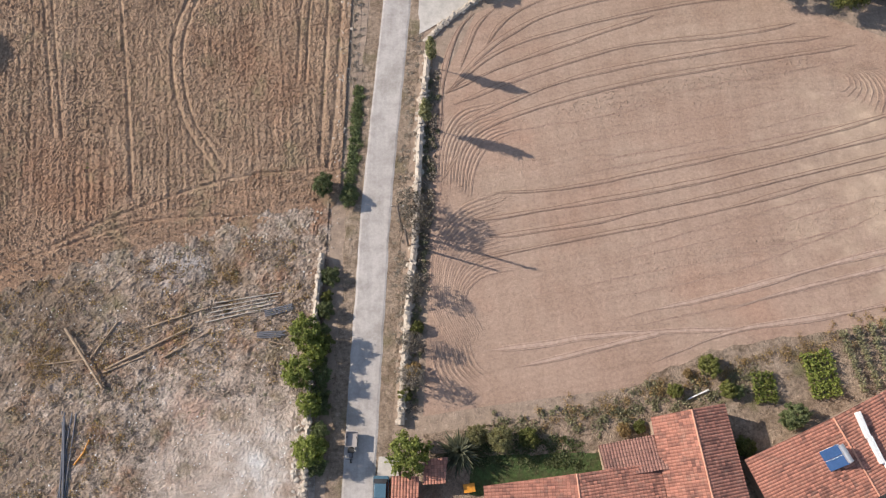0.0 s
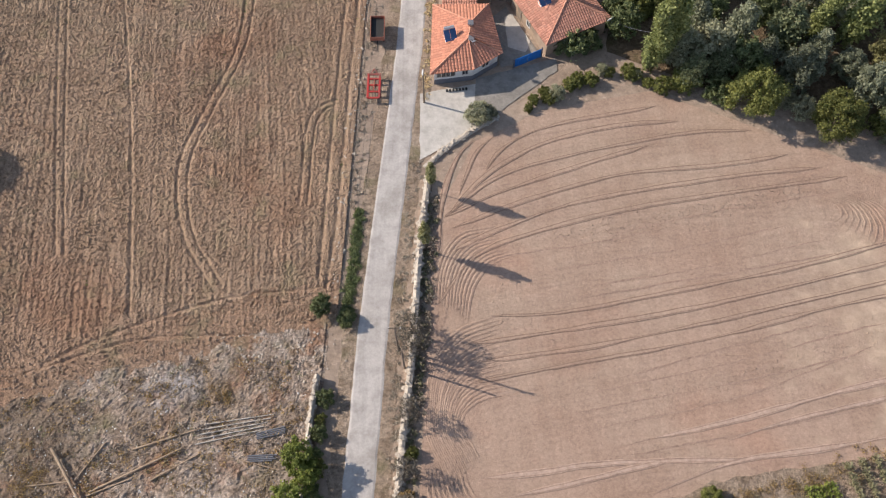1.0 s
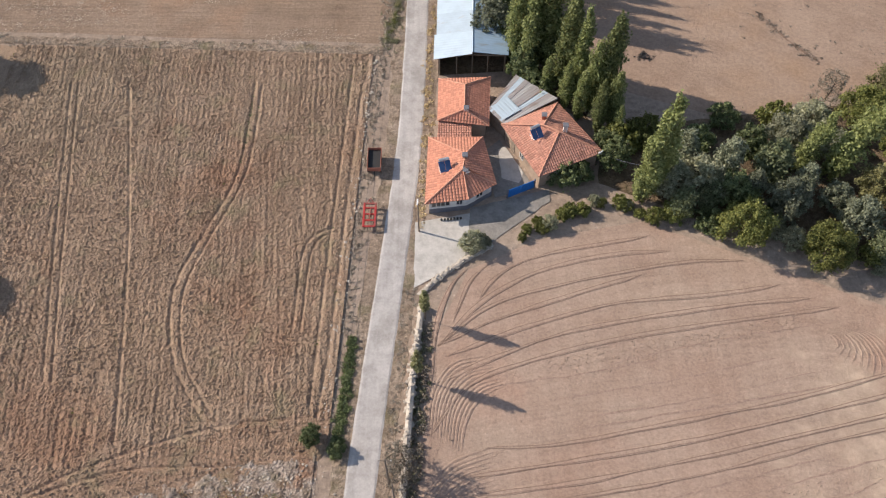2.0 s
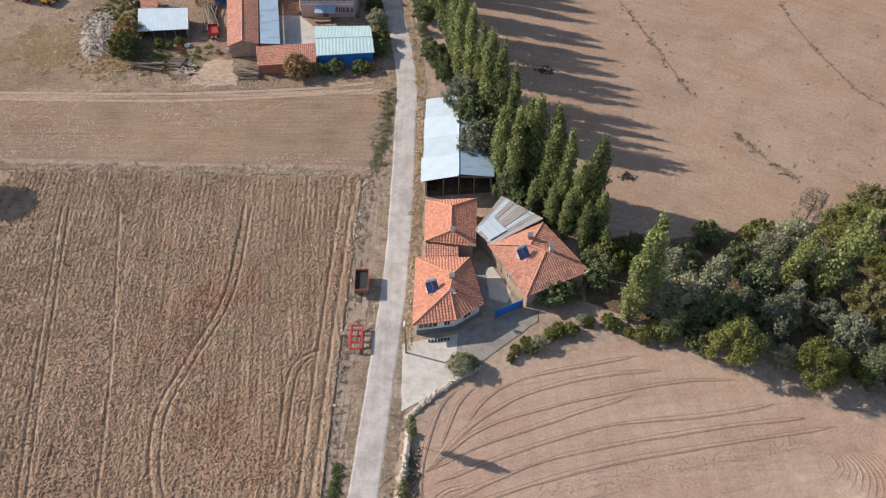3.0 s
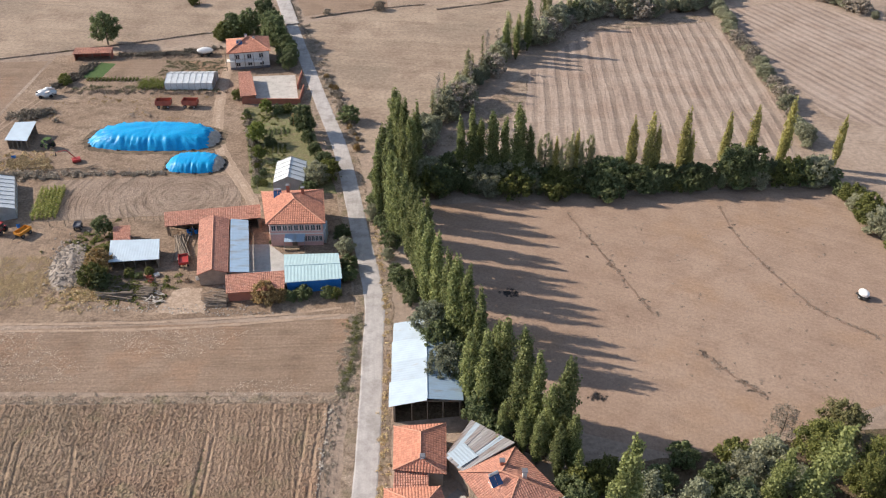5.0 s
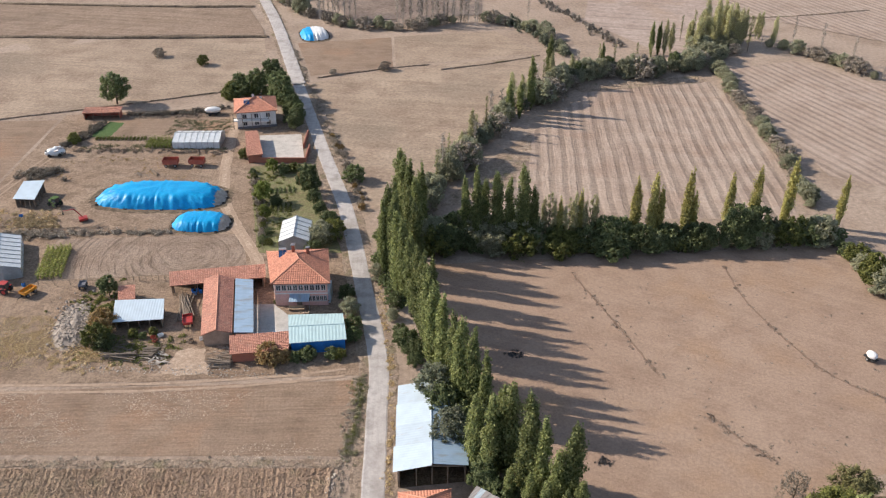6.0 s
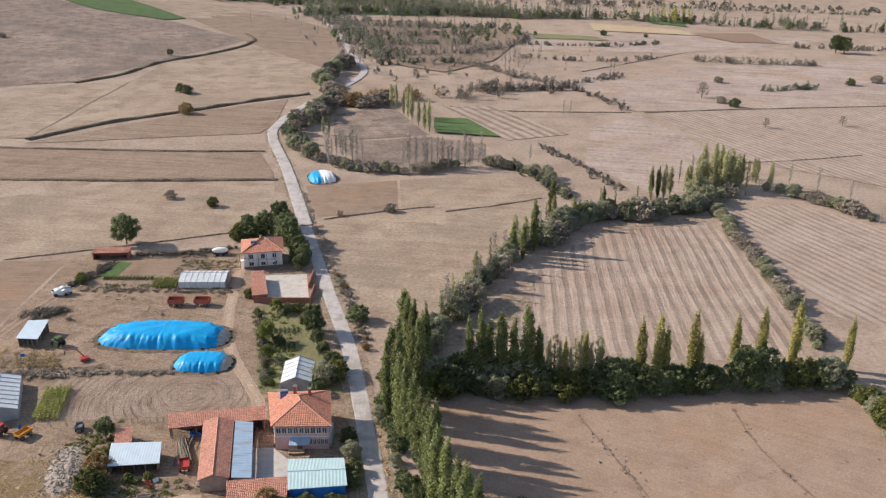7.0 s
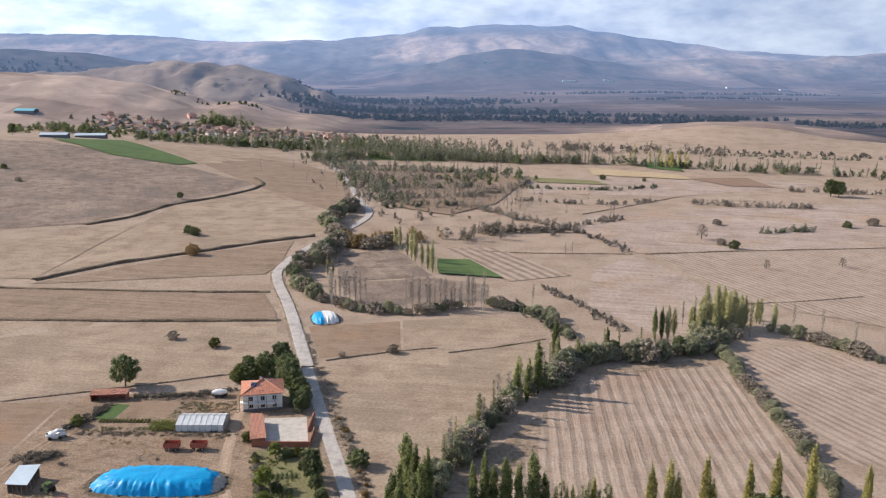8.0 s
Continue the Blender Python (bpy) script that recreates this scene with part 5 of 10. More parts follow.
def limbs(bm, h, r, g, n, base_r, upward=0.6, start=0.25):
    rod(bm, (0, 0, 0), (0.06 * r, 0.04 * r, h * 0.45), base_r, base_r * 0.6)
    rod(bm, (0.06 * r, 0.04 * r, h * 0.44), (0, 0, h * 0.85), base_r * 0.6, base_r * 0.12)
    for k in range(n):
        a, z = 2.4 * k + g.random(), h * (start + 0.5 * k / n)
        rod(bm, (0, 0, z), (r * 0.6 * math.cos(a), r * 0.6 * math.sin(a), z + h * upward * 0.4), base_r * 0.36, base_r * 0.06, 5)


# kind: shape, height, radius, leaves, count, leaf size, seed, bark, words, category
KINDS = {
    "poplar_slim": ("column", 19.0, 1.85, L_POPLAR, 7600, 0.27, 1, M_BARK, "tall slim green Lombardy poplar with a columnar crown", "poplar"),
    "poplar_full": ("column", 19.0, 2.35, L_POPLAR, 9200, 0.27, 2, M_BARK, "tall full green Lombardy poplar", "poplar"),
    "poplar_light": ("column", 17.0, 2.3, L_LIGHT, 9000, 0.27, 22, M_BARK, "leaning yellow-green poplar with a broad columnar crown", "poplar"),
    "poplar_tight": ("column", 18.0, 1.6, L_POPLAR, 6600, 0.27, 3, M_BARK, "tall narrow dark green poplar", "poplar"),
    "poplar_gold": ("column", 15.0, 1.5, L_GOLD, 5000, 0.26, 4, M_PALEBARK, "yellowing autumn poplar with a slim crown", "poplar"),
    "poplar_pale": ("column", 15.0, 1.7, L_GROVE, 3600, 0.24, 21, M_PALEBARK, "pale yellowing poplar with an open crown", "poplar"),
    "poplar_young": ("lifted", 8.0, 0.75, L_PALE, 2400, 0.17, 20, M_BARK, "young yellowing poplar with a small crown on a bare stem", "poplar"),
    "poplar_thin": ("thin", 14.0, 0.7, L_PALE, 620, 0.2, 5, M_BARK, "thin young poplar with sparse yellowing leaves", "poplar"),
    "poplar_bare": ("bare", 13.0, 1.0, L_GREY, 160, 0.3, 6, M_PALEBARK, "bare pale-stemmed poplar without leaves", "poplar"),
    "walnut": ("round", 8.0, 4.2, L_BROAD, 15000, 0.175, 7, M_BARK, "spreading yellow-green walnut tree with dense leaves", "tree"),
    "willow": ("round", 8.0, 3.6, L_SAGE, 9000, 0.21, 8, M_BARK, "grey-green willow with a ragged crown", "tree"),
    "willow_low": ("bush", 4.5, 2.9, L_HEDGE, 7500, 0.175, 9, M_BARK, "low grey-green willow shrub in a hedge", "shrub"),
    "dark_tree": ("round", 7.0, 3.2, L_DARK, 8200, 0.22, 10, M_BARK, "dark green broad-leaved tree with a full crown", "tree"),
    "fruit_tree": ("round", 4.5, 2.1, L_BRIGHT, 6000, 0.14, 11, M_BARK, "small bright green fruit tree", "tree"),
    "dark_bush": ("bush", 3.2, 2.2, L_DARK, 5600, 0.155, 12, M_BARK, "dense dark green bush with small leaves", "bush"),
    "green_bush": ("bush", 2.6, 1.8, L_BROAD, 5400, 0.135, 13, M_BARK, "rounded yellow-green bush on dry ground", "bush"),
    "russet_bush": ("bush", 2.8, 2.0, L_RUSSET, 4600, 0.135, 14, M_BARK, "brown autumn-coloured bush on dry ground", "bush"),
    "grey_bush": ("bush", 2.6, 2.1, L_GREY, 3600, 0.14, 15, M_BARK, "leafless grey-brown thorn bush", "bush"),
    "osier": ("column", 10.0, 2.3, L_DULL, 6500, 0.22, 17, M_BARK, "tall grey-green willow with upswept wispy boughs", "tree"),
    "osier_pale": ("column", 9.0, 2.6, L_OLIVE, 6500, 0.22, 19, M_BARK, "pale sage-green willow with upswept boughs", "tree"),
    "bronze_tree": ("round", 8.0, 3.5, L_BRONZE, 11000, 0.17, 18, M_BARK, "broad tree with bronze autumn leaves", "tree"),
    "bare_tree": ("round", 7.0, 2.8, L_TWIG, 2200, 0.13, 16, M_BARK, "nearly leafless grey tree with fine twigs", "tree"),
}
PROTOS = {}


def build_tree(kind, m, group):
    shape, h, r, leaf, n, size, seed, bark, words, cat = KINDS[kind]
    g = np.random.default_rng(seed)
    name = {"poplar": "poplar_tree", "tree": "broadleaf_tree", "shrub": "willow_shrub", "bush": "bush"}[cat]
    e = empty(name, m, words, cat, group)
    bm = bmesh.new()
    if shape == "column":
        lobes = column_lobes(h, r, g)
        rod(bm, (0, 0, 0), (0, 0, h * 0.9), 0.26, 0.04)
        for k in range(9):
            a, z = 2.4 * k, 1.2 + h * 0.07 * k
            rod(bm, (0, 0, z), (r * 0.55 * math.cos(a), r * 0.55 * math.sin(a), z + h * 0.2), 0.07, 0.02, 5)
    elif shape == "lifted":
        lobes = [((x, y, h * 0.22 + z * 0.78), (a, b, c * 0.8)) for (x, y, z), (a, b, c) in column_lobes(h, r, g)]
        rod(bm, (0, 0, 0), (0, 0, h * 0.85), 0.07, 0.03, 6)
    elif shape in ("thin", "bare"):
        lobes = [((0.5 * r * math.cos(2.4 * k), 0.5 * r * math.sin(2.4 * k), h * (0.3 + 0.66 * k / 11)), (r * 0.5, r * 0.5, h * 0.06)) for k in range(12)]
        rod(bm, (0, 0, 0), (0.1, 0, h), 0.12, 0.02, 6)
        for k in range(22 if shape == "bare" else 14):
            a, z = 2.4 * k, h * (0.16 + 0.034 * k)
            rod(bm, (0, 0, z), (r * 0.75 * math.cos(a), r * 0.75 * math.sin(a), min(h, z + h * 0.17)), 0.05, 0.015, 4)
    elif shape == "round":
        lobes = round_lobes(h, r, g, 58)
        limbs(bm, h, r, g, 8, 0.045 * h * 0.6)
    else:
        lobes = round_lobes(h, r, g, 34, 0.12)
        lobes[0] = ((0, 0, h * 0.42), (r * 0.7, r * 0.7, h * 0.40))
        limbs(bm, h, r, g, 6, 0.06, 0.7, 0.08)
    part("trunk", bm, bark, e)
    v, f = leaf_cloud(lobes, n, size, seed + 50, 0.35 if shape == "column" else 0.75)
    cloud_object("crown", v, f, leaf, e)
    return e


def plant(kind, x, y, h=None, turn=None, group="", lean=(0, 0), wide=1.0):
    m = pose(x, y, height(x, y), lean[0], lean[1], random.uniform(0, 360) if turn is None else turn)
    s = (h or KINDS[kind][1]) / KINDS[kind][1]
    if kind not in PROTOS:
        first = build_tree(kind, m @ Matrix.Diagonal((s * wide, s * wide, s, 1)), group)
        PROTOS[kind] = first, s * wide, s
        return first
    first, w1, s1 = PROTOS[kind]
    ob = copy_thing(first, m @ Matrix.Diagonal((s * wide / w1, s * wide / w1, s / s1, 1)))
    if group:
        ob["group"] = group
    return ob


def row_of(kinds, points, gap, lo, hi, group="", stray=0.8):
    """Plants along a smooth line, kinds picked in turn by chance."""
    line = smooth_line(points, 0.5)
    nxt, run = 0.0, 0.0
    for a, b in zip(line, line[1:]):
        run += (b - a).length
        if run >= nxt:
            nxt = run + gap * random.uniform(0.7, 1.35)
            k = random.choice(kinds)
            plant(k, b.x + random.uniform(-stray, stray), b.y + random.uniform(-stray, stray), random.uniform(lo, hi), None, group, (0, 0), random.uniform(0.85, 1.2))


ROW_A, ROW_B, BACK, THICK = "poplar row along the road", "poplars behind the barn", "trees of the back hedge", "trees of the thicket"
for i, (x, y, h) in enumerate([(-5.5, 168.3, 19), (-3.4, 163.2, 19), (-0.8, 161.6, 18.5), (-7.2, 151.9, 18.5), (-8.0, 147, 18), (-6.0, 145.6, 19), (-5.1, 140.4, 19), (-3.8, 137.9, 19), (-2.4, 134.0, 18.5), (-1.0, 129.6, 18),
                               (0.0, 126.1, 19), (0.8, 121.5, 18), (1.9, 116.5, 19), (3.2, 113.6, 19), (5.0, 110.6, 17.5), (6.2, 107.6, 18.5), (7.9, 106.0, 18), (9.8, 104.2, 15), (0.6, 123.8, 18), (-5.9, 149.5, 18.5), (-4.6, 165.6, 18.5), (-2.0, 158.6, 17), (-6.4, 158, 17), (-3.2, 155, 16), (-1.9, 148, 17), (1.6, 131, 15)]):
    plant(("poplar_full", "poplar_slim", "poplar_tight")[i % 3], x, y, h, None, ROW_A, (0, 0), 0.84)
for i, (x, y, h) in enumerate([(7.8, 94.1, 15), (9.9, 92.0, 17.5), (12.6, 92.9, 18.5), (14.8, 88.8, 17), (16.8, 87.4, 17.5), (18.4, 84.8, 14), (20.6, 85.1, 18), (11.4, 94.2, 17), (15.2, 91.4, 18)]):
    plant(("poplar_full", "poplar_slim", "poplar_full")[i % 3], x, y, h, None, ROW_B, (0, 0), 0.86)
for x, y, h in [(10.7, 159.9, 18.6), (14.9, 159.9, 17.6), (20.4, 159.9, 19), (22.8, 160, 14.3), (55.9, 162.4, 16.8), (44.6, 161.2, 15.5), (49.9, 161.2, 13.5), (8.4, 161, 16), (12.6, 161.4, 15), (17.6, 160.6, 16)]:
    plant("poplar_gold" if x > 40 else random.choice(("poplar_slim", "poplar_full", "poplar_full")), x, y, h, None, BACK, (0, 0), 0.82)
for x, y, h in [(48.3, 161.2, 16.5), (57.5, 162.4, 11.6), (65.3, 163.7, 15.3), (71.3, 164.9, 16.3), (79.7, 167.4, 16.8), (78.6, 166.2, 9), (91.8, 167.5, 12.8)]:
    plant("poplar_gold", x, y, h, None, BACK, (0, 0), 0.78)
for k in range(11):
    plant(("poplar_pale", "poplar_thin", "poplar_pale", "poplar_gold")[k % 4], 25.2 + 1.1 * k, 160.5 + random.uniform(-1, 1), random.uniform(9.5, 13), None, BACK, (0, 0), (0.75, 1.3, 0.75, 0.7)[k % 4])
row_of(["dark_bush", "dark_tree", "willow_low", "green_bush", "dark_tree", "dark_bush", "osier_pale"], [(1.5, 157), (17, 158), (40, 157.5), (65, 159.5), (88, 162.5)], 1.5, 3.4, 6.8, BACK, 1.5)
row_of(["dark_tree", "willow_low"], [(-2, 160), (8, 163), (25, 161)], 4.0, 5, 8, BACK)
for x, y, h in [(67, 160.5, 9.5), (71, 161.5, 9), (38.5, 159.5, 7.5), (42, 160, 7), (60, 159, 6), (57, 157.6, 4.5)]:
    plant("dark_tree", x, y, h, None, BACK)
row_of(["green_bush", "willow_low", "dark_bush"], [(88, 161), (90, 153), (91, 143), (95, 128)], 3.0, 3, 6, BACK)
# thicket right of the harrowed field
for kind, x, y, h in [("osier_pale", 29.6, 67.0, 7), ("osier", 30.4, 75.4, 9), ("osier", 35.3, 72.7, 10.5), ("osier_pale", 41.6, 72.9, 10), ("walnut", 37.2, 63.6, 8), ("walnut", 46.8, 60.9, 7.4),
                      ("bare_tree", 52.4, 87.5, 8), ("bronze_tree", 60.6, 86.7, 9), ("dark_tree", 21.2, 74.9, 6), ("osier", 45.4, 70.2, 8.5), ("bronze_tree", 55.8, 70.6, 8), ("willow", 51.5, 65.2, 7.5), ("osier_pale", 54.2, 61.2, 8),
                      ("dark_bush", 37.5, 83.6, 4), ("green_bush", 44.7, 83.7, 4.5), ("willow_low", 49, 82.4, 6), ("walnut", 60.5, 77.5, 8), ("willow_low", 32.4, 70.9, 7), ("dark_tree", 36.6, 69.2, 7), ("willow", 43.2, 67.4, 8),
                      ("osier_pale", 58.5, 66.5, 10), ("bronze_tree", 63, 71, 9), ("walnut", 66, 80, 10), ("willow", 69, 64, 9), ("dark_tree", 40, 77.5, 6.5), ("dark_bush", 33.5, 79.5, 4), ("willow_low", 45.2, 78.8, 7), ("willow_low", 52, 78, 5),
                      ("walnut", 56.5, 82.5, 9), ("dark_tree", 72, 74, 10), ("bronze_tree", 62, 60, 8), ("willow_low", 28.5, 71.5, 6), ("osier", 39, 69.5, 8), ("osier_pale", 33.0, 68.4, 6.5), ("willow", 49.5, 68.5, 6)]:
    plant(kind, x, y, h * 0.9, None, THICK, (random.uniform(-4, 4), random.uniform(-2, 7)))
plant("poplar_light", 50.0, 74.0, 17, 0, THICK, (0, 12))
plant("poplar_light", 46.2, 75.0, 12, 0, THICK, (0, 8))
for x, y, h in [(19.4, 81.4, 10), (21.4, 82.2, 11), (17.0, 83.4, 10), (15.0, 85.6, 9), (12.4, 87.6, 8), (22.0, 80.0, 7)]:
    plant("poplar_full", x, y, h, None, ROW_B, (0, 0), 0.95)
plant("poplar_light", 24.6, 69.2, 14.6, None, THICK, (0, 0), 0.95)
plant("poplar_light", 26.2, 71.0, 18.2, None, THICK, (0, 0), 0.8)
row_of(["green_bush", "green_bush", "willow_low"], [(8.5, 62.8), (12, 64.6), (16.2, 66.8), (20.7, 68.6), (25, 67.6)], 0.9, 1.1, 2.1, "hedge of the courtyard")
for kind, x, y, h in [("willow_low", 2.4, 60.8, 3.0), ("willow_low", 3.6, 61.4, 2.0), ("willow", 2.1, 109.0, 8.5), ("willow", 4.6, 99.2, 8), ("dark_tree", 3.4, 105.4, 7.5), ("willow_low", 9.6, 98, 5.5), ("dark_tree", 8.4, 101.5, 6.5), ("dark_tree", 5.9, 103.2, 6), ("dark_tree", 9.0, 90.6, 6), ("dark_bush", 7.6, 97, 5), ("dark_bush", 11.2, 88.0, 4.5), ("dark_bush", 14.6, 72.3, 3.6), ("dark_bush", 16.4, 72.9, 3.2), ("dark_tree", 6.6, 100, 7)]:
    plant(kind, x, y, h)
row_of(["dark_bush", "dark_bush", "green_bush"], [(-13.9, 24), (-14.1, 14), (-14.0, 3)], 1.5, 0.9, 1.9, "ivy and bushes against the wall", 0.25)
row_of(["dark_bush", "dark_tree", "green_bush"], [(20.5, 77), (23, 79.5), (27, 80)], 2.0, 3, 5, THICK)
row_of(["dark_bush", "green_bush", "willow_low"], [(26, 66.5), (33, 66), (40, 64.5), (50, 61.5), (60, 57)], 2.4, 2, 3.6, THICK)
# by the stone walls and the road
for kind, x, y, h in [("fruit_tree", -16.0, 17.0, 4.4), ("fruit_tree", -16.4, 12.6, 4.4), ("fruit_tree", -15.0, 9.4, 3.4), ("fruit_tree", -14.9, 15.2, 3.4), ("fruit_tree", -14.8, 4.6, 4.2), ("dark_tree", -15.2, 34.2, 3.0), ("fruit_tree", -4.2, 4.3, 5.4),
                      ("bronze_tree", 5.2, 6.2, 3.4), ("bronze_tree", 2.8, 6.6, 2.8), ("green_bush", 8.2, 6.4, 1.8), ("green_bush", 27.7, 14.4, 2.0), ("russet_bush", 25.4, 13.6, 0.9), ("russet_bush", 18.4, 7.6, 1.3), ("green_bush", 20.0, 7.9, 1.2), ("green_bush", 30.9, 6.1, 1.8), ("dark_tree", 35.9, 9.2, 3.6), ("green_bush", 29.6, 12.0, 1.6), ("dark_bush", 30.6, 11.8, 1.2), ("green_bush", 23.9, 11.8, 1.4),
                      ("dark_bush", -12.3, 33.0, 1.8), ("green_bush", -5.0, 10.8, 1.4), ("russet_bush", -4.2, 13.2, 1.6), ("green_bush", -4.0, 18.0, 1.3)]:
    plant(kind, x, y, h)
for x, y, h in [(-3.2, 50.1, 7.6), (-3.6, 42.1, 8.2)]:
    plant("poplar_young", x, y, h, None, "young poplars by the stone wall")
for x, y, h in [(-4.6, 31.5, 5.5), (-4.6, 29.5, 5.0), (-4.4, 22.2, 4.2), (-4.5, 16.2, 3.8), (-4.4, 12.2, 4.4)]:
    plant("bare_tree", x, y, h)
# curved hedge, grove and field edges farther on
for k in range(16):
    plant(("poplar_pale", "poplar_pale", "poplar_thin", "willow_low")[k % 4], 101 + random.uniform(-9, 11), 298 + random.uniform(-7, 8), (random.uniform(9, 15), random.uniform(6, 9), random.uniform(10, 13), random.uniform(4, 6))[k % 4], None, "poplar grove", (0, 0), 1.5)
plant("dark_tree", -76.5, 91, 9, None, "", (0, 0), 1.1)
plant("dark_tree", -66.5, 53.5, 7.5, None, "", (0, 0), 1.0)
row_of(["willow_low", "willow_low", "willow_low", "willow", "grey_bush"], [(-3, 172), (0.4, 181), (8, 199), (18, 224), (36, 249), (54, 265), (74, 268), (90, 277), (107, 292)], 1.7, 3.0, 7.6, "curved hedge", 2.4)
row_of(["poplar_thin", "poplar_bare", "poplar_pale", "poplar_thin"], [(2, 186), (9, 201), (19, 226), (36, 252), (52, 267), (74, 273)], 5.0, 8, 13, "curved hedge", 1.5)
row_of(["poplar_thin", "poplar_pale", "poplar_pale", "poplar_bare"], [(84, 284), (98, 304), (114, 310), (126, 300)], 4.0, 8, 14, "poplar grove", 5.0)
for x, y, h in [(23.1, 228.5, 12.6), (26.2, 230.6, 11), (30, 237.2, 15.9), (37.8, 259, 15.5), (56.3, 270, 9.8), (76.4, 288, 11.3), (78.8, 288, 11.3)]:
    plant("poplar_tight", x, y, h, None, "curved hedge")
for x, y, h in [(97.2, 298, 17.5), (102.4, 301.7, 16.9), (105.5, 298.4, 15.3), (108.6, 295, 14.6), (93.3, 291.6, 12.4), (100, 296, 14), (112, 300, 13), (106, 306, 15)]:
    plant("poplar_pale", x, y, h, None, "poplar grove")
row_of(["dark_tree", "green_bush"], [(46, 262), (58, 268), (72, 271), (86, 276)], 6, 4, 6.5, "curved hedge")
row_of(["willow_low", "grey_bush", "willow_low"], [(95, 273), (94, 250), (93.3, 223), (92.8, 200), (90, 178)], 1.8, 1.8, 4.4, "hedge between the striped fields")
row_of(["grey_bush", "willow_low", "poplar_bare", "grey_bush"], [(118, 300), (134, 283), (147, 260), (175, 226)], 3.6, 2.6, 5.0, "hedge of the far field")
row_of(["grey_bush", "willow_low", "bare_tree"], [(-46, 334), (-34, 322), (-10, 316), (6, 323), (22, 328), (40, 313), (47, 288)], 2.7, 2.4, 5.0, "brushwood belt", 1.5)
for k in range(34):
    f = k / 33
    x = -44 + 20 * f * 2.2 if k < 12 else -12 + 30 * (k - 12) / 21
    plant("poplar_bare", x + random.uniform(-1, 1), (331 - 4 * f if k < 12 else 322) + random.uniform(-2, 5), random.uniform(10, 15), None, "bare poplar plantation")
row_of(["willow", "willow_low", "grey_bush", "osier_pale", "grey_bush"], [(-50, 337), (-58, 352), (-63.5, 368), (-64, 385), (-58, 400), (-55, 430), (-55, 452), (-62, 476), (-66, 502), (-63, 530), (-57, 552)], 3.4, 5, 9, "willows along the road bend", 2.0)
row_of(["russet_bush", "grey_bush"], [(-52, 436), (-36, 432), (-24, 446)], 3.4, 5, 7, "brushwood belt", 3)
for x, y, h in [(-50, 374, 9), (-47.5, 374, 8.5), (-23, 434, 12), (-20, 428, 13), (-11.4, 402, 17), (-13.5, 408, 15), (-3, 380, 15.9), (-5, 385, 14), (-8, 392, 13), (-16, 416, 12)]:
    plant("poplar_pale", x, y, h, None, "poplars beyond the bend", (0, 0), 0.8)
for kind, x, y, h in [("dark_tree", -92.3, 241.6, 9.7), ("dark_bush", -138.7, 462.8, 5), ("russet_bush", -122, 412, 6), ("dark_bush", -134, 458, 5), ("dark_tree", -175.6, 568, 5), ("grey_bush", -92, 285, 3), ("green_bush", -75, 276.6, 3.4), ("grey_bush", -31, 267.8, 1.9), ("grey_bush", -14.5, 272, 3), ("dark_bush", -17.8, 191, 4.4),
                      ("dark_tree", -57.4, 250.4, 6.5), ("dark_tree", -52.2, 250, 8), ("dark_tree", -48.2, 256, 9), ("dark_tree", -42.6, 240, 9.5), ("dark_tree", -39, 233, 6.5), ("dark_tree", -45, 246, 9), ("green_bush", -60, 246, 4), ("dark_tree", -28.0, 184.5, 7.5), ("fruit_tree", -38.3, 180, 5.5), ("dark_tree", -36.6, 226, 5)]:
    plant(kind, x, y, h)


# ---------------------------------------------------------------- buildings
def along(a, b, f):
    return (a[0] + (b[0] - a[0]) * f, a[1] + (b[1] - a[1]) * f)


def ring_in(ring, d):
    """A convex ring (counter-clockwise) moved inwards by d."""
    out, n = [], len(ring)
    for i in range(n):
        p0, p1, p2 = Vector(ring[i - 1]), Vector(ring[i]), Vector(ring[(i + 1) % n])
        u, v = (p1 - p0).normalized(), (p2 - p1).normalized()
        nu, nv = Vector((-u.y, u.x)), Vector((-v.y, v.x))
        k = nu + nv
        out.append(tuple(p1 + k * (d / max(0.2, k.dot(nu)))))
    return out


def window_on(e, a, b, f, z, w, h, glass=M_GLASS, frame=M_FRAME, name="window"):
    """A framed window set into the wall from a to b (counter-clockwise ring, local), at the fraction f."""
    p, d = Vector((*along(a, b, f), z)), (Vector((*b, 0)) - Vector((*a, 0))).normalized()
    m = Matrix.Translation(p) @ Matrix(((d.x, d.y, 0, 0), (d.y, -d.x, 0, 0), (0, 0, 1, 0), (0, 0, 0, 1))).to_4x4()
    bm = bmesh.new()
    for x0, x1, z0, z1 in ((-w / 2, -w / 2 + 0.09, 0, h), (w / 2 - 0.09, w / 2, 0, h), (-w / 2, w / 2, -0.07, 0.06), (-w / 2, w / 2, h - 0.08, h), (-0.04, 0.04, 0, h)):
        box(bm, x0, -0.05, z0, x1, 0.08, z1)
    bm.transform(m)
    win = part(name, bm, frame, e)
    bm = cube(-w / 2 + 0.05, -0.04, 0.04, w / 2 - 0.05, 0.03, h - 0.05)
    bm.transform(m)
    part("pane", bm, glass, win)
    return win


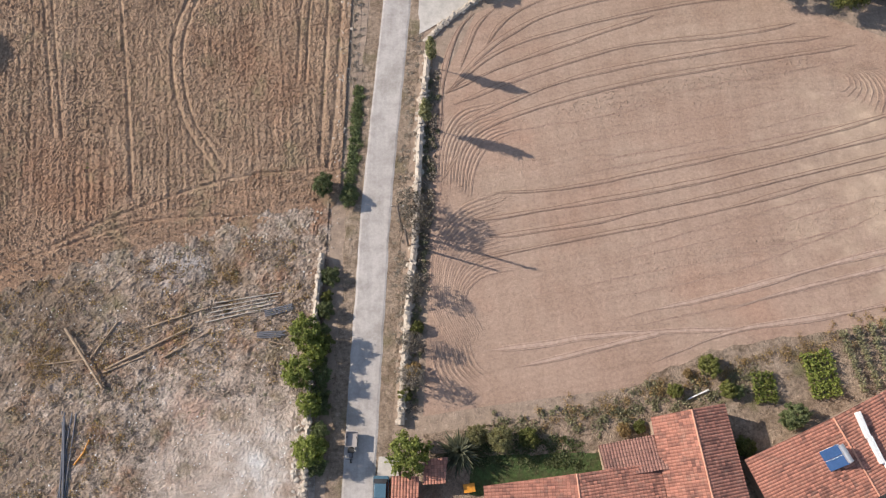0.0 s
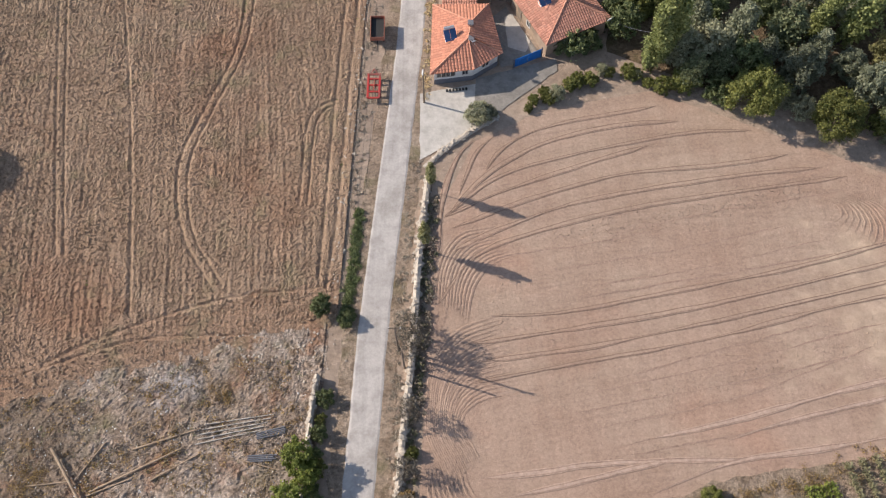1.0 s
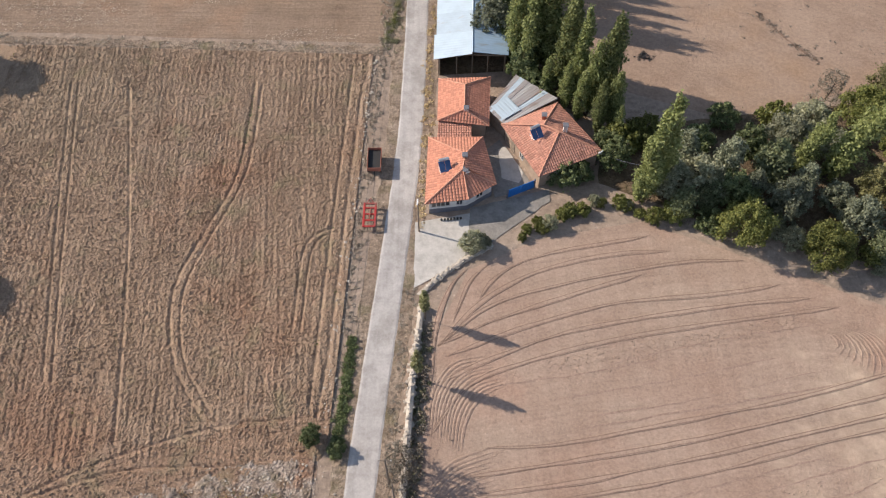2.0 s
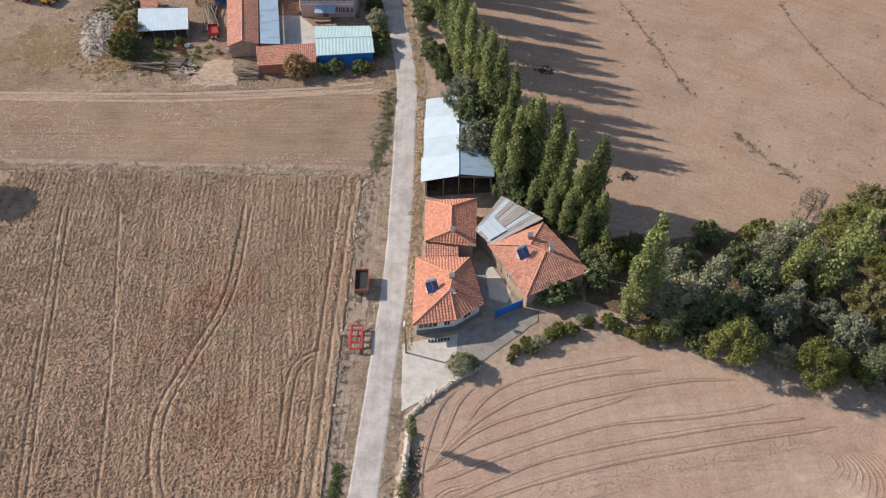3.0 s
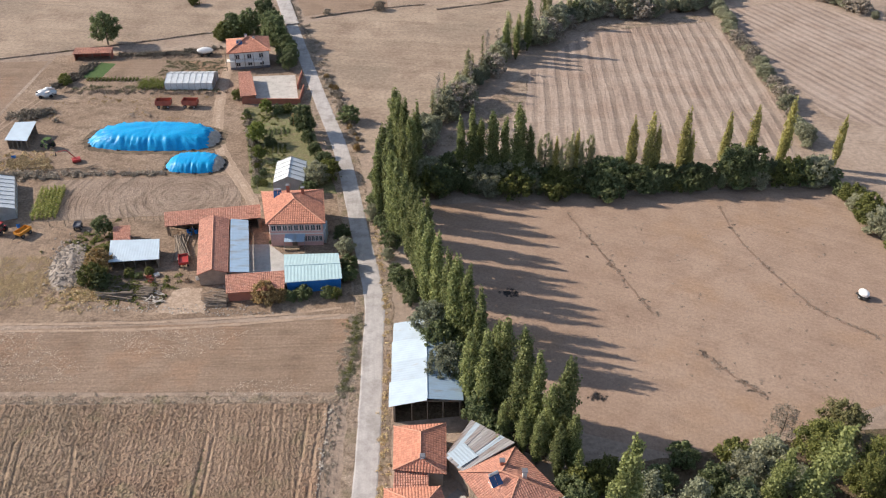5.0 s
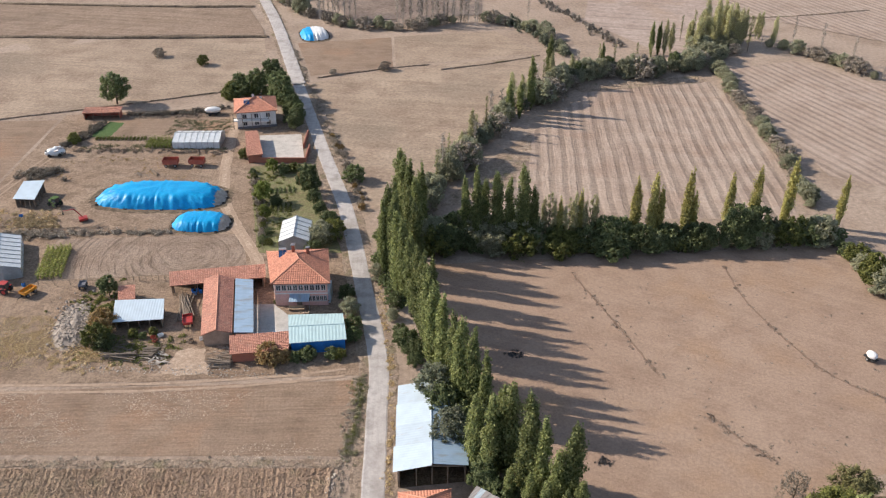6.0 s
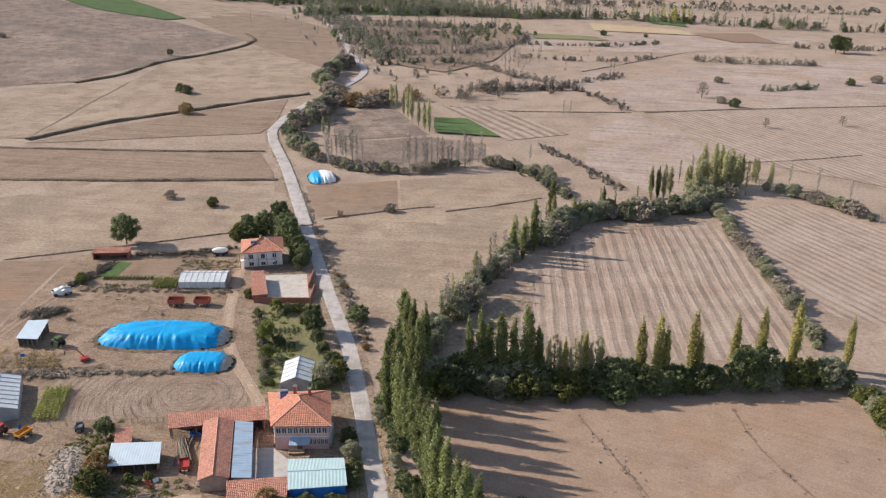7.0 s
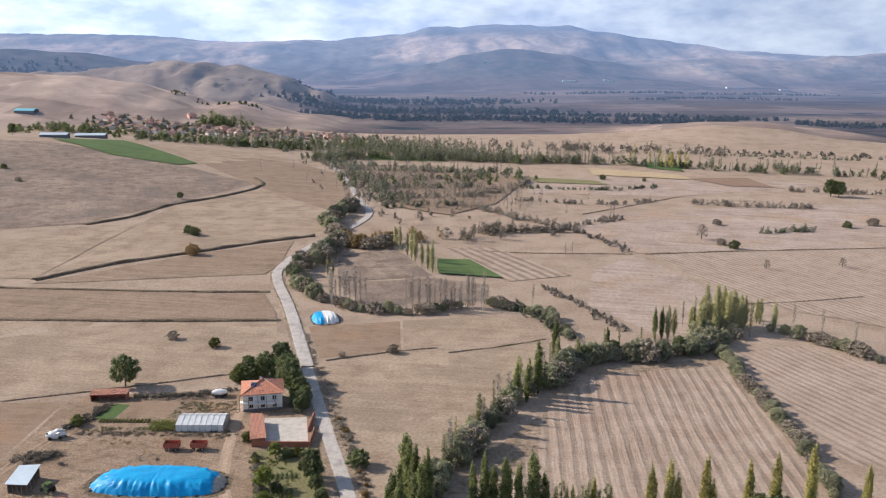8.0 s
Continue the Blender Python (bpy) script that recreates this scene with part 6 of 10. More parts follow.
def door_on(e, a, b, f, w=0.95, h=2.05, material=M_WOOD):
    p, d = Vector((*along(a, b, f), 0)), (Vector((*b, 0)) - Vector((*a, 0))).normalized()
    m = Matrix.Translation(p) @ Matrix(((d.x, d.y, 0, 0), (d.y, -d.x, 0, 0), (0, 0, 1, 0), (0, 0, 0, 1))).to_4x4()
    bm = cube(-w / 2, -0.05, 0.02, w / 2, 0.06, h, bevel=0.02)
    bm.transform(m)
    dr = part("door", bm, material, e)
    bm = cube(w * 0.3, 0.06, 0.95, w * 0.38, 0.11, 1.1)
    bm.transform(m)
    part("handle", bm, M_STEEL, dr)


def chimney(e, x, y, z0, z1, material=M_WALL_WHITE):
    bm = cube(x - 0.28, y - 0.28, z0, x + 0.28, y + 0.28, z1, bevel=0.03)
    c = part("chimney", bm, material, e)
    part("cap", cube(x - 0.38, y - 0.38, z1, x + 0.38, y + 0.38, z1 + 0.1, bevel=0.02), M_PLINTH, c)


def hip_house(label, ring, ridge, z_eave, z_ridge, wall, roof, over=0.5, category="house", plinth=0.0, group=""):
    """A house over a convex counter-clockwise ring of eave corners, with a hipped roof up to a short ridge."""
    cx, cy = sum(p[0] for p in ring) / len(ring), sum(p[1] for p in ring) / len(ring)
    e = empty("house", pose(cx, cy, 0), label, category, group)
    loc = [(x - cx, y - cy) for x, y in ring]
    rd = [Vector((x - cx, y - cy, z_ridge)) for x, y in ridge]
    inner = ring_in(loc, over)
    part("wall", solid(bmesh.new(), [(x, y, 0) for x, y in inner], [(x, y, z_eave + 0.05) for x, y in inner]), wall, e)
    if plinth:
        pl = ring_in(loc, over - 0.06)
        part("plinth", solid(bmesh.new(), [(x, y, 0) for x, y in pl], [(x, y, plinth) for x, y in pl]), M_PLINTH, e)
    near = [min((0, len(rd) - 1), key=lambda k: (rd[k].xy - Vector(p)).length) for p in loc]
    bm, caps = bmesh.new(), bmesh.new()
    for i in range(len(loc)):
        j = (i + 1) % len(loc)
        c = [Vector((*loc[i], z_eave)), Vector((*loc[j], z_eave)), rd[near[j]]]
        if near[i] != near[j]:
            c.append(rd[near[i]])
        tiled_slab(bm, [q + Vector((0, 0, 0.16)) for q in c], 0.14, roof)
        rod(caps, Vector((*loc[i], z_eave + 0.17)), rd[near[i]] + Vector((0, 0, 0.18)), 0.11, sides=6)
    rod(caps, rd[0] + Vector((0, 0, 0.18)), rd[-1] + Vector((0, 0, 0.18)), 0.12, sides=6)
    part("roof", bm, roof, e)
    part("ridge_cap", caps, M_RIDGE, e)
    return e, inner


def slab_building(name, label, corners, z0, z1, wall, roof, category="shed", gable=False, rise=0.8, sides=(0, 1, 2, 3), over=0.3, thick=0.12, posts=False, roof2=None):
    """A four-cornered building (counter-clockwise). A lean-to roof falls from edge 2 (z1) to edge 0 (z0); a gable has its ridge from edge 0's middle to edge 2's.
    sides: the walls that are closed; on open sides posts may stand."""
    cx, cy = sum(p[0] for p in corners) / 4, sum(p[1] for p in corners) / 4
    e = empty(name, pose(cx, cy, 0), label, category)
    c = [(x - cx, y - cy) for x, y in corners]
    inner = ring_in(c, over)
    top = lambda k: (z0 if k < 2 else z1)
    for k in sides:
        a, b = Vector(inner[k]), Vector(inner[(k + 1) % 4])
        d = (b - a).normalized()
        nrm = Vector((-d.y, d.x)) * 0.18
        za, zb = top(k) - 0.05, top((k + 1) % 4) - 0.05
        bm = bmesh.new()
        lo = [(*a, 0), (*b, 0), (*(b + nrm), 0), (*(a + nrm), 0)]
        hi = [(*a, za), (*b, zb), (*(b + nrm), zb), (*(a + nrm), za)]
        if gable and k in (0, 2):
            m = (a + b) / 2
            f0 = [bm.verts.new(p) for p in ((*a, 0), (*b, 0), (*b, zb), (*m, zb + rise - 0.1), (*a, za))]
            f1 = [bm.verts.new(p) for p in ((*(a + nrm), 0), (*(b + nrm), 0), (*(b + nrm), zb), (*(m + nrm), zb + rise - 0.1), (*(a + nrm), za))]
            bm.faces.new(f0), bm.faces.new(f1[::-1])
            for i in range(5):
                j = (i + 1) % 5
                bm.faces.new((f0[i], f1[i], f1[j], f0[j]))
            bmesh.ops.recalc_face_normals(bm, faces=bm.faces[:])
        else:
            solid(bm, lo, hi)
        part("wall", bm, wall, e)
    if posts:
        for k in range(4):
            if k in sides:
                continue
            for f in (0.02, 0.27, 0.5, 0.73, 0.98):
                x, y = along(inner[k], inner[(k + 1) % 4], f)
                z = top(k) + (top((k + 1) % 4) - top(k)) * f
                part("post", rod(bmesh.new(), (x, y, 0), (x, y, z - 0.05), 0.09, sides=6), M_WOOD, e)
    if gable:
        m0, m2 = along(c[0], c[1], 0.5), along(c[2], c[3], 0.5)
        zr = max(z0, z1) + rise
        bm = tiled_slab(bmesh.new(), [(*c[1], z0 + thick), (*c[2], z1 + thick), (*m2, zr + thick), (*m0, zr + thick)], thick, roof)
        part("roof", bm, roof, e)
        bm = tiled_slab(bmesh.new(), [(*c[3], z1 + thick), (*c[0], z0 + thick), (*m0, zr + thick), (*m2, zr + thick)], thick, roof2 or roof)
        part("roof", bm, roof2 or roof, e)
        part("ridge_cap", rod(bmesh.new(), (*m0, zr + thick), (*m2, zr + thick), 0.11, sides=6), M_RIDGE if roof in TILE_SIZE else roof2 or roof, e)
    else:
        part("roof", tiled_slab(bmesh.new(), [(*c[0], z0 + thick), (*c[1], z0 + thick), (*c[2], z1 + thick), (*c[3], z1 + thick)], thick, roof), roof, e)
    return e, inner


def solar_heater(x, y, z, turn, label="blue solar water heater with a steel tank on a tiled roof", size=0.8):
    e = empty("solar_water_heater", pose(x, y, z, 0, 0, turn) @ Matrix.Scale(size, 4), label, "solar heater", "solar heaters")
    for s in (-0.5, 0.5):
        bm = cube(-0.48 + s, -0.95, -0.04, 0.48 + s, 0.95, 0.05, bevel=0.015)
        bm.transform(pose(0, 0, 0.75, 38))
        part("collector", bm, M_SOLAR, e)
    bm = bmesh.new()
    for x0 in (-0.95, 0.95):
        rod(bm, (x0, -0.7, 0.02), (x0, -0.7, 0.2), 0.03, sides=5)
        rod(bm, (x0, 0.75, 0.0), (x0, 0.75, 1.5), 0.03, sides=5)
        rod(bm, (x0, -0.7, 0.1), (x0, 0.75, 0.1), 0.03, sides=5)
    part("stand", bm, M_STEEL, e)
    part("tank", rod(bmesh.new(), (-0.85, 0.8, 1.6), (0.85, 0.8, 1.6), 0.27, sides=14), M_TANKCOVER, e)
    return e


def satellite_dish(x, y, z, turn, r=0.45):
    e = empty("satellite_dish", pose(x, y, z, 0, 0, turn), "white satellite dish on a short mast", "satellite dish", "satellite dishes")
    part("mast", rod(bmesh.new(), (0, 0, 0), (0, 0, 0.7), 0.03, sides=6), M_STEEL, e)
    bm = bmesh.new()
    bmesh.ops.create_uvsphere(bm, u_segments=14, v_segments=8, radius=r * 1.6)
    bmesh.ops.bisect_plane(bm, geom=bm.verts[:] + bm.edges[:] + bm.faces[:], plane_co=(0, 0, -r * 1.25), plane_no=(0, 0, 1), clear_outer=True)
    bmesh.ops.solidify(bm, geom=bm.faces[:], thickness=0.02)
    bm.transform(pose(0, -0.2, 0.7 + r * 0.6, -60) @ Matrix.Translation((0, 0, r * 1.2)))
    part("dish", bm, M_WHITE, e)
    part("feed_arm", rod(bmesh.new(), (0, -0.1, 0.6), (0, -0.7, 0.75), 0.02, sides=5), M_STEEL, e)


# white house at the courtyard
e, w = hip_house("white plastered house with an orange tiled hip roof", [(-4.0, 65.5), (1.7, 66.5), (5.3, 69.2), (3.4, 77.2), (-4.1, 76.8)], [(0.8, 70.0), (1.1, 72.6)], 2.8, 4.7, M_WALL_WHITE, M_TILE_NEW, 0.55, plinth=0.9)
for f in (0.18, 0.42):
    window_on(e, w[0], w[1], f, 1.35, 1.3, 1.15)
window_on(e, w[0], w[1], 0.8, 1.35, 0.9, 1.1)
window_on(e, w[1], w[2], 0.5, 1.35, 1.2, 1.1)
window_on(e, w[2], w[3], 0.3, 1.3, 1.2, 1.1)
door_on(e, w[2], w[3], 0.62)
chimney(e, 0.55, 1.0, 3.6, 5.3, M_WALL_MUD)
chimney(e, 0.7, -1.1, 3.5, 4.9)
solar_heater(-1.55, 70.6, 3.95, 18)
satellite_dish(1.4, 69.4, 4.3, 20, 0.35)
# row of old houses behind it
slab_building("lean_to_shed", "low tiled lean-to between two houses", [(-2.9, 77.3), (1.8, 77.5), (1.8, 80.2), (-2.8, 80.4)], 2.3, 2.8, M_WALL_MUD, M_TILE_OLD)
e, w = hip_house("small adobe house with an orange tiled hip roof", [(-3.0, 79.8), (4.2, 79.0), (4.3, 88.3), (-3.2, 87.7)], [(0.7, 80.6), (0.7, 85.2)], 3.0, 4.5, M_WALL_MUD, M_TILE_NEW, 0.45)
window_on(e, w[3], w[0], 0.4, 1.1, 0.9, 1.0)
chimney(e, 0.4, -3.0, 3.4, 4.9)
e, w = hip_house("old house with a weathered tiled hip roof", [(10.9, 70.4), (19.7, 75.0), (13.8, 83.8), (5.8, 79.4)], [(11.5, 77.8), (13.6, 76.7)], 3.0, 4.9, M_WALL_MUD, M_TILE_OLD, 0.5)
window_on(e, w[0], w[1], 0.3, 1.1, 0.9, 1.0)
window_on(e, w[0], w[1], 0.6, 1.1, 0.9, 1.0)
window_on(e, w[3], w[0], 0.5, 1.1, 0.9, 1.0)
door_on(e, w[3], w[0], 0.25)
chimney(e, 1.9, 0.3, 4.1, 5.6)
chimney(e, -0.9, 2.4, 3.9, 5.2, M_WALL_BRICK)
solar_heater(10.6, 76.4, 4.35, 30)
satellite_dish(19.0, 74.4, 3.1, 40, 0.5)
slab_building("sheet_metal_shed", "shed roofed with rusty and pale metal sheets", [(4.0, 82.1), (6.4, 79.3), (13.8, 84.2), (7.9, 88.6)], 3.0, 3.3, M_WALL_MUD, M_SHEET_OLD)
e = empty("roof_sheeting", pose(0, 0, 0), "uneven strips of rusty and pale roof sheet on the shed", "roof sheet")
for k in range(9):
    q = [along((4.0, 82.1), (6.4, 79.3), k / 9), along((4.0, 82.1), (6.4, 79.3), (k + 0.96) / 9), along((7.9, 88.6), (13.8, 84.2), (k + 0.96) / 9), along((7.9, 88.6), (13.8, 84.2), k / 9)]
    z = 3.19 + 0.025 * (k % 3)
    part("sheet", slab_uv(bmesh.new(), [(*q[0], z), (*q[1], z), (*q[2], z + 0.3), (*q[3], z + 0.3)], 0.03), (M_SHEET_OLD, M_SHEET_WORN, M_SHEET_OLD, M_SHEET_GREY, M_SHEET_OLD)[k % 5], e)
e = empty("roof_sheet", pose(6.6, 81.9, 3.42, 0, 0, 38), "loose pale blue metal sheets on the shed roof", "roof sheet")
for k in range(3):
    part("sheet", slab_uv(bmesh.new(), [(-1.5 + k * 1.02, -1.2, 0.0 + 0.02 * k), (-0.5 + k * 1.02, -1.2, 0.02 * k), (-0.5 + k * 1.02, 1.7, 0.06 + 0.02 * k), (-1.5 + k * 1.02, 1.7, 0.06 + 0.02 * k)], 0.02), M_SHEET, e)
# open barn
# walls in dark bark colour, to paint in the gloom inside the barn
e, w = slab_building("open_barn", "open-fronted barn with a pale sheet-metal roof", [(-3.7, 91.2), (6.9, 92.4), (6.6, 109.6), (-4.0, 109.8)], 3.5, 3.5, M_BARK, M_SHEET_BLUE, "barn", True, 1.0, (1, 2, 3), 0.3, 0.08, True, M_SHEET)
for k, (y0, y1, dx) in enumerate(((-9.7, -4.6, 0.25), (-4.9, -0.2, 0.05), (-0.5, 4.6, 0.18), (4.3, 9.2, 0.0))):
    part("roof_sheet", slab_uv(bmesh.new(), [(-5.35 - dx, y1, 3.5 + 0.10 + 0.03 * (k % 2)), (-5.25 - dx, y0, 3.5 + 0.10 + 0.03 * (k % 2)), (0.1, y0 + 0.3, 4.66 + 0.03 * (k % 2)), (0.0, y1, 4.66 + 0.03 * (k % 2))], 0.03), (M_SHEET, M_SHEET_WORN, M_SHEET, M_SHEET_WORN)[k], e, "overlapping pale roof sheet")
for y in (-8.3, -2, 4, 9):
    part("beam", cube(-4.9, y, 3.25, 4.8, y + 0.18, 3.45), M_WOOD, e)
# dark litter colour paints the shade under the barn roof onto the floor
structure(sheet("barn_floor", [(-3.2, 91.4), (6.6, 92.6), (6.3, 109.2), (-3.6, 109.4)], M_LITTER, 0.06, 2), "trodden barn floor, interior shade in its dark colour", "floor")
# courtyard gate and walls
e = empty("blue_gate", pose(8.7, 70.0, 0, 0, 0, 27.5), "blue sheet-metal courtyard gate", "gate")
for s in (-1, 1):
    leaf = part("gate_leaf", cube(min(0.03 * s, 1.95 * s), -0.03, 0.1, max(0.03 * s, 1.95 * s), 0.03, 1.75, bevel=0.01), M_BLUE_PAINT, e)
    bm = bmesh.new()
    for k in range(6):
        box(bm, s * (0.2 + 0.3 * k) - 0.02, -0.06, 0.15, s * (0.2 + 0.3 * k) + 0.02, -0.03, 1.7)
    part("rib", bm, M_BLUE_PAINT, leaf)
    part("gate_post", cube(2.05 * s - 0.09, -0.1, 0, 2.05 * s + 0.09, 0.1, 1.95, bevel=0.02), M_PLINTH, e)
structure(sheet("courtyard", [(-4.8, 54.6), (-5.3, 64.6), (2.2, 66.4), (1.4, 58.8)], M_CONCRETE, 0.07, 1.0, 0.15), "pale concrete forecourt by the road", "courtyard")
structure(sheet("courtyard", [(1.4, 58.8), (2.0, 67.2), (12.6, 70.8), (12.6, 67.6), (5.0, 62.0)], M_DARKYARD, 0.075, 1.0, 0.15), "dark grey forecourt in front of the house", "courtyard")
structure(sheet("courtyard", [(3.6, 77), (5.2, 69.0), (10.7, 70.9), (5.8, 79.2)], M_DARKYARD, 0.08), "dark grey yard between the houses", "courtyard")
structure(sheet("courtyard", [(5.6, 77.4), (6.2, 72.4), (8.4, 71.6), (9.2, 73.4), (6.6, 78)], M_CONCRETE, 0.1, 0.6, 0.2), "cracked pale concrete beside the old house", "courtyard")

# farm across the road: two-storey house
e, w = hip_house("two-storey pink house with an orange tiled hip roof", [(-29.0, 136.9), (-17.8, 137.2), (-19.5, 149.8), (-31.8, 148.8)], [(-24.2, 142.4), (-24.9, 144.0)], 5.3, 7.6, M_WALL_PINK, M_TILE_NEW, 0.6)
for k in range(9):
    window_on(e, w[0], w[1], 0.075 + 0.106 * k, 3.55, 0.92, 1.25)
for k in range(5):
    window_on(e, w[0], w[1], 0.66 + 0.072 * k, 1.1, 0.66, 1.2)
door_on(e, w[0], w[1], 0.45, 1.0, 2.1)
for k in range(3):
    window_on(e, w[1], w[2], 0.2 + 0.3 * k, 3.55, 0.95, 1.2)
part("floor_band", solid(bmesh.new(), [(x, y, 2.75) for x, y in ring_in(w, -0.05)], [(x, y, 2.95) for x, y in ring_in(w, -0.05)]), M_WALL_WHITE, e)
a, b = w[0], w[1]
p, q = along(a, b, 0.28), along(a, b, 0.66)
part("awning", slab_uv(bmesh.new(), [(p[0], p[1] - 1.9, 2.25), (q[0], q[1] - 1.9, 2.25), (*q, 2.72), (*p, 2.72)], 0.06), M_SHEET_BLUE, e, "blue-grey sheet awning")
for x, y in (p, q):
    part("awning_post", rod(bmesh.new(), (x, y - 1.8, 0), (x, y - 1.8, 2.2), 0.04, sides=6), M_STEEL, e)
chimney(e, -1.4, 3.2, 6.2, 8.4, M_WALL_BRICK)
chimney(e, 1.6, 2.4, 6.6, 8.3, M_WALL_BRICK)
part("side_porch", cube(5.6, -4.6, 0, 6.4, -1.2, 3.0, bevel=0.03), M_SHEET, e, "pale metal side porch")
solar_heater(-27.9, 145.6, 6.25, 8)
e = empty("bench", pose(-24.4, 136.0, 0, 0, 0, 2), "yellow wooden bench by the house wall", "bench")
part("seat", cube(-1.5, -0.3, 0.42, 1.5, 0.3, 0.5, bevel=0.02), M_LOG, e)
part("backrest", cube(-1.5, 0.24, 0.5, 1.5, 0.3, 0.95, bevel=0.02), M_LOG, e)
for s in (-1.3, 1.3):
    part("leg", cube(s - 0.06, -0.25, 0, s + 0.06, 0.25, 0.42), M_WOOD, e)
structure(sheet("courtyard", [(-33, 125.5), (-24, 126), (-17.5, 131.5), (-17.8, 138), (-29, 138), (-33.5, 143)], M_CONCRETE, 0.07), "swept concrete farm courtyard", "courtyard")
slab_building("long_shed", "long open shed with an old tiled roof", [(-49.4, 140.6), (-31.4, 143.8), (-32.1, 147.8), (-50.5, 144.8)], 2.4, 3.0, M_WALL_MUD, M_TILE_OLD, sides=(1, 2), posts=True)
slab_building("byre", "adobe byre with an old tiled gable roof", [(-39.6, 124.6), (-34.2, 125.4), (-37.4, 143.1), (-43.2, 142.7)], 2.6, 2.6, M_WALL_MUD, M_TILE_OLD, "byre", True, 1.0)
e, w = slab_building("sheet_metal_shed", "lean-to shed roofed with pale blue corrugated sheets", [(-30.5, 125.8), (-33.7, 143.0), (-37.1, 142.9), (-33.9, 125.4)], 2.35, 2.7, M_WALL_MUD, M_SHEET_BLUE, sides=(1, 3), posts=True)
slab_building("low_shed", "low shed with a sagging tiled lean-to roof", [(-33.6, 120.0), (-23.6, 121.2), (-24.1, 125.9), (-34.5, 124.6)], 2.0, 2.6, M_WALL_BRICK, M_TILE_OLD)
slab_building("blue_shed", "blue-walled shed with a pale sheet-metal roof", [(-13.6, 123.5), (-15.0, 131.3), (-25.0, 130.9), (-23.6, 122.3)], 2.6, 2.6, M_BLUE_PAINT, M_SHEET_MINT, gable=True, rise=0.5)
slab_building("hen_house", "low hen house roofed with pale metal sheets", [(-56.9, 129.4), (-47.9, 130.4), (-49.2, 136.1), (-58.3, 135.6)], 2.0, 2.6, M_WOOD, M_SHEET, sides=(1, 2, 3), posts=True)
slab_building("tiled_hut", "small hut with an old tiled roof", [(-58.1, 136.2), (-54.9, 136.4), (-56.3, 141.3), (-59.4, 140.9)], 2.0, 2.3, M_WALL_MUD, M_TILE_OLD)
slab_building("field_shed", "open wooden shed with a pale sheet-metal roof", [(-95.2, 176.9), (-90.0, 176.5), (-90.9, 185.0), (-95.6, 184.5)], 2.3, 3.0, M_WOOD, M_SHEET, sides=(2, 3), posts=True)
# northern house with its walled yard
c, s = math.cos(radians(12)), math.sin(radians(12))
e, w = hip_house("white house with an orange tiled hip roof among trees", [(-48.4 + x * c - y * s, 228.2 + x * s + y * c) for x, y in ((-6.0, -5.0), (5.8, -5.0), (5.8, 6.0), (-6.0, 6.0))], [(-49.2, 228.2), (-48.2, 229.6)], 4.9, 7.0, M_WALL_WHITE, M_TILE_NEW, 0.6, plinth=0.7)
for k in range(3):
    window_on(e, w[0], w[1], 0.2 + 0.3 * k, 3.0, 1.2, 1.3)
    window_on(e, w[0], w[1], 0.2 + 0.3 * k, 0.95, 1.2, 1.1)
for k in range(2):
    window_on(e, w[1], w[2], 0.3 + 0.4 * k, 3.0, 1.1, 1.2)
part("balcony", cube(-5.2, -6.3, 2.45, 4.8, -4.4, 2.65, bevel=0.02), M_WALL_WHITE, e)
part("balcony_rail", cube(-5.2, -6.3, 3.35, 4.8, -6.22, 3.45, bevel=0.01), M_WOOD, e)
for x in (-5.1, -2.6, 0.0, 2.4, 4.7):
    part("balcony_post", cube(x - 0.07, -6.33, 0.0, x + 0.07, -6.19, 4.8, bevel=0.01), M_WOOD, e)
chimney(e, -0.8, 2.0, 5.4, 7.2)
chimney(e, 1.6, 0.6, 5.4, 7.0)
solar_heater(-50.4, 226.2, 5.75, 12)
slab_building("yard_shed", "yard shed with an old tiled roof", [(-45.9, 200.6), (-42.0, 201.6), (-46.0, 216.2), (-49.2, 215.4)], 2.2, 2.5, M_WALL_BRICK, M_TILE_OLD)
structure(sheet("courtyard", [(-44, 202), (-31.6, 202), (-34.8, 219.5), (-46, 218.5)], M_CONCRETE, 0.07), "pale concrete yard of the northern house", "courtyard")
e = empty("yard_wall", pose(-38, 210, 0), "red brick wall round a yard", "wall")
for x0, y0, x1, y1 in ((-6, -8.9, 6.9, -8.6), (6.6, -8.6, 6.9, 0), (5.0, 0, 5.3, 9.4)):
    part("wall_run", cube(x0, y0, 0, x1, y1, 1.5, bevel=0.03), M_WALL_BRICK, e)
slab_building("red_shed", "low red shed at the field edge", [(-98, 229), (-87.5, 230), (-87.8, 233.4), (-98.2, 232.6)], 2.0, 2.4, M_RUSTRED, M_TILE_OLD, sides=(1, 2, 3), posts=True)

# village street end: old roofs beside the road
e, w = slab_building("old_farmhouse", "long old farmhouse with weathered clay tiles", [(4.2, -10), (23.9, -7.0), (22.0, 4.2), (3.4, 1.4)], 2.8, 2.8, M_WALL_MUD, M_TILE_MOSSY, "house", True, 1.3)
slab_building("house_extension", "house extension with dark mossy tiles", [(15.9, 2.4), (22.6, 3.6), (21.4, 7.0), (15.2, 5.7)], 3.3, 2.6, M_WALL_MUD, M_TILE_DARK, "house")
slab_building("gabled_house", "gabled village house with red clay tiles", [(23.4, -8), (31.6, -6.4), (28.3, 10.2), (20.6, 8.6)], 3.0, 3.0, M_WALL_MUD, M_TILE_MOSSY, "house", True, 1.5)
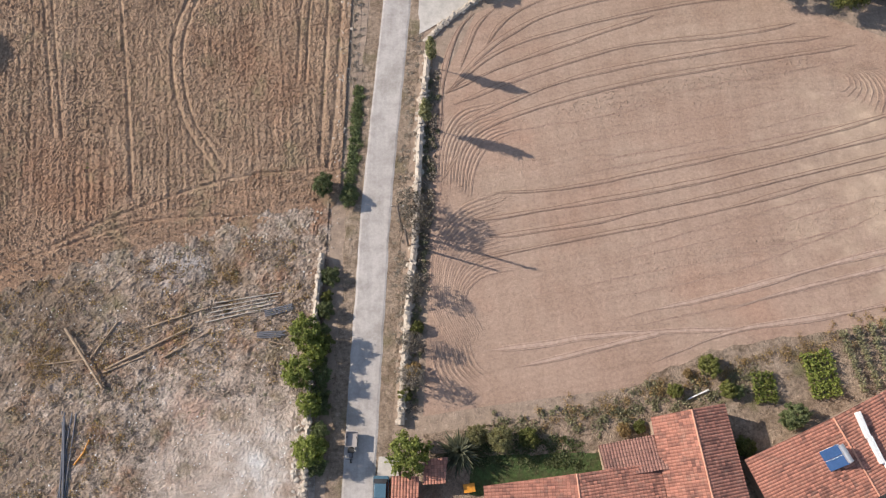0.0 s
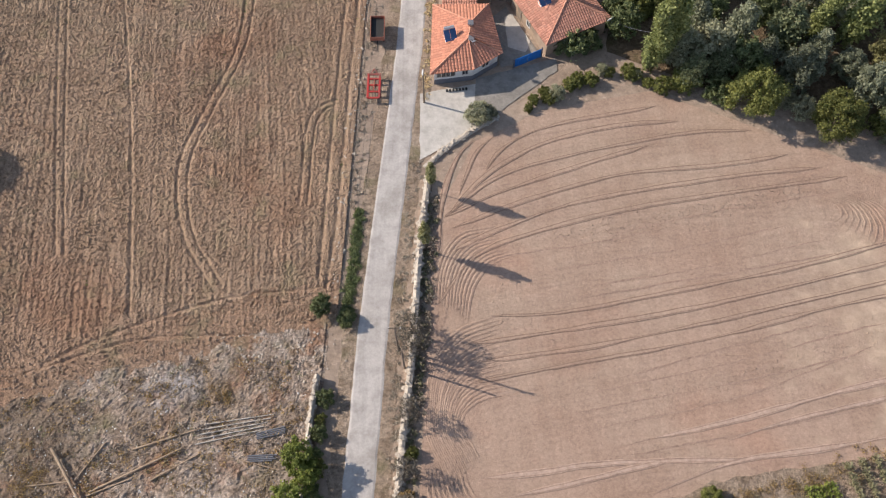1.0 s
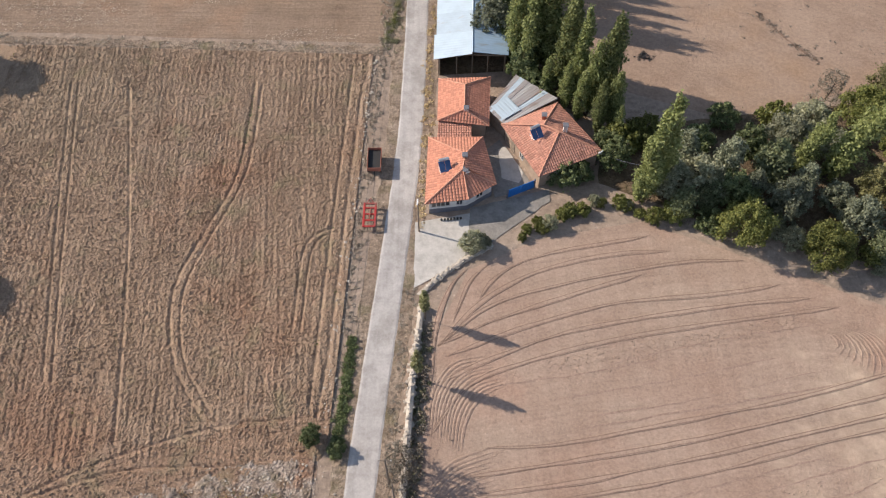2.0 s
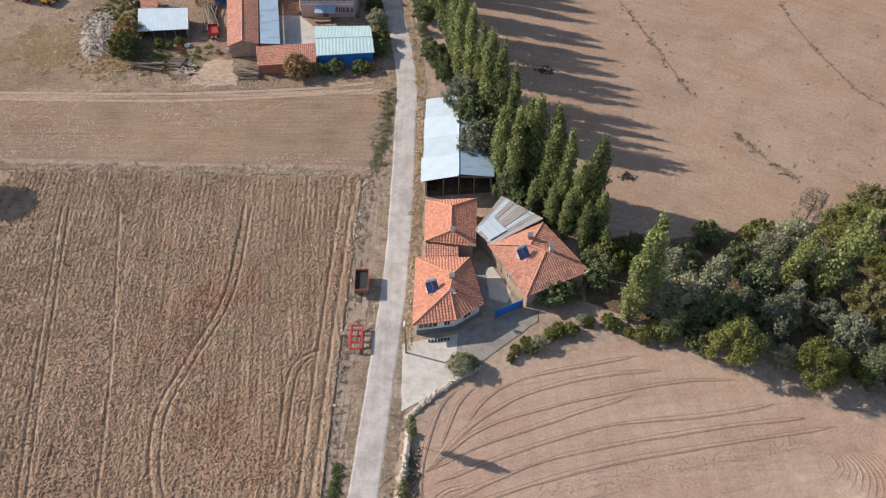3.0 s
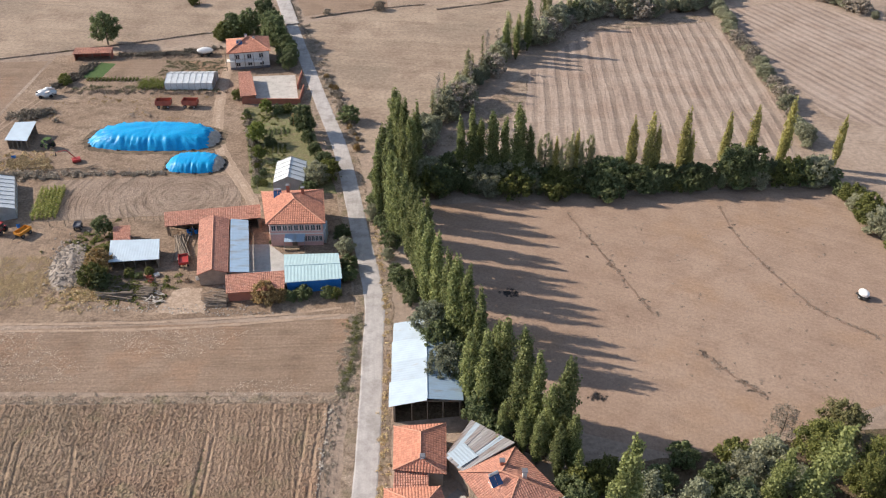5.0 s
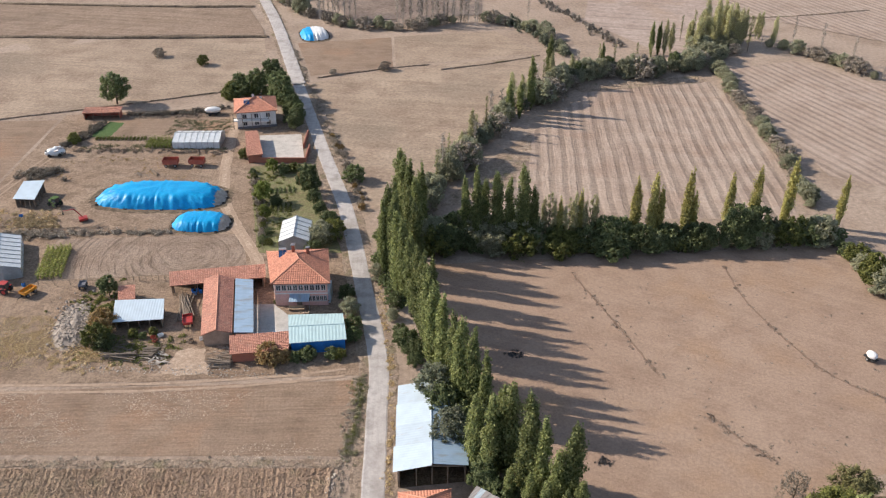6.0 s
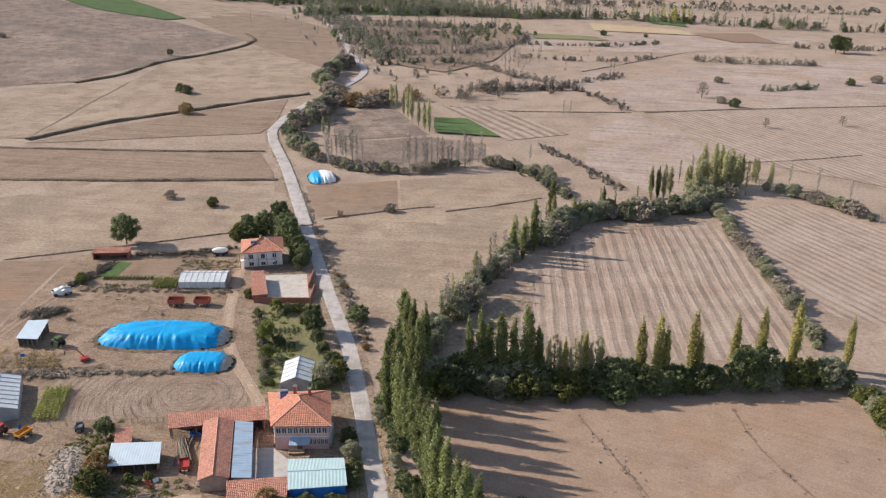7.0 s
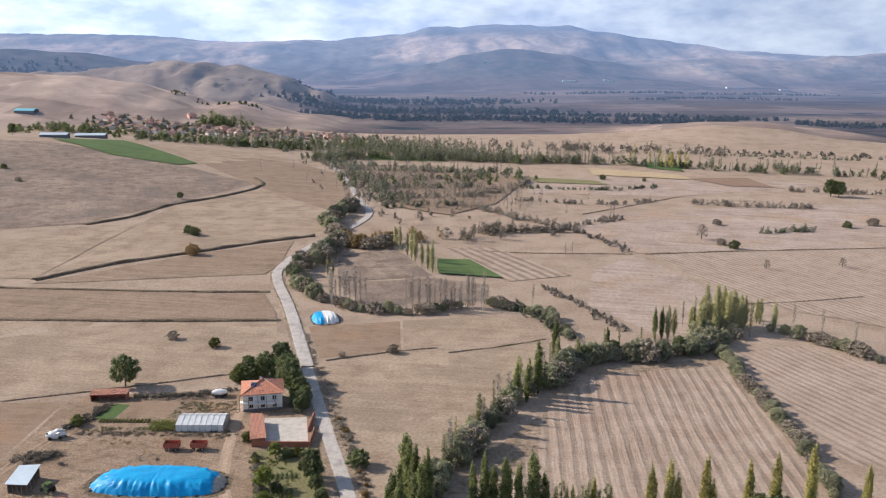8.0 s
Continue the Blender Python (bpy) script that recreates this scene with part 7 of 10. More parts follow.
slab_building("long_house", "long village house with patched clay tiles", [(33.6, -3.0), (51.5, 5.6), (47.6, 13.2), (30.0, 4.6)], 2.8, 2.8, M_WALL_MUD, M_TILE_MOSSY, "house", True, 1.5)
solar_heater(38.4, 4.9, 3.75, -62, "blue solar water heater on a village roof", 1.1)
e = empty("roof_parapet", pose(42.8, 5.6, 3.4, 0, 0, -68), "white-painted party wall rising over a roof", "parapet")
for x0, x1, lean in ((-4.2, -1.5, -7), (-1.6, 1.2, 0), (1.1, 3.6, 8)):
    bm = cube(x0, -0.26, -3.4, x1, 0.26, 1.2, bevel=0.06)
    bm.transform(pose(0, 0.012 * lean * abs(lean) ** 0.5, 0, 0, 0, lean * 0.6))
    part("wall_run", bm, M_WHITE, e)
slab_building("carport", "small carport with a red striped roof", [(-2.8, 1.4), (-0.5, 1.6), (-0.3, 4.2), (-2.6, 3.9)], 2.0, 2.2, M_WALL_MUD, M_TILE_MOSSY, sides=(2,), posts=True)
slab_building("red_hut", "little hut with a rusty red roof", [(-6.0, -4), (-3.2, -4), (-3.2, 2.2), (-6.0, 2.2)], 2.1, 2.1, M_WALL_BRICK, M_TILE_MOSSY)


# ---------------------------------------------------------------- loose stuff: weeds, stones
def stuff(ob, label, category):
    return tagged(ob, label, category, kind="stuff")


def tufts(name, spots, per, size, material, label, category, seed):
    """Many small clumps, one mesh. spots: (x, y, radius, height)."""
    lobes = [((x, y, height(x, y) + h * 0.35), (r, r, h * 0.65)) for x, y, r, h in spots]
    fine = 2 if len(spots) < 260 else 1
    v, f = leaf_cloud(lobes, per * fine * len(spots), size / fine ** 0.6, seed, 0.8, 0.4)
    return stuff(cloud_object(name, v, f, material), label, category)


ICO = bmesh.new()
bmesh.ops.create_icosphere(ICO, subdivisions=1, radius=1.0)
ICO_V, ICO_F = np.array([v.co[:] for v in ICO.verts]), np.array([[v.index for v in f.verts] for f in ICO.faces])
ICO.free()


def stones(name, spots, material, label, seed, parent=None):
    """Irregular stones joined into one mesh. spots: (x, y, z, size)."""
    g = np.random.default_rng(seed)
    vs, fs = [], []
    for k, (x, y, z, s) in enumerate(spots):
        q = ICO_V * (1 + 0.22 * g.normal(size=(len(ICO_V), 1))) * np.array([s, s * g.uniform(0.6, 1.0), s * g.uniform(0.45, 0.8)])
        a = g.random() * 6.28
        q = q @ np.array([[math.cos(a), -math.sin(a), 0], [math.sin(a), math.cos(a), 0], [0, 0, 1]])
        vs.append(q + np.array([x, y, z]))
        fs.append(ICO_F + k * len(ICO_V))
    return stuff(cloud_object(name, np.concatenate(vs), np.concatenate(fs), material, parent), label, "stones")


def clods(name, count, material, label, seed):
    """Lumps of turned earth lying in rough rows over the ploughed field, one mesh."""
    g = np.random.default_rng(seed)
    x = -68 + 0.72 * np.floor(g.random(count) * 75) + g.normal(size=count) * 0.2
    y = g.uniform(16, 95, count)
    keep = (y > FIELD_EDGE(x) + 0.8) & (x < -14)
    x, y = x[keep], y[keep]
    for line, width in RUTS:
        free = groove(x, y, line, width)[0] < 0.7
        x, y = x[free], y[free]
    n = len(x)
    size = 0.06 + 0.12 * g.random(n) ** 2.0
    shape = ICO_V[None] * (1 + 0.24 * g.normal(size=(n, 12, 1))) * np.stack([size, size * g.uniform(0.6, 1.1, n), size * g.uniform(0.5, 0.9, n)], 1)[:, None]
    a = g.random(n) * 6.28
    c, s = np.cos(a)[:, None], np.sin(a)[:, None]
    v = np.stack([shape[:, :, 0] * c - shape[:, :, 1] * s + x[:, None], shape[:, :, 0] * s + shape[:, :, 1] * c + y[:, None], shape[:, :, 2] + 0.27], 2)
    f = ICO_F[None] + 12 * np.arange(n)[:, None, None]
    return stuff(cloud_object(name, v.reshape(-1, 3), f.reshape(-1, 3), material), label, "clods")


clods("earth_clods", 42000, M_PLOUGH, "dry brown clods of turned earth on the ploughed field", 90)


def spread(n, inside, seed):
    """n spots by chance in a box (x0, y0, x1, y1)."""
    g = random.Random(seed)
    x0, y0, x1, y1 = inside
    return [(g.uniform(x0, x1), g.uniform(y0, y1)) for _ in range(n)]


def along_line(points, n, side, seed):
    g, line = random.Random(seed), smooth_line(points, 0.5)
    out = []
    for _ in range(n):
        p = g.choice(line)
        out.append((p.x + g.gauss(0, side), p.y + g.gauss(0, side)))
    return out


# ---------------------------------------------------------------- far country: woods, orchards, village
def far_trees(name, spots, material, per, size, label, seed, slim=False):
    g, lobes = random.Random(seed), []
    for x, y, h in spots:
        z = height(x, y)
        w = h * (0.085 if slim else 0.38) * g.uniform(0.8, 1.2)
        for k in range(3):
            lobes.append(((x + g.uniform(-0.5, 0.5) * w, y + g.uniform(-0.5, 0.5) * w, z + h * (0.25 + 0.24 * k)), (w * (1.0 - 0.22 * k), w * (1.0 - 0.22 * k), h * 0.24)))
    v, f = leaf_cloud(lobes, int(1.35 * per) * len(spots), size, seed, 0.9)
    return stuff(cloud_object(name, v, f, material), label, "trees")


def jitter(points, n, side, lo, hi, seed):
    g = random.Random(seed)
    return [(x, y, g.uniform(lo, hi)) for x, y in along_line(points, n, side, seed)]


BELT = [(-118, 800), (-79, 842), (-12, 846), (65, 828), (139, 815), (218, 785), (279, 755), (377, 722), (520, 690)]
WEST = BELT[:5]
# tree belt and village trees mostly wear the haze-greyed leaf colours
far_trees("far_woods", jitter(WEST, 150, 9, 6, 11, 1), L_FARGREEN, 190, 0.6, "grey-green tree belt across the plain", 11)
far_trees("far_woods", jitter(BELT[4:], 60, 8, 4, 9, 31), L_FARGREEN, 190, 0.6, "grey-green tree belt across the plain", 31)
far_trees("far_woods", jitter(WEST, 60, 8, 6, 10, 2), L_DARK, 170, 0.6, "dark trees of the belt across the plain", 12)
far_trees("far_woods", jitter(BELT[4:], 44, 10, 5, 9, 32), L_DARK, 170, 0.6, "dark trees of the belt across the plain", 32)
far_trees("far_poplars", jitter(WEST, 190, 9, 11, 19, 3), L_FARPALE, 90, 0.5, "slim pale poplars of the tree belt", 13, True)
far_trees("far_poplars", jitter(BELT[4:], 120, 9, 8, 15, 33), L_FARPALE, 80, 0.5, "slim pale poplars of the tree belt", 33, True)
far_trees("far_poplars", jitter(WEST, 120, 10, 11, 17, 34), L_FARGREY, 46, 0.4, "leafless slim poplars of the tree belt", 34, True)
far_trees("far_poplars", jitter([(170, 800), (200, 790), (225, 770)], 16, 6, 14, 20, 4), L_GOLD, 90, 0.8, "golden poplars of the tree belt", 14, True)
FRONT = [(-330, 925), (-229, 915), (-150, 915), (-95, 940), (-40, 900), (40, 880)]
far_trees("far_woods", jitter(FRONT, 130, 16, 6, 11, 5), L_DARK, 190, 0.9, "dark green trees in front of the village", 15)
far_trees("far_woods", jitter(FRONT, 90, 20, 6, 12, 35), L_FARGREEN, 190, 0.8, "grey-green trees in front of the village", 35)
far_trees("far_poplars", jitter(FRONT[1:], 170, 18, 11, 20, 6), L_FARPALE, 110, 0.7, "tall grey-green poplars before the village", 16, True)
far_trees("far_woods", jitter([(-520, 1010), (-440, 1020), (-380, 1010)], 46, 15, 7, 13, 36), L_DARK, 170, 0.9, "dark trees at the edge of the village", 36)
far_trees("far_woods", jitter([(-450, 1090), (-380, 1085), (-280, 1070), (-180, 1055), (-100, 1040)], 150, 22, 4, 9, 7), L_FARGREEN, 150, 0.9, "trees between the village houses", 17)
far_trees("far_woods", jitter([(-300, 1120), (-285, 1105), (-270, 1110)], 26, 9, 12, 19, 37), L_DARK, 170, 1.0, "clump of tall dark trees in the village", 37)
far_trees("far_poplars", jitter([(-60, 1010), (60, 960), (180, 920), (300, 880)], 90, 14, 7, 13, 8), L_FARGREY, 70, 0.9, "pale trees beyond the belt", 18)
far_trees("far_woods", jitter([(-420, 1290), (-340, 1262), (-250, 1246)], 30, 7, 3, 6, 38), L_DARK, 80, 0.9, "scattered bushes on the slope above the village", 38)
far_trees("far_woods", jitter([(-110, 795), (-75, 700), (-45, 620), (-20, 560), (5, 510)], 70, 16, 3, 6, 9), L_FARGREY, 90, 0.5, "leafless grey orchard trees", 19)
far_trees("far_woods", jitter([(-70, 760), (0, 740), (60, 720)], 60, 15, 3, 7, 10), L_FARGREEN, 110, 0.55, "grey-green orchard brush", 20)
far_trees("far_poplars", jitter([(-60, 720), (-20, 640), (20, 600), (45, 560)], 300, 26, 8, 14, 11), L_FARGREY, 60, 0.34, "bare slim poplars in the orchards", 21, True)
far_trees("far_woods", jitter([(-55, 690), (-30, 650), (10, 680), (60, 700)], 40, 18, 4, 8, 12), L_DARK, 110, 0.8, "dark bushes in the orchards", 22)
for k, (line, n, lo, hi) in enumerate((([(-68, 560), (-30, 556), (8, 566)], 26, 3, 5), ([(-62, 600), (-20, 596), (30, 606)], 34, 3, 5), ([(-72, 645), (-24, 640), (34, 650)], 36, 3, 6), ([(-82, 692), (-30, 690), (40, 698)], 40, 3, 6), ([(-92, 742), (-30, 738), (60, 738)], 50, 3, 7))):
    far_trees("far_woods", jitter(line, n, 2.5, lo, hi, 300 + k), (L_FARGREEN, L_FARGREY)[k % 2], 130, 0.5, "grey-green row of trees in the orchards", 320 + k)
    far_trees("far_poplars", jitter(line, n, 2.0, hi + 4, hi + 10, 310 + k), L_FARGREY, 70, 0.36, "bare pale poplars in a row", 330 + k, True)
far_trees("far_woods", jitter([(-98, 790), (-84, 740), (-66, 680), (-48, 620), (-32, 560)], 60, 5, 5, 10, 340), L_FARGREEN, 150, 0.6, "grey-green trees beside the country road", 340)
far_trees("far_woods", jitter([(-46, 440), (-30, 446), (-8, 452)], 26, 5, 4, 8, 341), L_RUSSET, 170, 0.4, "russet brushwood in the hollow", 341)
far_trees("far_woods", jitter([(10, 452), (24, 462), (34, 476)], 18, 5, 5, 9, 342), L_TWIG, 200, 0.4, "dark leafless thicket on the plain", 342)
# far woods; a blue emission growing with distance imitates haze over them
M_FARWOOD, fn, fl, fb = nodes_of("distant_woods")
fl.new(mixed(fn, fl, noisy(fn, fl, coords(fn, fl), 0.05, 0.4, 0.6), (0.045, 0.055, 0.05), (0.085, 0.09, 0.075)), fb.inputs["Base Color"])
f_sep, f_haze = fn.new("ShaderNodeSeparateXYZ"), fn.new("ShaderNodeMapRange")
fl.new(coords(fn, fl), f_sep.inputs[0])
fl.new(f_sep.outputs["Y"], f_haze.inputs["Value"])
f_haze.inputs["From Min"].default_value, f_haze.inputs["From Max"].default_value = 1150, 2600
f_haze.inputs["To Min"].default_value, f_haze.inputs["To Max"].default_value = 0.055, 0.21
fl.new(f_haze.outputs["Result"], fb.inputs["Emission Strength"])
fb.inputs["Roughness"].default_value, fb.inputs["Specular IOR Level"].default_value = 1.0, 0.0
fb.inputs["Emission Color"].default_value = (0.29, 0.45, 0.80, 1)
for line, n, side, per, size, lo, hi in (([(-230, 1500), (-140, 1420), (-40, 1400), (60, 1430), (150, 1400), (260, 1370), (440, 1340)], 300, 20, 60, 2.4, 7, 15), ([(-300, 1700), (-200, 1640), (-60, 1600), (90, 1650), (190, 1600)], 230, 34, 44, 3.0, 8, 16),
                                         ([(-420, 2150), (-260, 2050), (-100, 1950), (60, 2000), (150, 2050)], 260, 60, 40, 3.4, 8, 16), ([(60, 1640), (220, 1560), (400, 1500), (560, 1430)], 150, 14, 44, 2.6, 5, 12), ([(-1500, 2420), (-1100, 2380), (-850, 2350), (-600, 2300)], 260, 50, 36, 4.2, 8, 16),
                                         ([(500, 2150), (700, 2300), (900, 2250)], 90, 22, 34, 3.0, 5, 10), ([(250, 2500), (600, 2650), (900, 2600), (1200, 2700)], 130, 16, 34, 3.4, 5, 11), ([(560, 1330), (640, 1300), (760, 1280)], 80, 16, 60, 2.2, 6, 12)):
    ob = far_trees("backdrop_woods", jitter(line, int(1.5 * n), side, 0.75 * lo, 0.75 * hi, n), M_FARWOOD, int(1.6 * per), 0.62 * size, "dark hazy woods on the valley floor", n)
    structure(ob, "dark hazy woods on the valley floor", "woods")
for x, y, w in ((1150, 3700, 150), (420, 2900, 90), (560, 2950, 60), (980, 2900, 120), (160, 3100, 70), (1130, 2860, 60)):
    ob = mesh_object("backdrop_hall", cube(x - w / 4, y - 8, height(x, y) - 4, x + w / 4, y + 8, height(x, y) + 5), M_SHEET)
    structure(ob, "long pale hall far across the valley", "building")
far_trees("far_woods", jitter([(120, 985), (220, 950), (330, 915), (440, 880), (520, 860)], 60, 9, 3, 6, 16), L_FARGREY, 60, 1.3, "grey thorn bushes at the hill foot", 26)
for line, n, mats, lo, hi, words in (([(21, 477), (46, 478), (72, 479)], 30, L_FARGREY, 4, 8, "dense grey hedge on the plain"), ([(73, 490), (87, 458), (98, 424)], 16, L_FARGREY, 2.5, 5, "low hedge along a field track"), ([(0, 576), (30, 546), (49, 516), (69, 499)], 34, L_FARGREY, 3, 7, "bare hedge of the orchards"),
                                     ([(173, 580), (206, 568), (249, 561)], 22, L_FARGREY, 4.5, 7, "row of leafless trees on the plain"), ([(183, 479), (199, 482), (217, 486)], 12, L_FARGREEN, 3, 6, "clump of bushes on the plain"), ([(28, 328), (36, 316), (42, 299), (47, 288)], 22, L_FARGREEN, 2, 4.5, "thorny field edge"),
                                     ([(44, 361), (51, 343), (59, 323), (67, 297)], 14, L_FARGREY, 1.5, 3, "weedy ditch line")):
    far_trees("far_hedge", jitter(line, n * 3, 1.5, lo * 0.55, hi * 0.8, n), mats, 60, 0.4, words, 30 + n)
for kind, x, y, h in [("bare_tree", 144, 460, 9), ("grey_bush", 150, 446, 4), ("dark_bush", 154, 436, 5), ("bare_tree", 154, 391, 5), ("bare_tree", 192, 396, 5), ("dark_tree", 284, 615, 13), ("dark_tree", 289, 613, 12), ("dark_bush", 133, 699, 4.5), ("dark_bush", 165, 689, 3), ("grey_bush", 166, 503, 4), ("dark_bush", 241, 496, 4.5), ("poplar_bare", 107, 528, 9), ("poplar_bare", 109, 528, 8.5), ("grey_bush", 260, 504, 5), ("dark_tree", -437, 868, 12), ("dark_bush", -330, 640, 4), ("grey_bush", -300, 600, 3.5),
                      ("poplar_bare", 130, 300, 10), ("poplar_bare", 136, 290, 11), ("poplar_bare", 142, 278, 10), ("poplar_bare", 38, 330, 9), ("poplar_bare", 62, 410, 9), ("poplar_bare", 66, 414, 8)]:
    plant(kind, x, y, h)


far_trees("far_hedge", jitter([(45.5, 358), (56.8, 330), (69, 298)], 70, 0.7, 0.7, 1.7, 240), L_FARGREY, 50, 0.3, "low brown hedge along a field edge", 240)
for k, (line, n, lo, hi, words) in enumerate((([(55, 590), (110, 575), (150, 590)], 60, 1.5, 4, "bare hedge across the plain"), ([(60, 650), (120, 640), (170, 655)], 60, 1.5, 4, "ragged grey hedge across the plain"), ([(260, 640), (330, 625), (420, 640)], 70, 2, 5, "grey thorn hedge on the plain"),
                                               ([(230, 905), (320, 885), (420, 850)], 90, 2, 6, "brushy hedge at the hill foot"), ([(60, 470), (90, 505), (110, 520)], 50, 1.5, 4, "low brush along a track"), ([(300, 480), (360, 500), (430, 520)], 50, 1.5, 4, "low hedge on the far plain"), ([(20, 610), (55, 640), (70, 690)], 90, 2, 6, "brushwood edge of the orchards"))):
    far_trees("far_hedge", jitter(line, n, 2.2, lo, hi, 200 + k), (L_FARGREY, L_FARGREEN)[k % 2], 60, 0.45, words, 220 + k)


def village_house(m, w, d, h, wall, roof, label):
    e = empty("village_house", m, label, "house", "houses of the far village")
    part("wall", cube(-w / 2, -d / 2, -1.5, w / 2, d / 2, h), wall, e)
    bm = bmesh.new()
    o = 0.5
    for s in (-1, 1):
        c = [(s * (-w / 2 - o), s * (-d / 2 - o), h), (s * (w / 2 + o), s * (-d / 2 - o), h), (s * (w / 2 - d * 0.3), 0, h + d * 0.24), (s * (-w / 2 + d * 0.3), 0, h + d * 0.24)]
        slab_uv(bm, c, 0.15)
        slab_uv(bm, [(s * (w / 2 + o), -s * (d / 2 + o), h), (s * (w / 2 + o), s * (d / 2 + o), h), (s * (w / 2 - d * 0.3), 0, h + d * 0.24)], 0.15)
    part("roof", bm, roof, e)
    for x in (-0.25, 0.2):
        part("window", cube(w * x - 0.6, -d / 2 - 0.06, 1.0, w * x + 0.6, -d / 2 + 0.02, 2.3), M_GLASS, e)
    return e


VILLAGE = [village_house(pose(-300, 1120, height(-300, 1120), 0, 0, 20), 11, 9, 4.5, M_WALL_WHITE, M_FARROOF, "white village house with a red tiled roof"),
           village_house(pose(-262, 1092, height(-262, 1092), 0, 0, -10), 13, 8, 3.4, M_WALL_MUD, M_FARROOF, "adobe village house with a red tiled roof"),
           village_house(pose(-340, 1160, height(-340, 1160), 0, 0, 35), 10, 10, 6.0, M_WALL_PINK, M_FARROOF, "two-storey village house with an orange roof")]
g = random.Random(7)
for k in range(185):
    f, s = g.random() ** 1.2, g.random()
    x = -440 + 335 * f + g.uniform(-12, 12)
    y = (1122 - 20 * f) * s + (1050 - 5 * f) * (1 - s)
    copy_thing(VILLAGE[g.choice((0, 0, 1, 1, 2))], pose(x, y, height(x, y) + 0.6, 0, 0, g.uniform(-60, 60)) @ Matrix.Scale(g.uniform(0.55, 0.9), 4))
e = empty("farm_hall", pose(-537, 1106, height(-537, 1106), 0, 0, -8) @ Matrix.Scale(0.72, 4), "long hall with a turquoise sheet roof above the village", "farm hall", "farm halls on the hill")
part("wall", cube(-19, -8, -3, 19, 8, 4.5), M_PLINTH, e)
bm = slab_uv(bmesh.new(), [(-19.6, -8.8, 4.5), (19.6, -8.8, 4.5), (19.6, 0, 8.2), (-19.6, 0, 8.2)], 0.2)
part("roof", slab_uv(bm, [(19.6, 8.8, 4.5), (-19.6, 8.8, 4.5), (-19.6, 0, 8.2), (19.6, 0, 8.2)], 0.2), M_SHEET_TURQUOISE, e)
for x, y, w in ((-384, 846, 26), (-362, 880, 30)):
    e = empty("farm_hall", pose(x, y, height(x, y), 0, 0, 6), "long white-roofed farm hall above the green field", "farm hall", "farm halls on the hill")
    part("wall", cube(-w / 2, -5, -1, w / 2, 5, 3), M_PLINTH, e)
    bm = slab_uv(bmesh.new(), [(-w / 2 - 0.4, -5.6, 3), (w / 2 + 0.4, -5.6, 3), (w / 2 + 0.4, 0, 4.8), (-w / 2 - 0.4, 0, 4.8)], 0.15)
    part("roof", slab_uv(bm, [(w / 2 + 0.4, 5.6, 3), (-w / 2 - 0.4, 5.6, 3), (-w / 2 - 0.4, 0, 4.8), (w / 2 + 0.4, 0, 4.8)], 0.15), M_SHEET, e)


# ---------------------------------------------------------------- farm things
def wheel(e, x, y, r, w=0.25, rim=M_STEEL):
    t = part("wheel", rod(bmesh.new(), (x - w / 2, y, r), (x + w / 2, y, r), r, sides=16), M_DARK, e)
    part("rim", rod(bmesh.new(), (x - w / 2 - 0.02, y, r), (x + w / 2 + 0.02, y, r), r * 0.55, sides=10), rim, t)


def trailer(x, y, turn, paint, label, ln=4.0, wd=2.0, side=0.6, load=None):
    e = empty("farm_trailer", pose(x, y, 0.08, 0, 0, turn), label, "trailer")
    part("bed", cube(-wd / 2, -ln / 2, 0.85, wd / 2, ln / 2, 0.97, bevel=0.02), paint, e)
    for x0, y0, x1, y1 in ((-wd / 2, -ln / 2, -wd / 2 + 0.07, ln / 2), (wd / 2 - 0.07, -ln / 2, wd / 2, ln / 2), (-wd / 2 + 0.07, -ln / 2, wd / 2 - 0.07, -ln / 2 + 0.07), (-wd / 2 + 0.07, ln / 2 - 0.07, wd / 2 - 0.07, ln / 2)):
        part("side_board", cube(x0, y0, 0.97, x1, y1, 0.97 + side, bevel=0.015), paint, e)
    part("chassis", cube(-0.35, -ln / 2 + 0.2, 0.6, 0.35, ln / 2 - 0.2, 0.85), M_DARK, e)
    part("drawbar", rod(bmesh.new(), (0, -ln / 2 + 0.3, 0.65), (0, -ln / 2 - 1.3, 0.5), 0.06, sides=6), M_DARK, e)
    for s in (-1, 1):
        wheel(e, s * (wd / 2 - 0.15), -ln * 0.3, 0.42)
        wheel(e, s * (wd / 2 - 0.15), ln * 0.3, 0.42)
    if load:
        bm = cube(-wd / 2 + 0.1, -ln / 2 + 0.1, 0.98, wd / 2 - 0.1, ln / 2 - 0.1, 1.15)
        part("floor_load", bm, load, e)
    return e


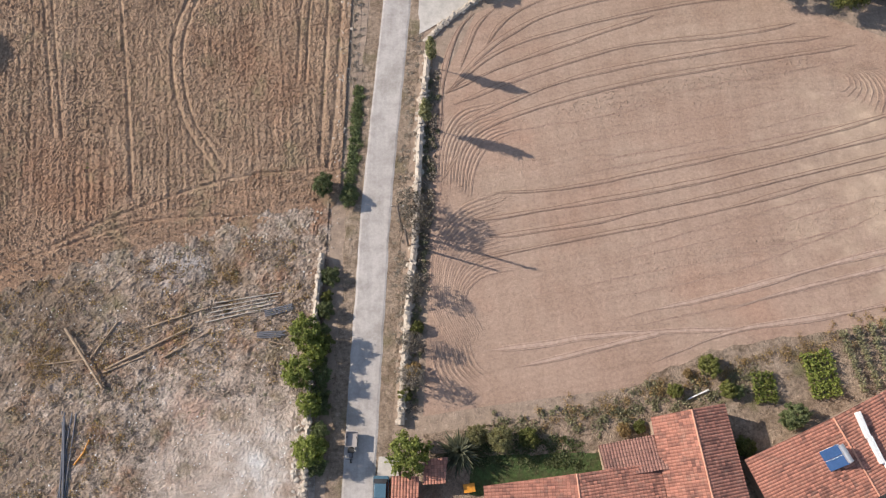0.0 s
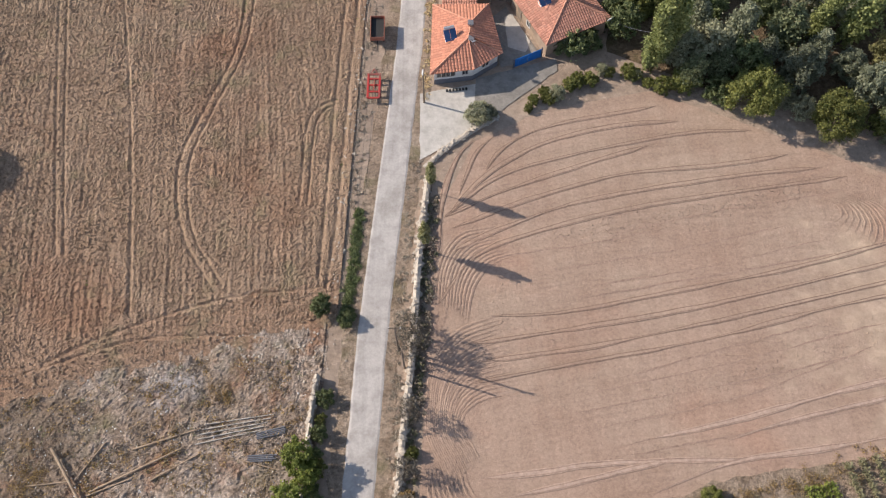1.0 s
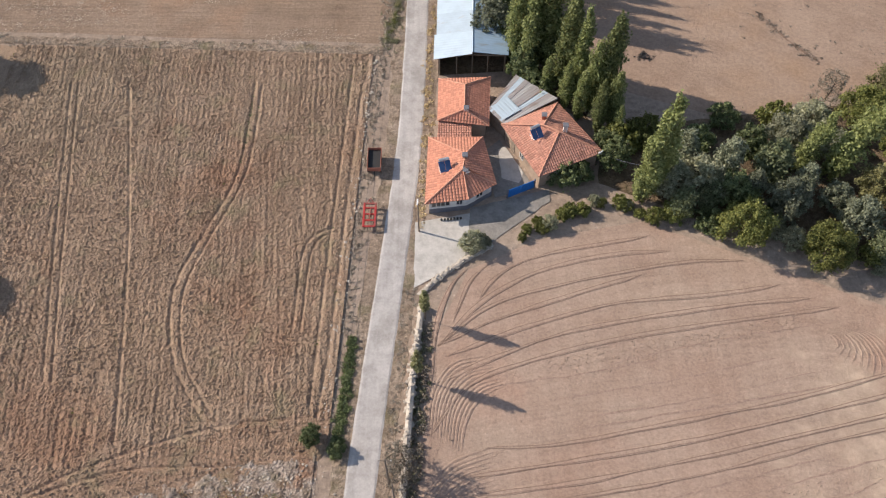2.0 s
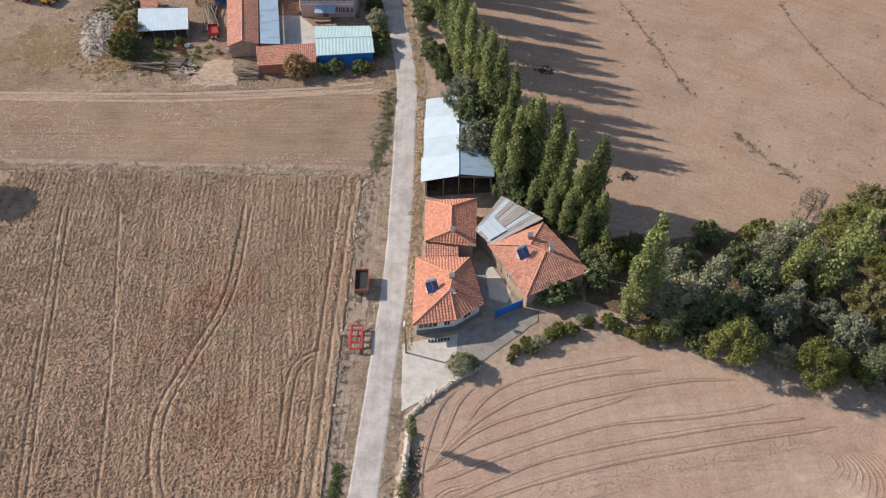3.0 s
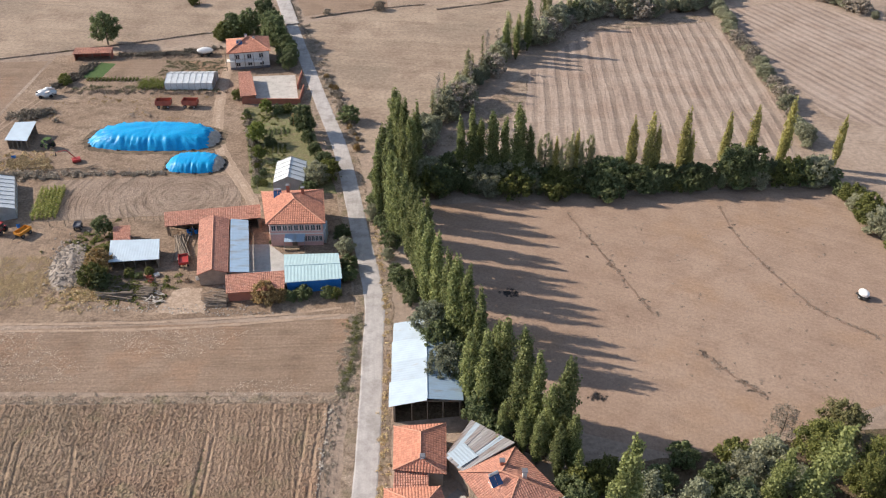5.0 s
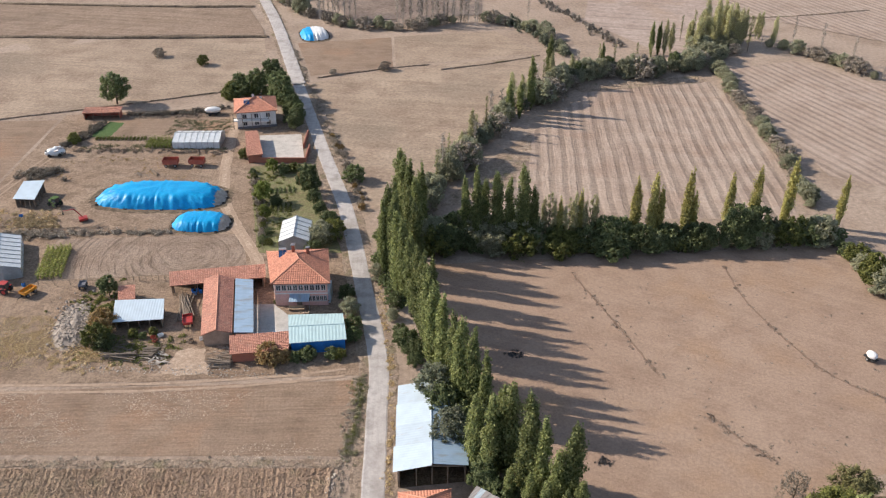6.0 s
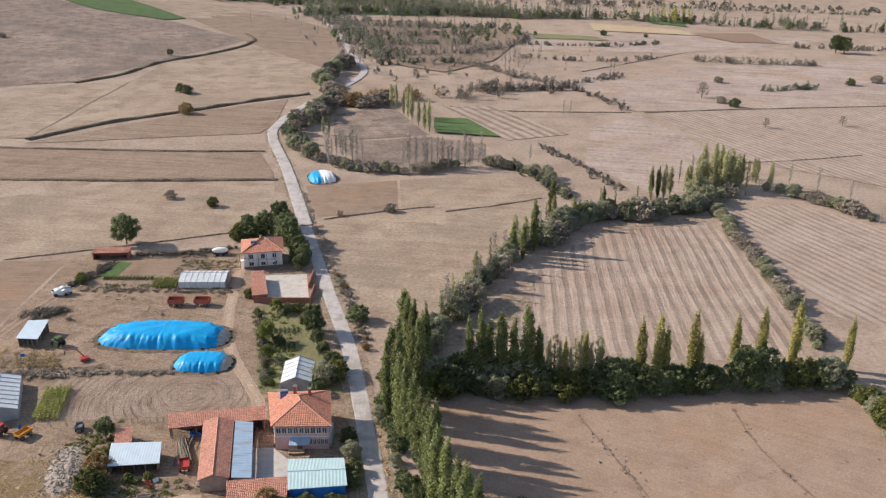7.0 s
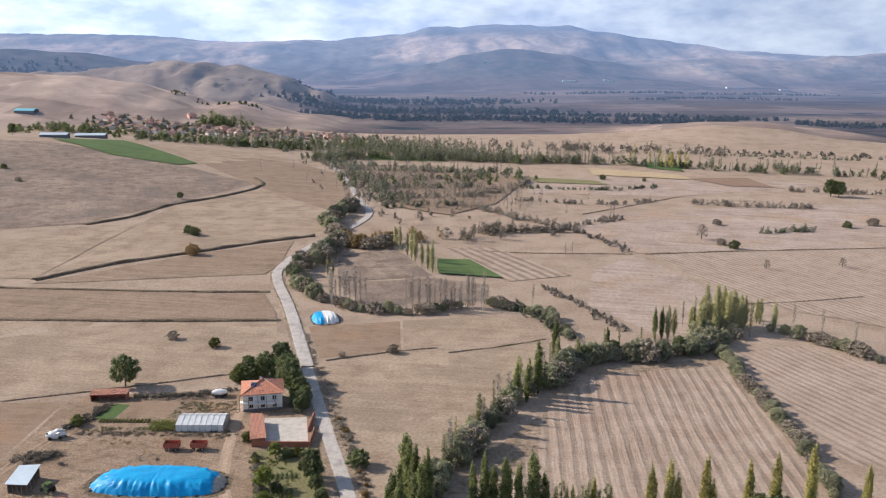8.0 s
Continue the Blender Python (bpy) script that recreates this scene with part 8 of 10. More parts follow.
def tractor(x, y, turn, paint, label, cab=M_GLASS):
    e = empty("tractor", pose(x, y, 0.14, 0, 0, turn), label, "tractor")
    part("hood", cube(-0.38, 0.3, 0.75, 0.38, 1.9, 1.35, bevel=0.08), paint, e)
    part("chassis", cube(-0.3, -0.9, 0.5, 0.3, 1.8, 0.8, bevel=0.03), M_DARK, e)
    c = part("cab", cube(-0.65, -0.95, 1.0, 0.65, 0.35, 2.25, bevel=0.06), cab, e)
    part("cab_roof", cube(-0.75, -1.05, 2.25, 0.75, 0.45, 2.38, bevel=0.05), paint, c)
    for s in (-1, 1):
        part("mudguard", cube(s * 0.85 - 0.22, -1.2, 1.35, s * 0.85 + 0.22, 0.05, 1.43, bevel=0.02), paint, e)
        wheel(e, s * 0.85, -0.6, 0.75, 0.4, paint)
        wheel(e, s * 0.65, 1.5, 0.42, 0.25, paint)
    part("exhaust", rod(bmesh.new(), (0.2, 1.2, 1.35), (0.2, 1.2, 2.1), 0.04, sides=6), M_DARK, e)
    return e


def car(x, y, turn, paint, label):
    e = empty("car", pose(x, y, 0.14, 0, 0, turn), label, "car")
    bm = solid(bmesh.new(), [(-0.84, -2.05, 0.3), (0.84, -2.05, 0.3), (0.84, 2.05, 0.3), (-0.84, 2.05, 0.3)], [(-0.82, -2.0, 0.85), (0.82, -2.0, 0.85), (0.8, 2.0, 0.8), (-0.8, 2.0, 0.8)])
    bmesh.ops.bevel(bm, geom=bm.edges[:], offset=0.09, segments=2, affect="EDGES")
    part("body", bm, paint, e)
    bm = solid(bmesh.new(), [(-0.78, -1.75, 0.83), (0.78, -1.75, 0.83), (0.78, 0.95, 0.83), (-0.78, 0.95, 0.83)], [(-0.62, -1.25, 1.38), (0.62, -1.25, 1.38), (0.62, 0.2, 1.38), (-0.62, 0.2, 1.38)])
    bmesh.ops.bevel(bm, geom=bm.edges[:], offset=0.05, segments=2, affect="EDGES")
    part("cabin_glass", bm, M_GLASS, e)
    part("roof_panel", cube(-0.6, -1.22, 1.37, 0.6, 0.18, 1.43, bevel=0.03), paint, e)
    for s in (-1, 1):
        wheel(e, s * 0.75, -1.3, 0.31, 0.2)
        wheel(e, s * 0.75, 1.3, 0.31, 0.2)
        part("headlight", cube(s * 0.6 - 0.16, 1.98, 0.58, s * 0.6 + 0.16, 2.06, 0.72, bevel=0.02), M_FRAME, e)
        part("mirror", cube(s * 0.9 - 0.08, 0.62, 0.88, s * 0.9 + 0.08, 0.78, 1.0, bevel=0.02), paint, e)
    return e


bm, hoop = bmesh.new(), []
for k in range(14):
    a = 2 * math.pi * k / 14
    hoop.append([bm.verts.new(((0.32 + 0.11 * math.cos(c)) * math.cos(a), (0.32 + 0.11 * math.cos(c)) * math.sin(a), 0.11 * math.sin(c))) for c in (0, 1.05, 2.09, 3.14, 4.19, 5.24)])
for k in range(14):
    for j in range(6):
        bm.faces.new((hoop[k][j], hoop[(k + 1) % 14][j], hoop[(k + 1) % 14][(j + 1) % 6], hoop[k][(j + 1) % 6]))
TYRE = bpy.data.meshes.new("tyre")
bm.to_mesh(TYRE)
bm.free()
TYRE.materials.append(M_DARK)


def silage_mound(x, y, rx, ry, h, turn, label, bare=0.8, bed=M_STRAW):
    """A long heap under a blue sheet; the heap's end past bare * rx is uncovered."""
    e = empty("silage_mound", pose(x, y, 0.05, 0, 0, turn), label, "silage mound")
    cover, end = bmesh.new(), bmesh.new()
    rings, seg = 20, 200

    def spot(i, k, lift):
        s, a = i / rings, 2 * math.pi * k / seg
        cx, cy = math.cos(a), math.sin(a)
        q = (abs(cx) ** 3.4 + abs(cy) ** 2.6) ** (-1 / 3.0)
        px, py = rx * s * q * cx, ry * s * q * cy
        fold = min(1.0, max(0.0, (s - 0.5) * 2.6))
        py *= 1 + fold * (0.075 * noise.noise(Vector((px * 1.3, cy * 2, 2))) + 0.06 * noise.noise(Vector((px * 3.1, cy * 2, 6))))
        px *= 1 + fold * 0.04 * noise.noise(Vector((py * 1.6, cx * 2, 4)))
        z = h * (1 - s ** 5) * (1 + 0.05 * noise.noise(Vector((px * 0.35, py * 0.5, 1))))
        crease = 0.26 * h * min(1, max(0, (s - 0.5) * 3.0)) * noise.noise(Vector((px * 1.5, py * 0.12, 3))) + 0.12 * h * min(1, max(0, (s - 0.6) * 3.0)) * noise.noise(Vector((px * 3.4, py * 0.1, 8))) + 0.08 * noise.noise(Vector((px * 1.1, py * 0.25, 3))) + 0.05 * noise.noise(Vector((px * 3, py * 0.8, 5)))
        return Vector((px, py, max(0.02, z + crease * min(1, 3 * (1 - s) + 0.3) + lift)))
    for bm, lift, keep in ((cover, 0.0, lambda u: u < bare * rx), (end, -0.06, lambda u: u > bare * rx - 0.8)):
        for i in range(rings):
            for k in range(seg):
                pts = [spot(i, k, lift), spot(i + 1, k, lift), spot(i + 1, k + 1, lift), spot(i, k + 1, lift)]
                mx = sum(p.x for p in pts) / 4
                if keep(mx):
                    if i == 0:
                        pts = [pts[0], pts[1], pts[2]]
                    bm.faces.new([bm.verts.new(p) for p in pts])
        bmesh.ops.remove_doubles(bm, verts=bm.verts[:], dist=0.002)
        bmesh.ops.recalc_face_normals(bm, faces=bm.faces[:])
        for f in bm.faces:
            f.smooth = True
    part("tarpaulin", cover, M_BLUE, e, "creased blue plastic tarpaulin")
    part("bare_end", end, bed, e, "uncovered pale silage")
    for k in range(0, seg, 17):
        a = spot(rings, k, 0)
        ty = new("tyre", TYRE)
        ty.parent = e
        ty.matrix_local = pose(a.x * 1.02 + random.uniform(-0.2, 0.2), a.y * 1.03 + random.uniform(-0.15, 0.15), 0.12, random.uniform(-8, 8), 0, 0)
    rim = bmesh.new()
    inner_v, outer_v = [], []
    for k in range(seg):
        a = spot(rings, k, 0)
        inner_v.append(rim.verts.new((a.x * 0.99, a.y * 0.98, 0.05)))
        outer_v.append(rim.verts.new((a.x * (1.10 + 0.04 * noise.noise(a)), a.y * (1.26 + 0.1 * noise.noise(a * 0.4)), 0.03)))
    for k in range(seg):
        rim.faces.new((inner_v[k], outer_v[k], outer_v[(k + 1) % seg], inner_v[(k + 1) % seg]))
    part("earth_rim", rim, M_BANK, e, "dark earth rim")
    return e


silage_mound(-62.6, 181.9, 15.2, 6.0, 2.9, -1.0, "large silage heap under a blue tarpaulin", 0.86)
silage_mound(-50.4, 169.6, 6.4, 4.0, 2.0, -2, "small silage heap under a blue tarpaulin", 0.72)
e = silage_mound(-42.2, 309.5, 5.0, 7.0, 2.2, 15, "white silage heap half under a blue tarpaulin by the road", -0.2, M_WHITE)


def greenhouse(x, y, turn, w, ln, h, label, ribs=6):
    e = empty("greenhouse", pose(x, y, 0.06, 0, 0, turn), label, "greenhouse", "greenhouses")
    z = h * 0.62
    for s in (-1, 1):
        part("roof_film", slab_uv(bmesh.new(), [(s * w / 2, -ln / 2, z), (s * w / 2, ln / 2, z), (0, ln / 2, h), (0, -ln / 2, h)], 0.03), M_GREENHOUSE, e)
        part("side_film", cube(s * w / 2 - 0.02, -ln / 2, 0, s * w / 2 + 0.02, ln / 2, z), M_GREENHOUSE, e)
        bm = bmesh.new()
        f0 = [bm.verts.new(p) for p in ((-w / 2, s * ln / 2 - 0.02, 0), (w / 2, s * ln / 2 - 0.02, 0), (w / 2, s * ln / 2 - 0.02, z), (0, s * ln / 2 - 0.02, h), (-w / 2, s * ln / 2 - 0.02, z))]
        f = bm.faces.new(f0)
        bmesh.ops.solidify(bm, geom=[f], thickness=0.04)
        part("end_film", bm, M_GREENHOUSE, e)
    for k in range(ribs):
        t = -ln / 2 + ln * k / (ribs - 1)
        bm = bmesh.new()
        for a, b in (((-w / 2 - 0.03, 0), (-w / 2 - 0.03, z)), ((w / 2 + 0.03, 0), (w / 2 + 0.03, z)), ((-w / 2 - 0.03, z), (0, h + 0.05)), ((w / 2 + 0.03, z), (0, h + 0.05))):
            rod(bm, (a[0], t, a[1] + 0.03), (b[0], t, b[1] + 0.03), 0.05, sides=5)
        part("rib", bm, M_STEEL, e)
    part("ridge_bar", rod(bmesh.new(), (0, -ln / 2, h + 0.06), (0, ln / 2, h + 0.06), 0.05, sides=5), M_STEEL, e)
    bm = cube(-0.5, -ln / 2 - 0.08, 0, 0.5, -ln / 2 - 0.05, 1.9)
    part("door", bm, M_FRAME, e)
    return e


greenhouse(-28.2, 162.6, 3, 6.4, 9.0, 3.4, "gabled greenhouse of white clouded film")
greenhouse(-87.3, 152.6, 22, 7.6, 14.0, 3.6, "long white film greenhouse with a pitched roof", 9)
greenhouse(-61.3, 213.6, 91, 7.6, 12.4, 3.0, "low greenhouse with whitened roof film", 9)
trailer(-65.0, 199.2, 92, M_RUSTRED, "faded red farm trailer with high side boards", 3.8, 2.2, 1.1)
trailer(-58.4, 199.4, 88, M_RUSTRED, "red farm trailer parked in the yard", 3.8, 2.2, 1.1)
trailer(-11.4, 74.0, 3, M_WALL_BRICK, "dark farm trailer with rusty red sides at the roadside", 3.6, 1.9, 0.6, M_DARK)
trailer(-77.4, 141.3, -25, M_YELLOW, "yellow farm trailer with open sides", 3.0, 1.7, 0.45)
tractor(-82.4, 141.9, 80, M_RED, "old red tractor by the greenhouse")
tractor(-86.0, 177.6, 60, M_GREENFIELD, "small green tractor in front of the shed")
e = empty("cargo_tricycle", pose(-10.5, 5.2, 0.14, 0, 0, 180), "small grey three-wheeled cargo motorcycle on the road", "tricycle")
part("cargo_floor", cube(-0.62, -1.5, 0.5, 0.62, 0.1, 0.58, bevel=0.01), M_SHEET_OLD, e)
for x0, y0, x1, y1 in ((-0.62, -1.5, -0.57, 0.1), (0.57, -1.5, 0.62, 0.1), (-0.57, -1.5, 0.57, -1.45), (-0.57, 0.05, 0.57, 0.1)):
    part("cargo_side", cube(x0, y0, 0.58, x1, y1, 0.98), M_SHEET_OLD, e)
part("chassis", cube(-0.2, -1.3, 0.35, 0.2, 1.2, 0.5, bevel=0.02), M_DARK, e)
part("saddle", cube(-0.35, 0.2, 0.7, 0.35, 0.75, 0.86, bevel=0.06), M_DARK, e)
part("fuel_tank", cube(-0.2, 0.75, 0.65, 0.2, 1.25, 0.92, bevel=0.08), M_PLINTH, e)
part("handlebar", rod(bmesh.new(), (-0.45, 1.3, 1.05), (0.45, 1.3, 1.05), 0.03, sides=6), M_STEEL, e)
part("windscreen", cube(-0.4, 1.42, 0.95, 0.4, 1.45, 1.5, bevel=0.01), M_GLASS, e)
for s in (-0.55, 0.55):
    wheel(e, s, -0.9, 0.3, 0.16)
wheel(e, 0, 1.45, 0.3, 0.14)
car(-7.2, 0.2, 180, M_CARBLUE, "blue-grey saloon car parked by the road")
structure(sheet("parking_slab", [(-7.7, 2.2), (-5.4, 2.2), (-5.4, 4.2), (-7.6, 4.2)], M_CONCRETE, 0.15, 0.6), "small pale concrete slab beside the road", "slab")


def cultivator(x, y, turn):
    e = empty("field_cultivator", pose(x, y, 0.06, 0, 0, turn), "red tined field cultivator standing on the verge", "implement")
    for s in (-0.75, 0.75):
        part("side_beam", cube(s - 0.14, -1.9, 0.72, s + 0.14, 1.9, 0.95, bevel=0.03), M_RED, e)
    for y0 in (-1.85, -0.9, 0.1, 1.1, 1.8):
        part("cross_beam", cube(-0.85, y0 - 0.12, 0.72, 0.85, y0 + 0.12, 0.9, bevel=0.03), M_RED, e)
        for x0 in (-0.6, -0.2, 0.2, 0.6):
            part("tine", rod(bmesh.new(), (x0, y0, 0.75), (x0, y0 - 0.25, 0.0), 0.035, 0.015, 5), M_DARK, e)
    part("hitch", rod(rod(bmesh.new(), (-0.5, 1.8, 0.85), (0, 2.5, 1.1), 0.05, sides=6), (0.5, 1.8, 0.85), (0, 2.5, 1.1), 0.05, sides=6), M_RED, e)
    part("hydraulic_ram", rod(bmesh.new(), (0, -0.8, 1.0), (0.1, 0.9, 1.05), 0.07, sides=8), M_RUSTRED, e)


cultivator(-11.3, 65.0, 2)
e = empty("loader_crane", pose(-77.2, 170.8, 0.06, 0, 0, 30), "red hydraulic loader with a raised arm", "loader")
part("base", cube(-0.9, -0.8, 0.3, 0.9, 0.8, 0.9, bevel=0.05), M_RED, e)
for s in (-0.8, 0.8):
    wheel(e, s, 0, 0.4)
part("boom", rod(bmesh.new(), (0, 0.2, 0.9), (-1.4, 1.6, 2.6), 0.12, sides=8), M_RED, e)
part("jib", rod(bmesh.new(), (-1.4, 1.6, 2.6), (-3.6, 2.6, 2.2), 0.1, 0.07, sides=8), M_RED, e)
part("grapple", rod(bmesh.new(), (-3.6, 2.6, 2.2), (-3.7, 2.65, 1.3), 0.08, 0.16, sides=8), M_DARK, e)
e = empty("water_tanker", pose(-62, 233.2, 0.06, 0, 0, 8), "white wheeled water tank", "water tanker")
part("tank", ball(bmesh.new(), (0, 0, 1.55), (2.3, 1.0, 0.9), 3), M_WHITE, e)
part("frame", cube(-2.1, -0.5, 0.5, 2.1, 0.5, 0.75), M_DARK, e)
for s in (-0.9, 0.9):
    t = part("wheel", rod(bmesh.new(), (s, -0.95, 0.45), (s, -0.7, 0.45), 0.45, sides=14), M_DARK, e)
    t = part("wheel", rod(bmesh.new(), (s, 0.7, 0.45), (s, 0.95, 0.45), 0.45, sides=14), M_DARK, e)
e = empty("covered_machine", pose(-96.8, 205.6, 0.06, 0, 0, 14), "old machine under a white plastic sheet", "covered machine")
bm = ball(ball(bmesh.new(), (0, 0, 0.9), (2.6, 1.4, 1.1), 3), (0.6, 0.2, 1.6), (1.3, 0.9, 0.7), 3)
for v in bm.verts:
    v.co += Vector((0, 0, 1)) * 0.25 * noise.noise(v.co * 1.3) + v.co.normalized() * 0.12 * noise.noise(v.co * 3)
    v.co.z = max(0.02, v.co.z)
part("sheet_cover", bm, M_GREENHOUSE, e)
for x0, y0, z0, ln, tilt in ((-2.2, -0.9, 1.5, 2.4, 12), (-0.4, -1.1, 1.2, 1.8, -20), (0.8, -0.6, 2.1, 1.6, 8), (1.6, -1.2, 1.0, 1.4, 30)):
    bm = cube(0, 0, 0, ln, 0.5, 0.12, bevel=0.02)
    bm.transform(pose(x0, y0, z0, 20, tilt, tilt))
    part("loose_panel", bm, M_DARK if tilt > 10 else M_SHEET_OLD, e)
for s in (-1.3, 1.2):
    part("wheel", rod(bmesh.new(), (s, -1.35, 0.45), (s, -1.1, 0.45), 0.45, sides=12), M_DARK, e)
e = empty("bee_trailer", pose(79, 120.9, 0.05, 0, 0, 20), "small white tank wagon in the field", "wagon")
part("tank", ball(bmesh.new(), (0, 0, 1.1), (0.8, 1.1, 0.7), 2), M_WHITE, e)
part("frame", cube(-0.7, -1.1, 0.4, 0.7, 1.1, 0.55), M_DARK, e)
for s in (-0.8, 0.8):
    wheel(e, s, 0, 0.35)


def fence(points, label, gap=2.4, h=1.3, rails=2):
    e = empty("fence", pose(points[0][0], points[0][1], 0), label, "fence")
    o = Vector((*points[0], 0))
    for a, b in zip(points, points[1:]):
        a, b = Vector((*a, 0)) - o, Vector((*b, 0)) - o
        k = max(2, int((b - a).length / gap))
        for i in range(k + 1):
            p = a + (b - a) * i / k
            part("post", rod(bmesh.new(), p, p + Vector((random.uniform(-0.08, 0.08), random.uniform(-0.08, 0.08), h * random.uniform(0.9, 1.15))), 0.05, 0.04, 5), M_WOOD, e)
        for r in range(rails):
            part("rail", rod(bmesh.new(), a + Vector((0, 0, h * (0.45 + 0.45 * r))), b + Vector((0, 0, h * (0.45 + 0.45 * r))), 0.025, sides=4), M_WOOD, e)


fence([(-80, 144.6), (-70.5, 144.6), (-59.7, 145.8)], "rough wooden fence behind the garden plot")
fence([(-59, 124.2), (-46.8, 125.7), (-38.3, 126.8)], "rough wooden fence in front of the yard", 1.6)
fence([(-44.5, 199), (-34.6, 158)], "wire fence along the kitchen garden", 3.0)
fence([(-12.9, 45), (-12.9, 62), (-12.8, 78), (-12.3, 94)], "wire fence along the ploughed field", 3.2, 1.1)
fence([(-51, 146.6), (-58.5, 146.2)], "old plank fence behind the huts", 1.2, 1.4, 3)


def log_pile(x, y, turn, n, ln, r, label, spread_=1.6, material=M_WOOD):
    e = empty("wood_pile", pose(x, y, 0.06, 0, 0, turn), label, "wood pile")
    for k in range(n):
        lvl = k % 4
        bx = random.uniform(-spread_, spread_) * (1 - 0.18 * lvl)
        a = random.uniform(-0.25, 0.25)
        z = r + lvl * r * 1.8
        part("log", rod(bmesh.new(), (bx - ln / 2 * a, -ln / 2, z), (bx + ln / 2 * a, ln / 2 + random.uniform(-0.5, 0.5), z + random.uniform(-0.04, 0.12)), r * random.uniform(0.7, 1.1), r * 0.7, 6), material, e)


log_pile(-45.3, 136.5, 14, 34, 8.0, 0.12, "stack of long grey poles leaning in the yard", 1.5)
log_pile(-48.5, 122.6, 80, 34, 2.4, 0.11, "heap of grey firewood along the field edge", 2.0)
log_pile(-53.5, 121.4, 88, 10, 6.0, 0.14, "grey logs lying at the field edge", 0.8)
log_pile(-34.6, 121.6, 75, 34, 2.2, 0.12, "stacked grey firewood beside the byre", 2.0)
log_pile(-35.5, 119.6, 88, 10, 4.0, 0.15, "rough logs beside the byre", 0.8)
log_pile(-68, 194.6, 40, 5, 3.0, 0.1, "few loose planks on the yard", 0.7)
e = trailer(-43.9, 131.6, 15, M_RED, "red trailer half under a pole stack", 3.0, 1.8, 0.4)


def heap(name, x, y, rx, ry, h, turn, material, label, category):
    bm = bmesh.new()
    bmesh.ops.create_grid(bm, x_segments=26, y_segments=26, size=1)
    for v in bm.verts:
        d = min(1.0, v.co.xy.length)
        z = h * (1 - d * d) * (0.8 + 0.5 * noise.noise(v.co * 3)) + 0.12 * h * noise.noise(v.co * 9)
        v.co = Vector((v.co.x * rx, v.co.y * ry, max(-0.05, z) if d < 0.97 else -0.05))
    for f in bm.faces:
        f.smooth = True
    ob = mesh_object(name, bm, material)
    ob.matrix_world = pose(x, y, 0.07, 0, 0, turn)
    return tagged(ob, label, category)


heap("mulch_mound", -65.3, 131.0, 3.2, 7.6, 0.75, 11, M_MULCH, "pale grey heap of wood chips and sticks", "heap")
stones("wood_scrap", [(-65.3 + random.gauss(0, 1.6) - 0.2 * (y0 - 131), y0, 0.5 + random.uniform(-0.3, 0.2), random.uniform(0.1, 0.3)) for y0 in [random.gauss(131, 3.5) for _ in range(680)]], M_MULCH, "scattered pale wood scraps on a heap", 3)
tufts("straw_litter", [(-72.5 + random.gauss(0, 4.2), 124.5 + random.gauss(0, 2.6), 0.9, 0.14) for _ in range(260)], 40, 0.13, L_STRAW, "loose yellow straw spread on the yard", "straw", 41)
tufts("brush_pile", [(-96 + random.gauss(0, 2.6), 194 + random.gauss(0, 1.6), 0.9, 1.2) for _ in range(46)], 60, 0.35, L_TWIG, "heap of dry thorn branches", "brushwood", 42)
tufts("brush_pile", [(-84 + random.gauss(0, 6), 164.4 + random.gauss(0, 0.8), 0.7, 0.8) for _ in range(60)] + [(-66 + random.gauss(0, 6), 165.2 + random.gauss(0, 0.6), 0.6, 0.6) for _ in range(50)], 50, 0.32, L_GREY, "line of dry brushwood beside the plot", "brushwood", 43)
tufts("brush_pile", [(-88 + random.gauss(0, 3), 169.5 + random.gauss(0, 1.6), 0.7, 0.7) for _ in range(50)], 50, 0.3, L_STRAW, "yellow dry weeds by the shed", "weeds", 44)
tufts("brush_pile", [p + (0.8, 1.0) for p in along_line([(-92, 226), (-93.5, 218), (-96, 211)], 60, 0.9, 45)] + [p + (0.7, 0.9) for p in along_line([(-86, 233), (-72, 234), (-60, 238)], 90, 0.8, 46)], 60, 0.32, L_TWIG, "dry thorn hedge round the plot", "brushwood", 45)
e = empty("scrap_logs", pose(-80, 166.4, 0.06), "scattered grey logs and scrap beside the brushwood", "scrap wood")
for k in range(26):
    a, x, y = random.uniform(-0.6, 0.6), random.uniform(-9, 10), random.uniform(-1.2, 1.6)
    part("log", rod(bmesh.new(), (x, y, 0.15), (x + 2.6 * math.cos(a), y + 2.6 * math.sin(a), 0.2 + random.uniform(0, 0.3)), 0.09, 0.06, 6), M_WOOD, e)


def maize(name, x0, y0, x1, y1, turn, rows, label, mat=L_MAIZE, h=1.7):
    spots = []
    c, s = math.cos(radians(turn)), math.sin(radians(turn))
    for r in range(rows):
        for k in range(int((y1 - y0) / 0.5)):
            u, v = (x1 - x0) * ((r + 0.5) / rows - 0.5), (k * 0.5) - (y1 - y0) / 2 + random.uniform(-0.1, 0.1)
            spots.append(((x0 + x1) / 2 + u * c - v * s, (y0 + y1) / 2 + u * s + v * c, 0.32, h * random.uniform(0.8, 1.15)))
    return tufts(name, spots, 34, 0.22, mat, label, "crop", int(abs(x0)))


maize("maize_bed", -79.4, 147, -74.2, 159, 10, 6, "bed of tall green maize")
maize("bean_rows", -75, 210, -68, 215.5, 0, 7, "rows of staked green beans", L_BRIGHT)
maize("vegetable_rows", -90, 215.2, -76, 217.2, 0, 14, "low row of green vegetables", L_BROAD, 0.8)
maize("vegetable_rows", 32.2, 10.8, 34.8, 14.4, 8, 4, "small bed of bright leafy plants", L_BRIGHT, 1.1)
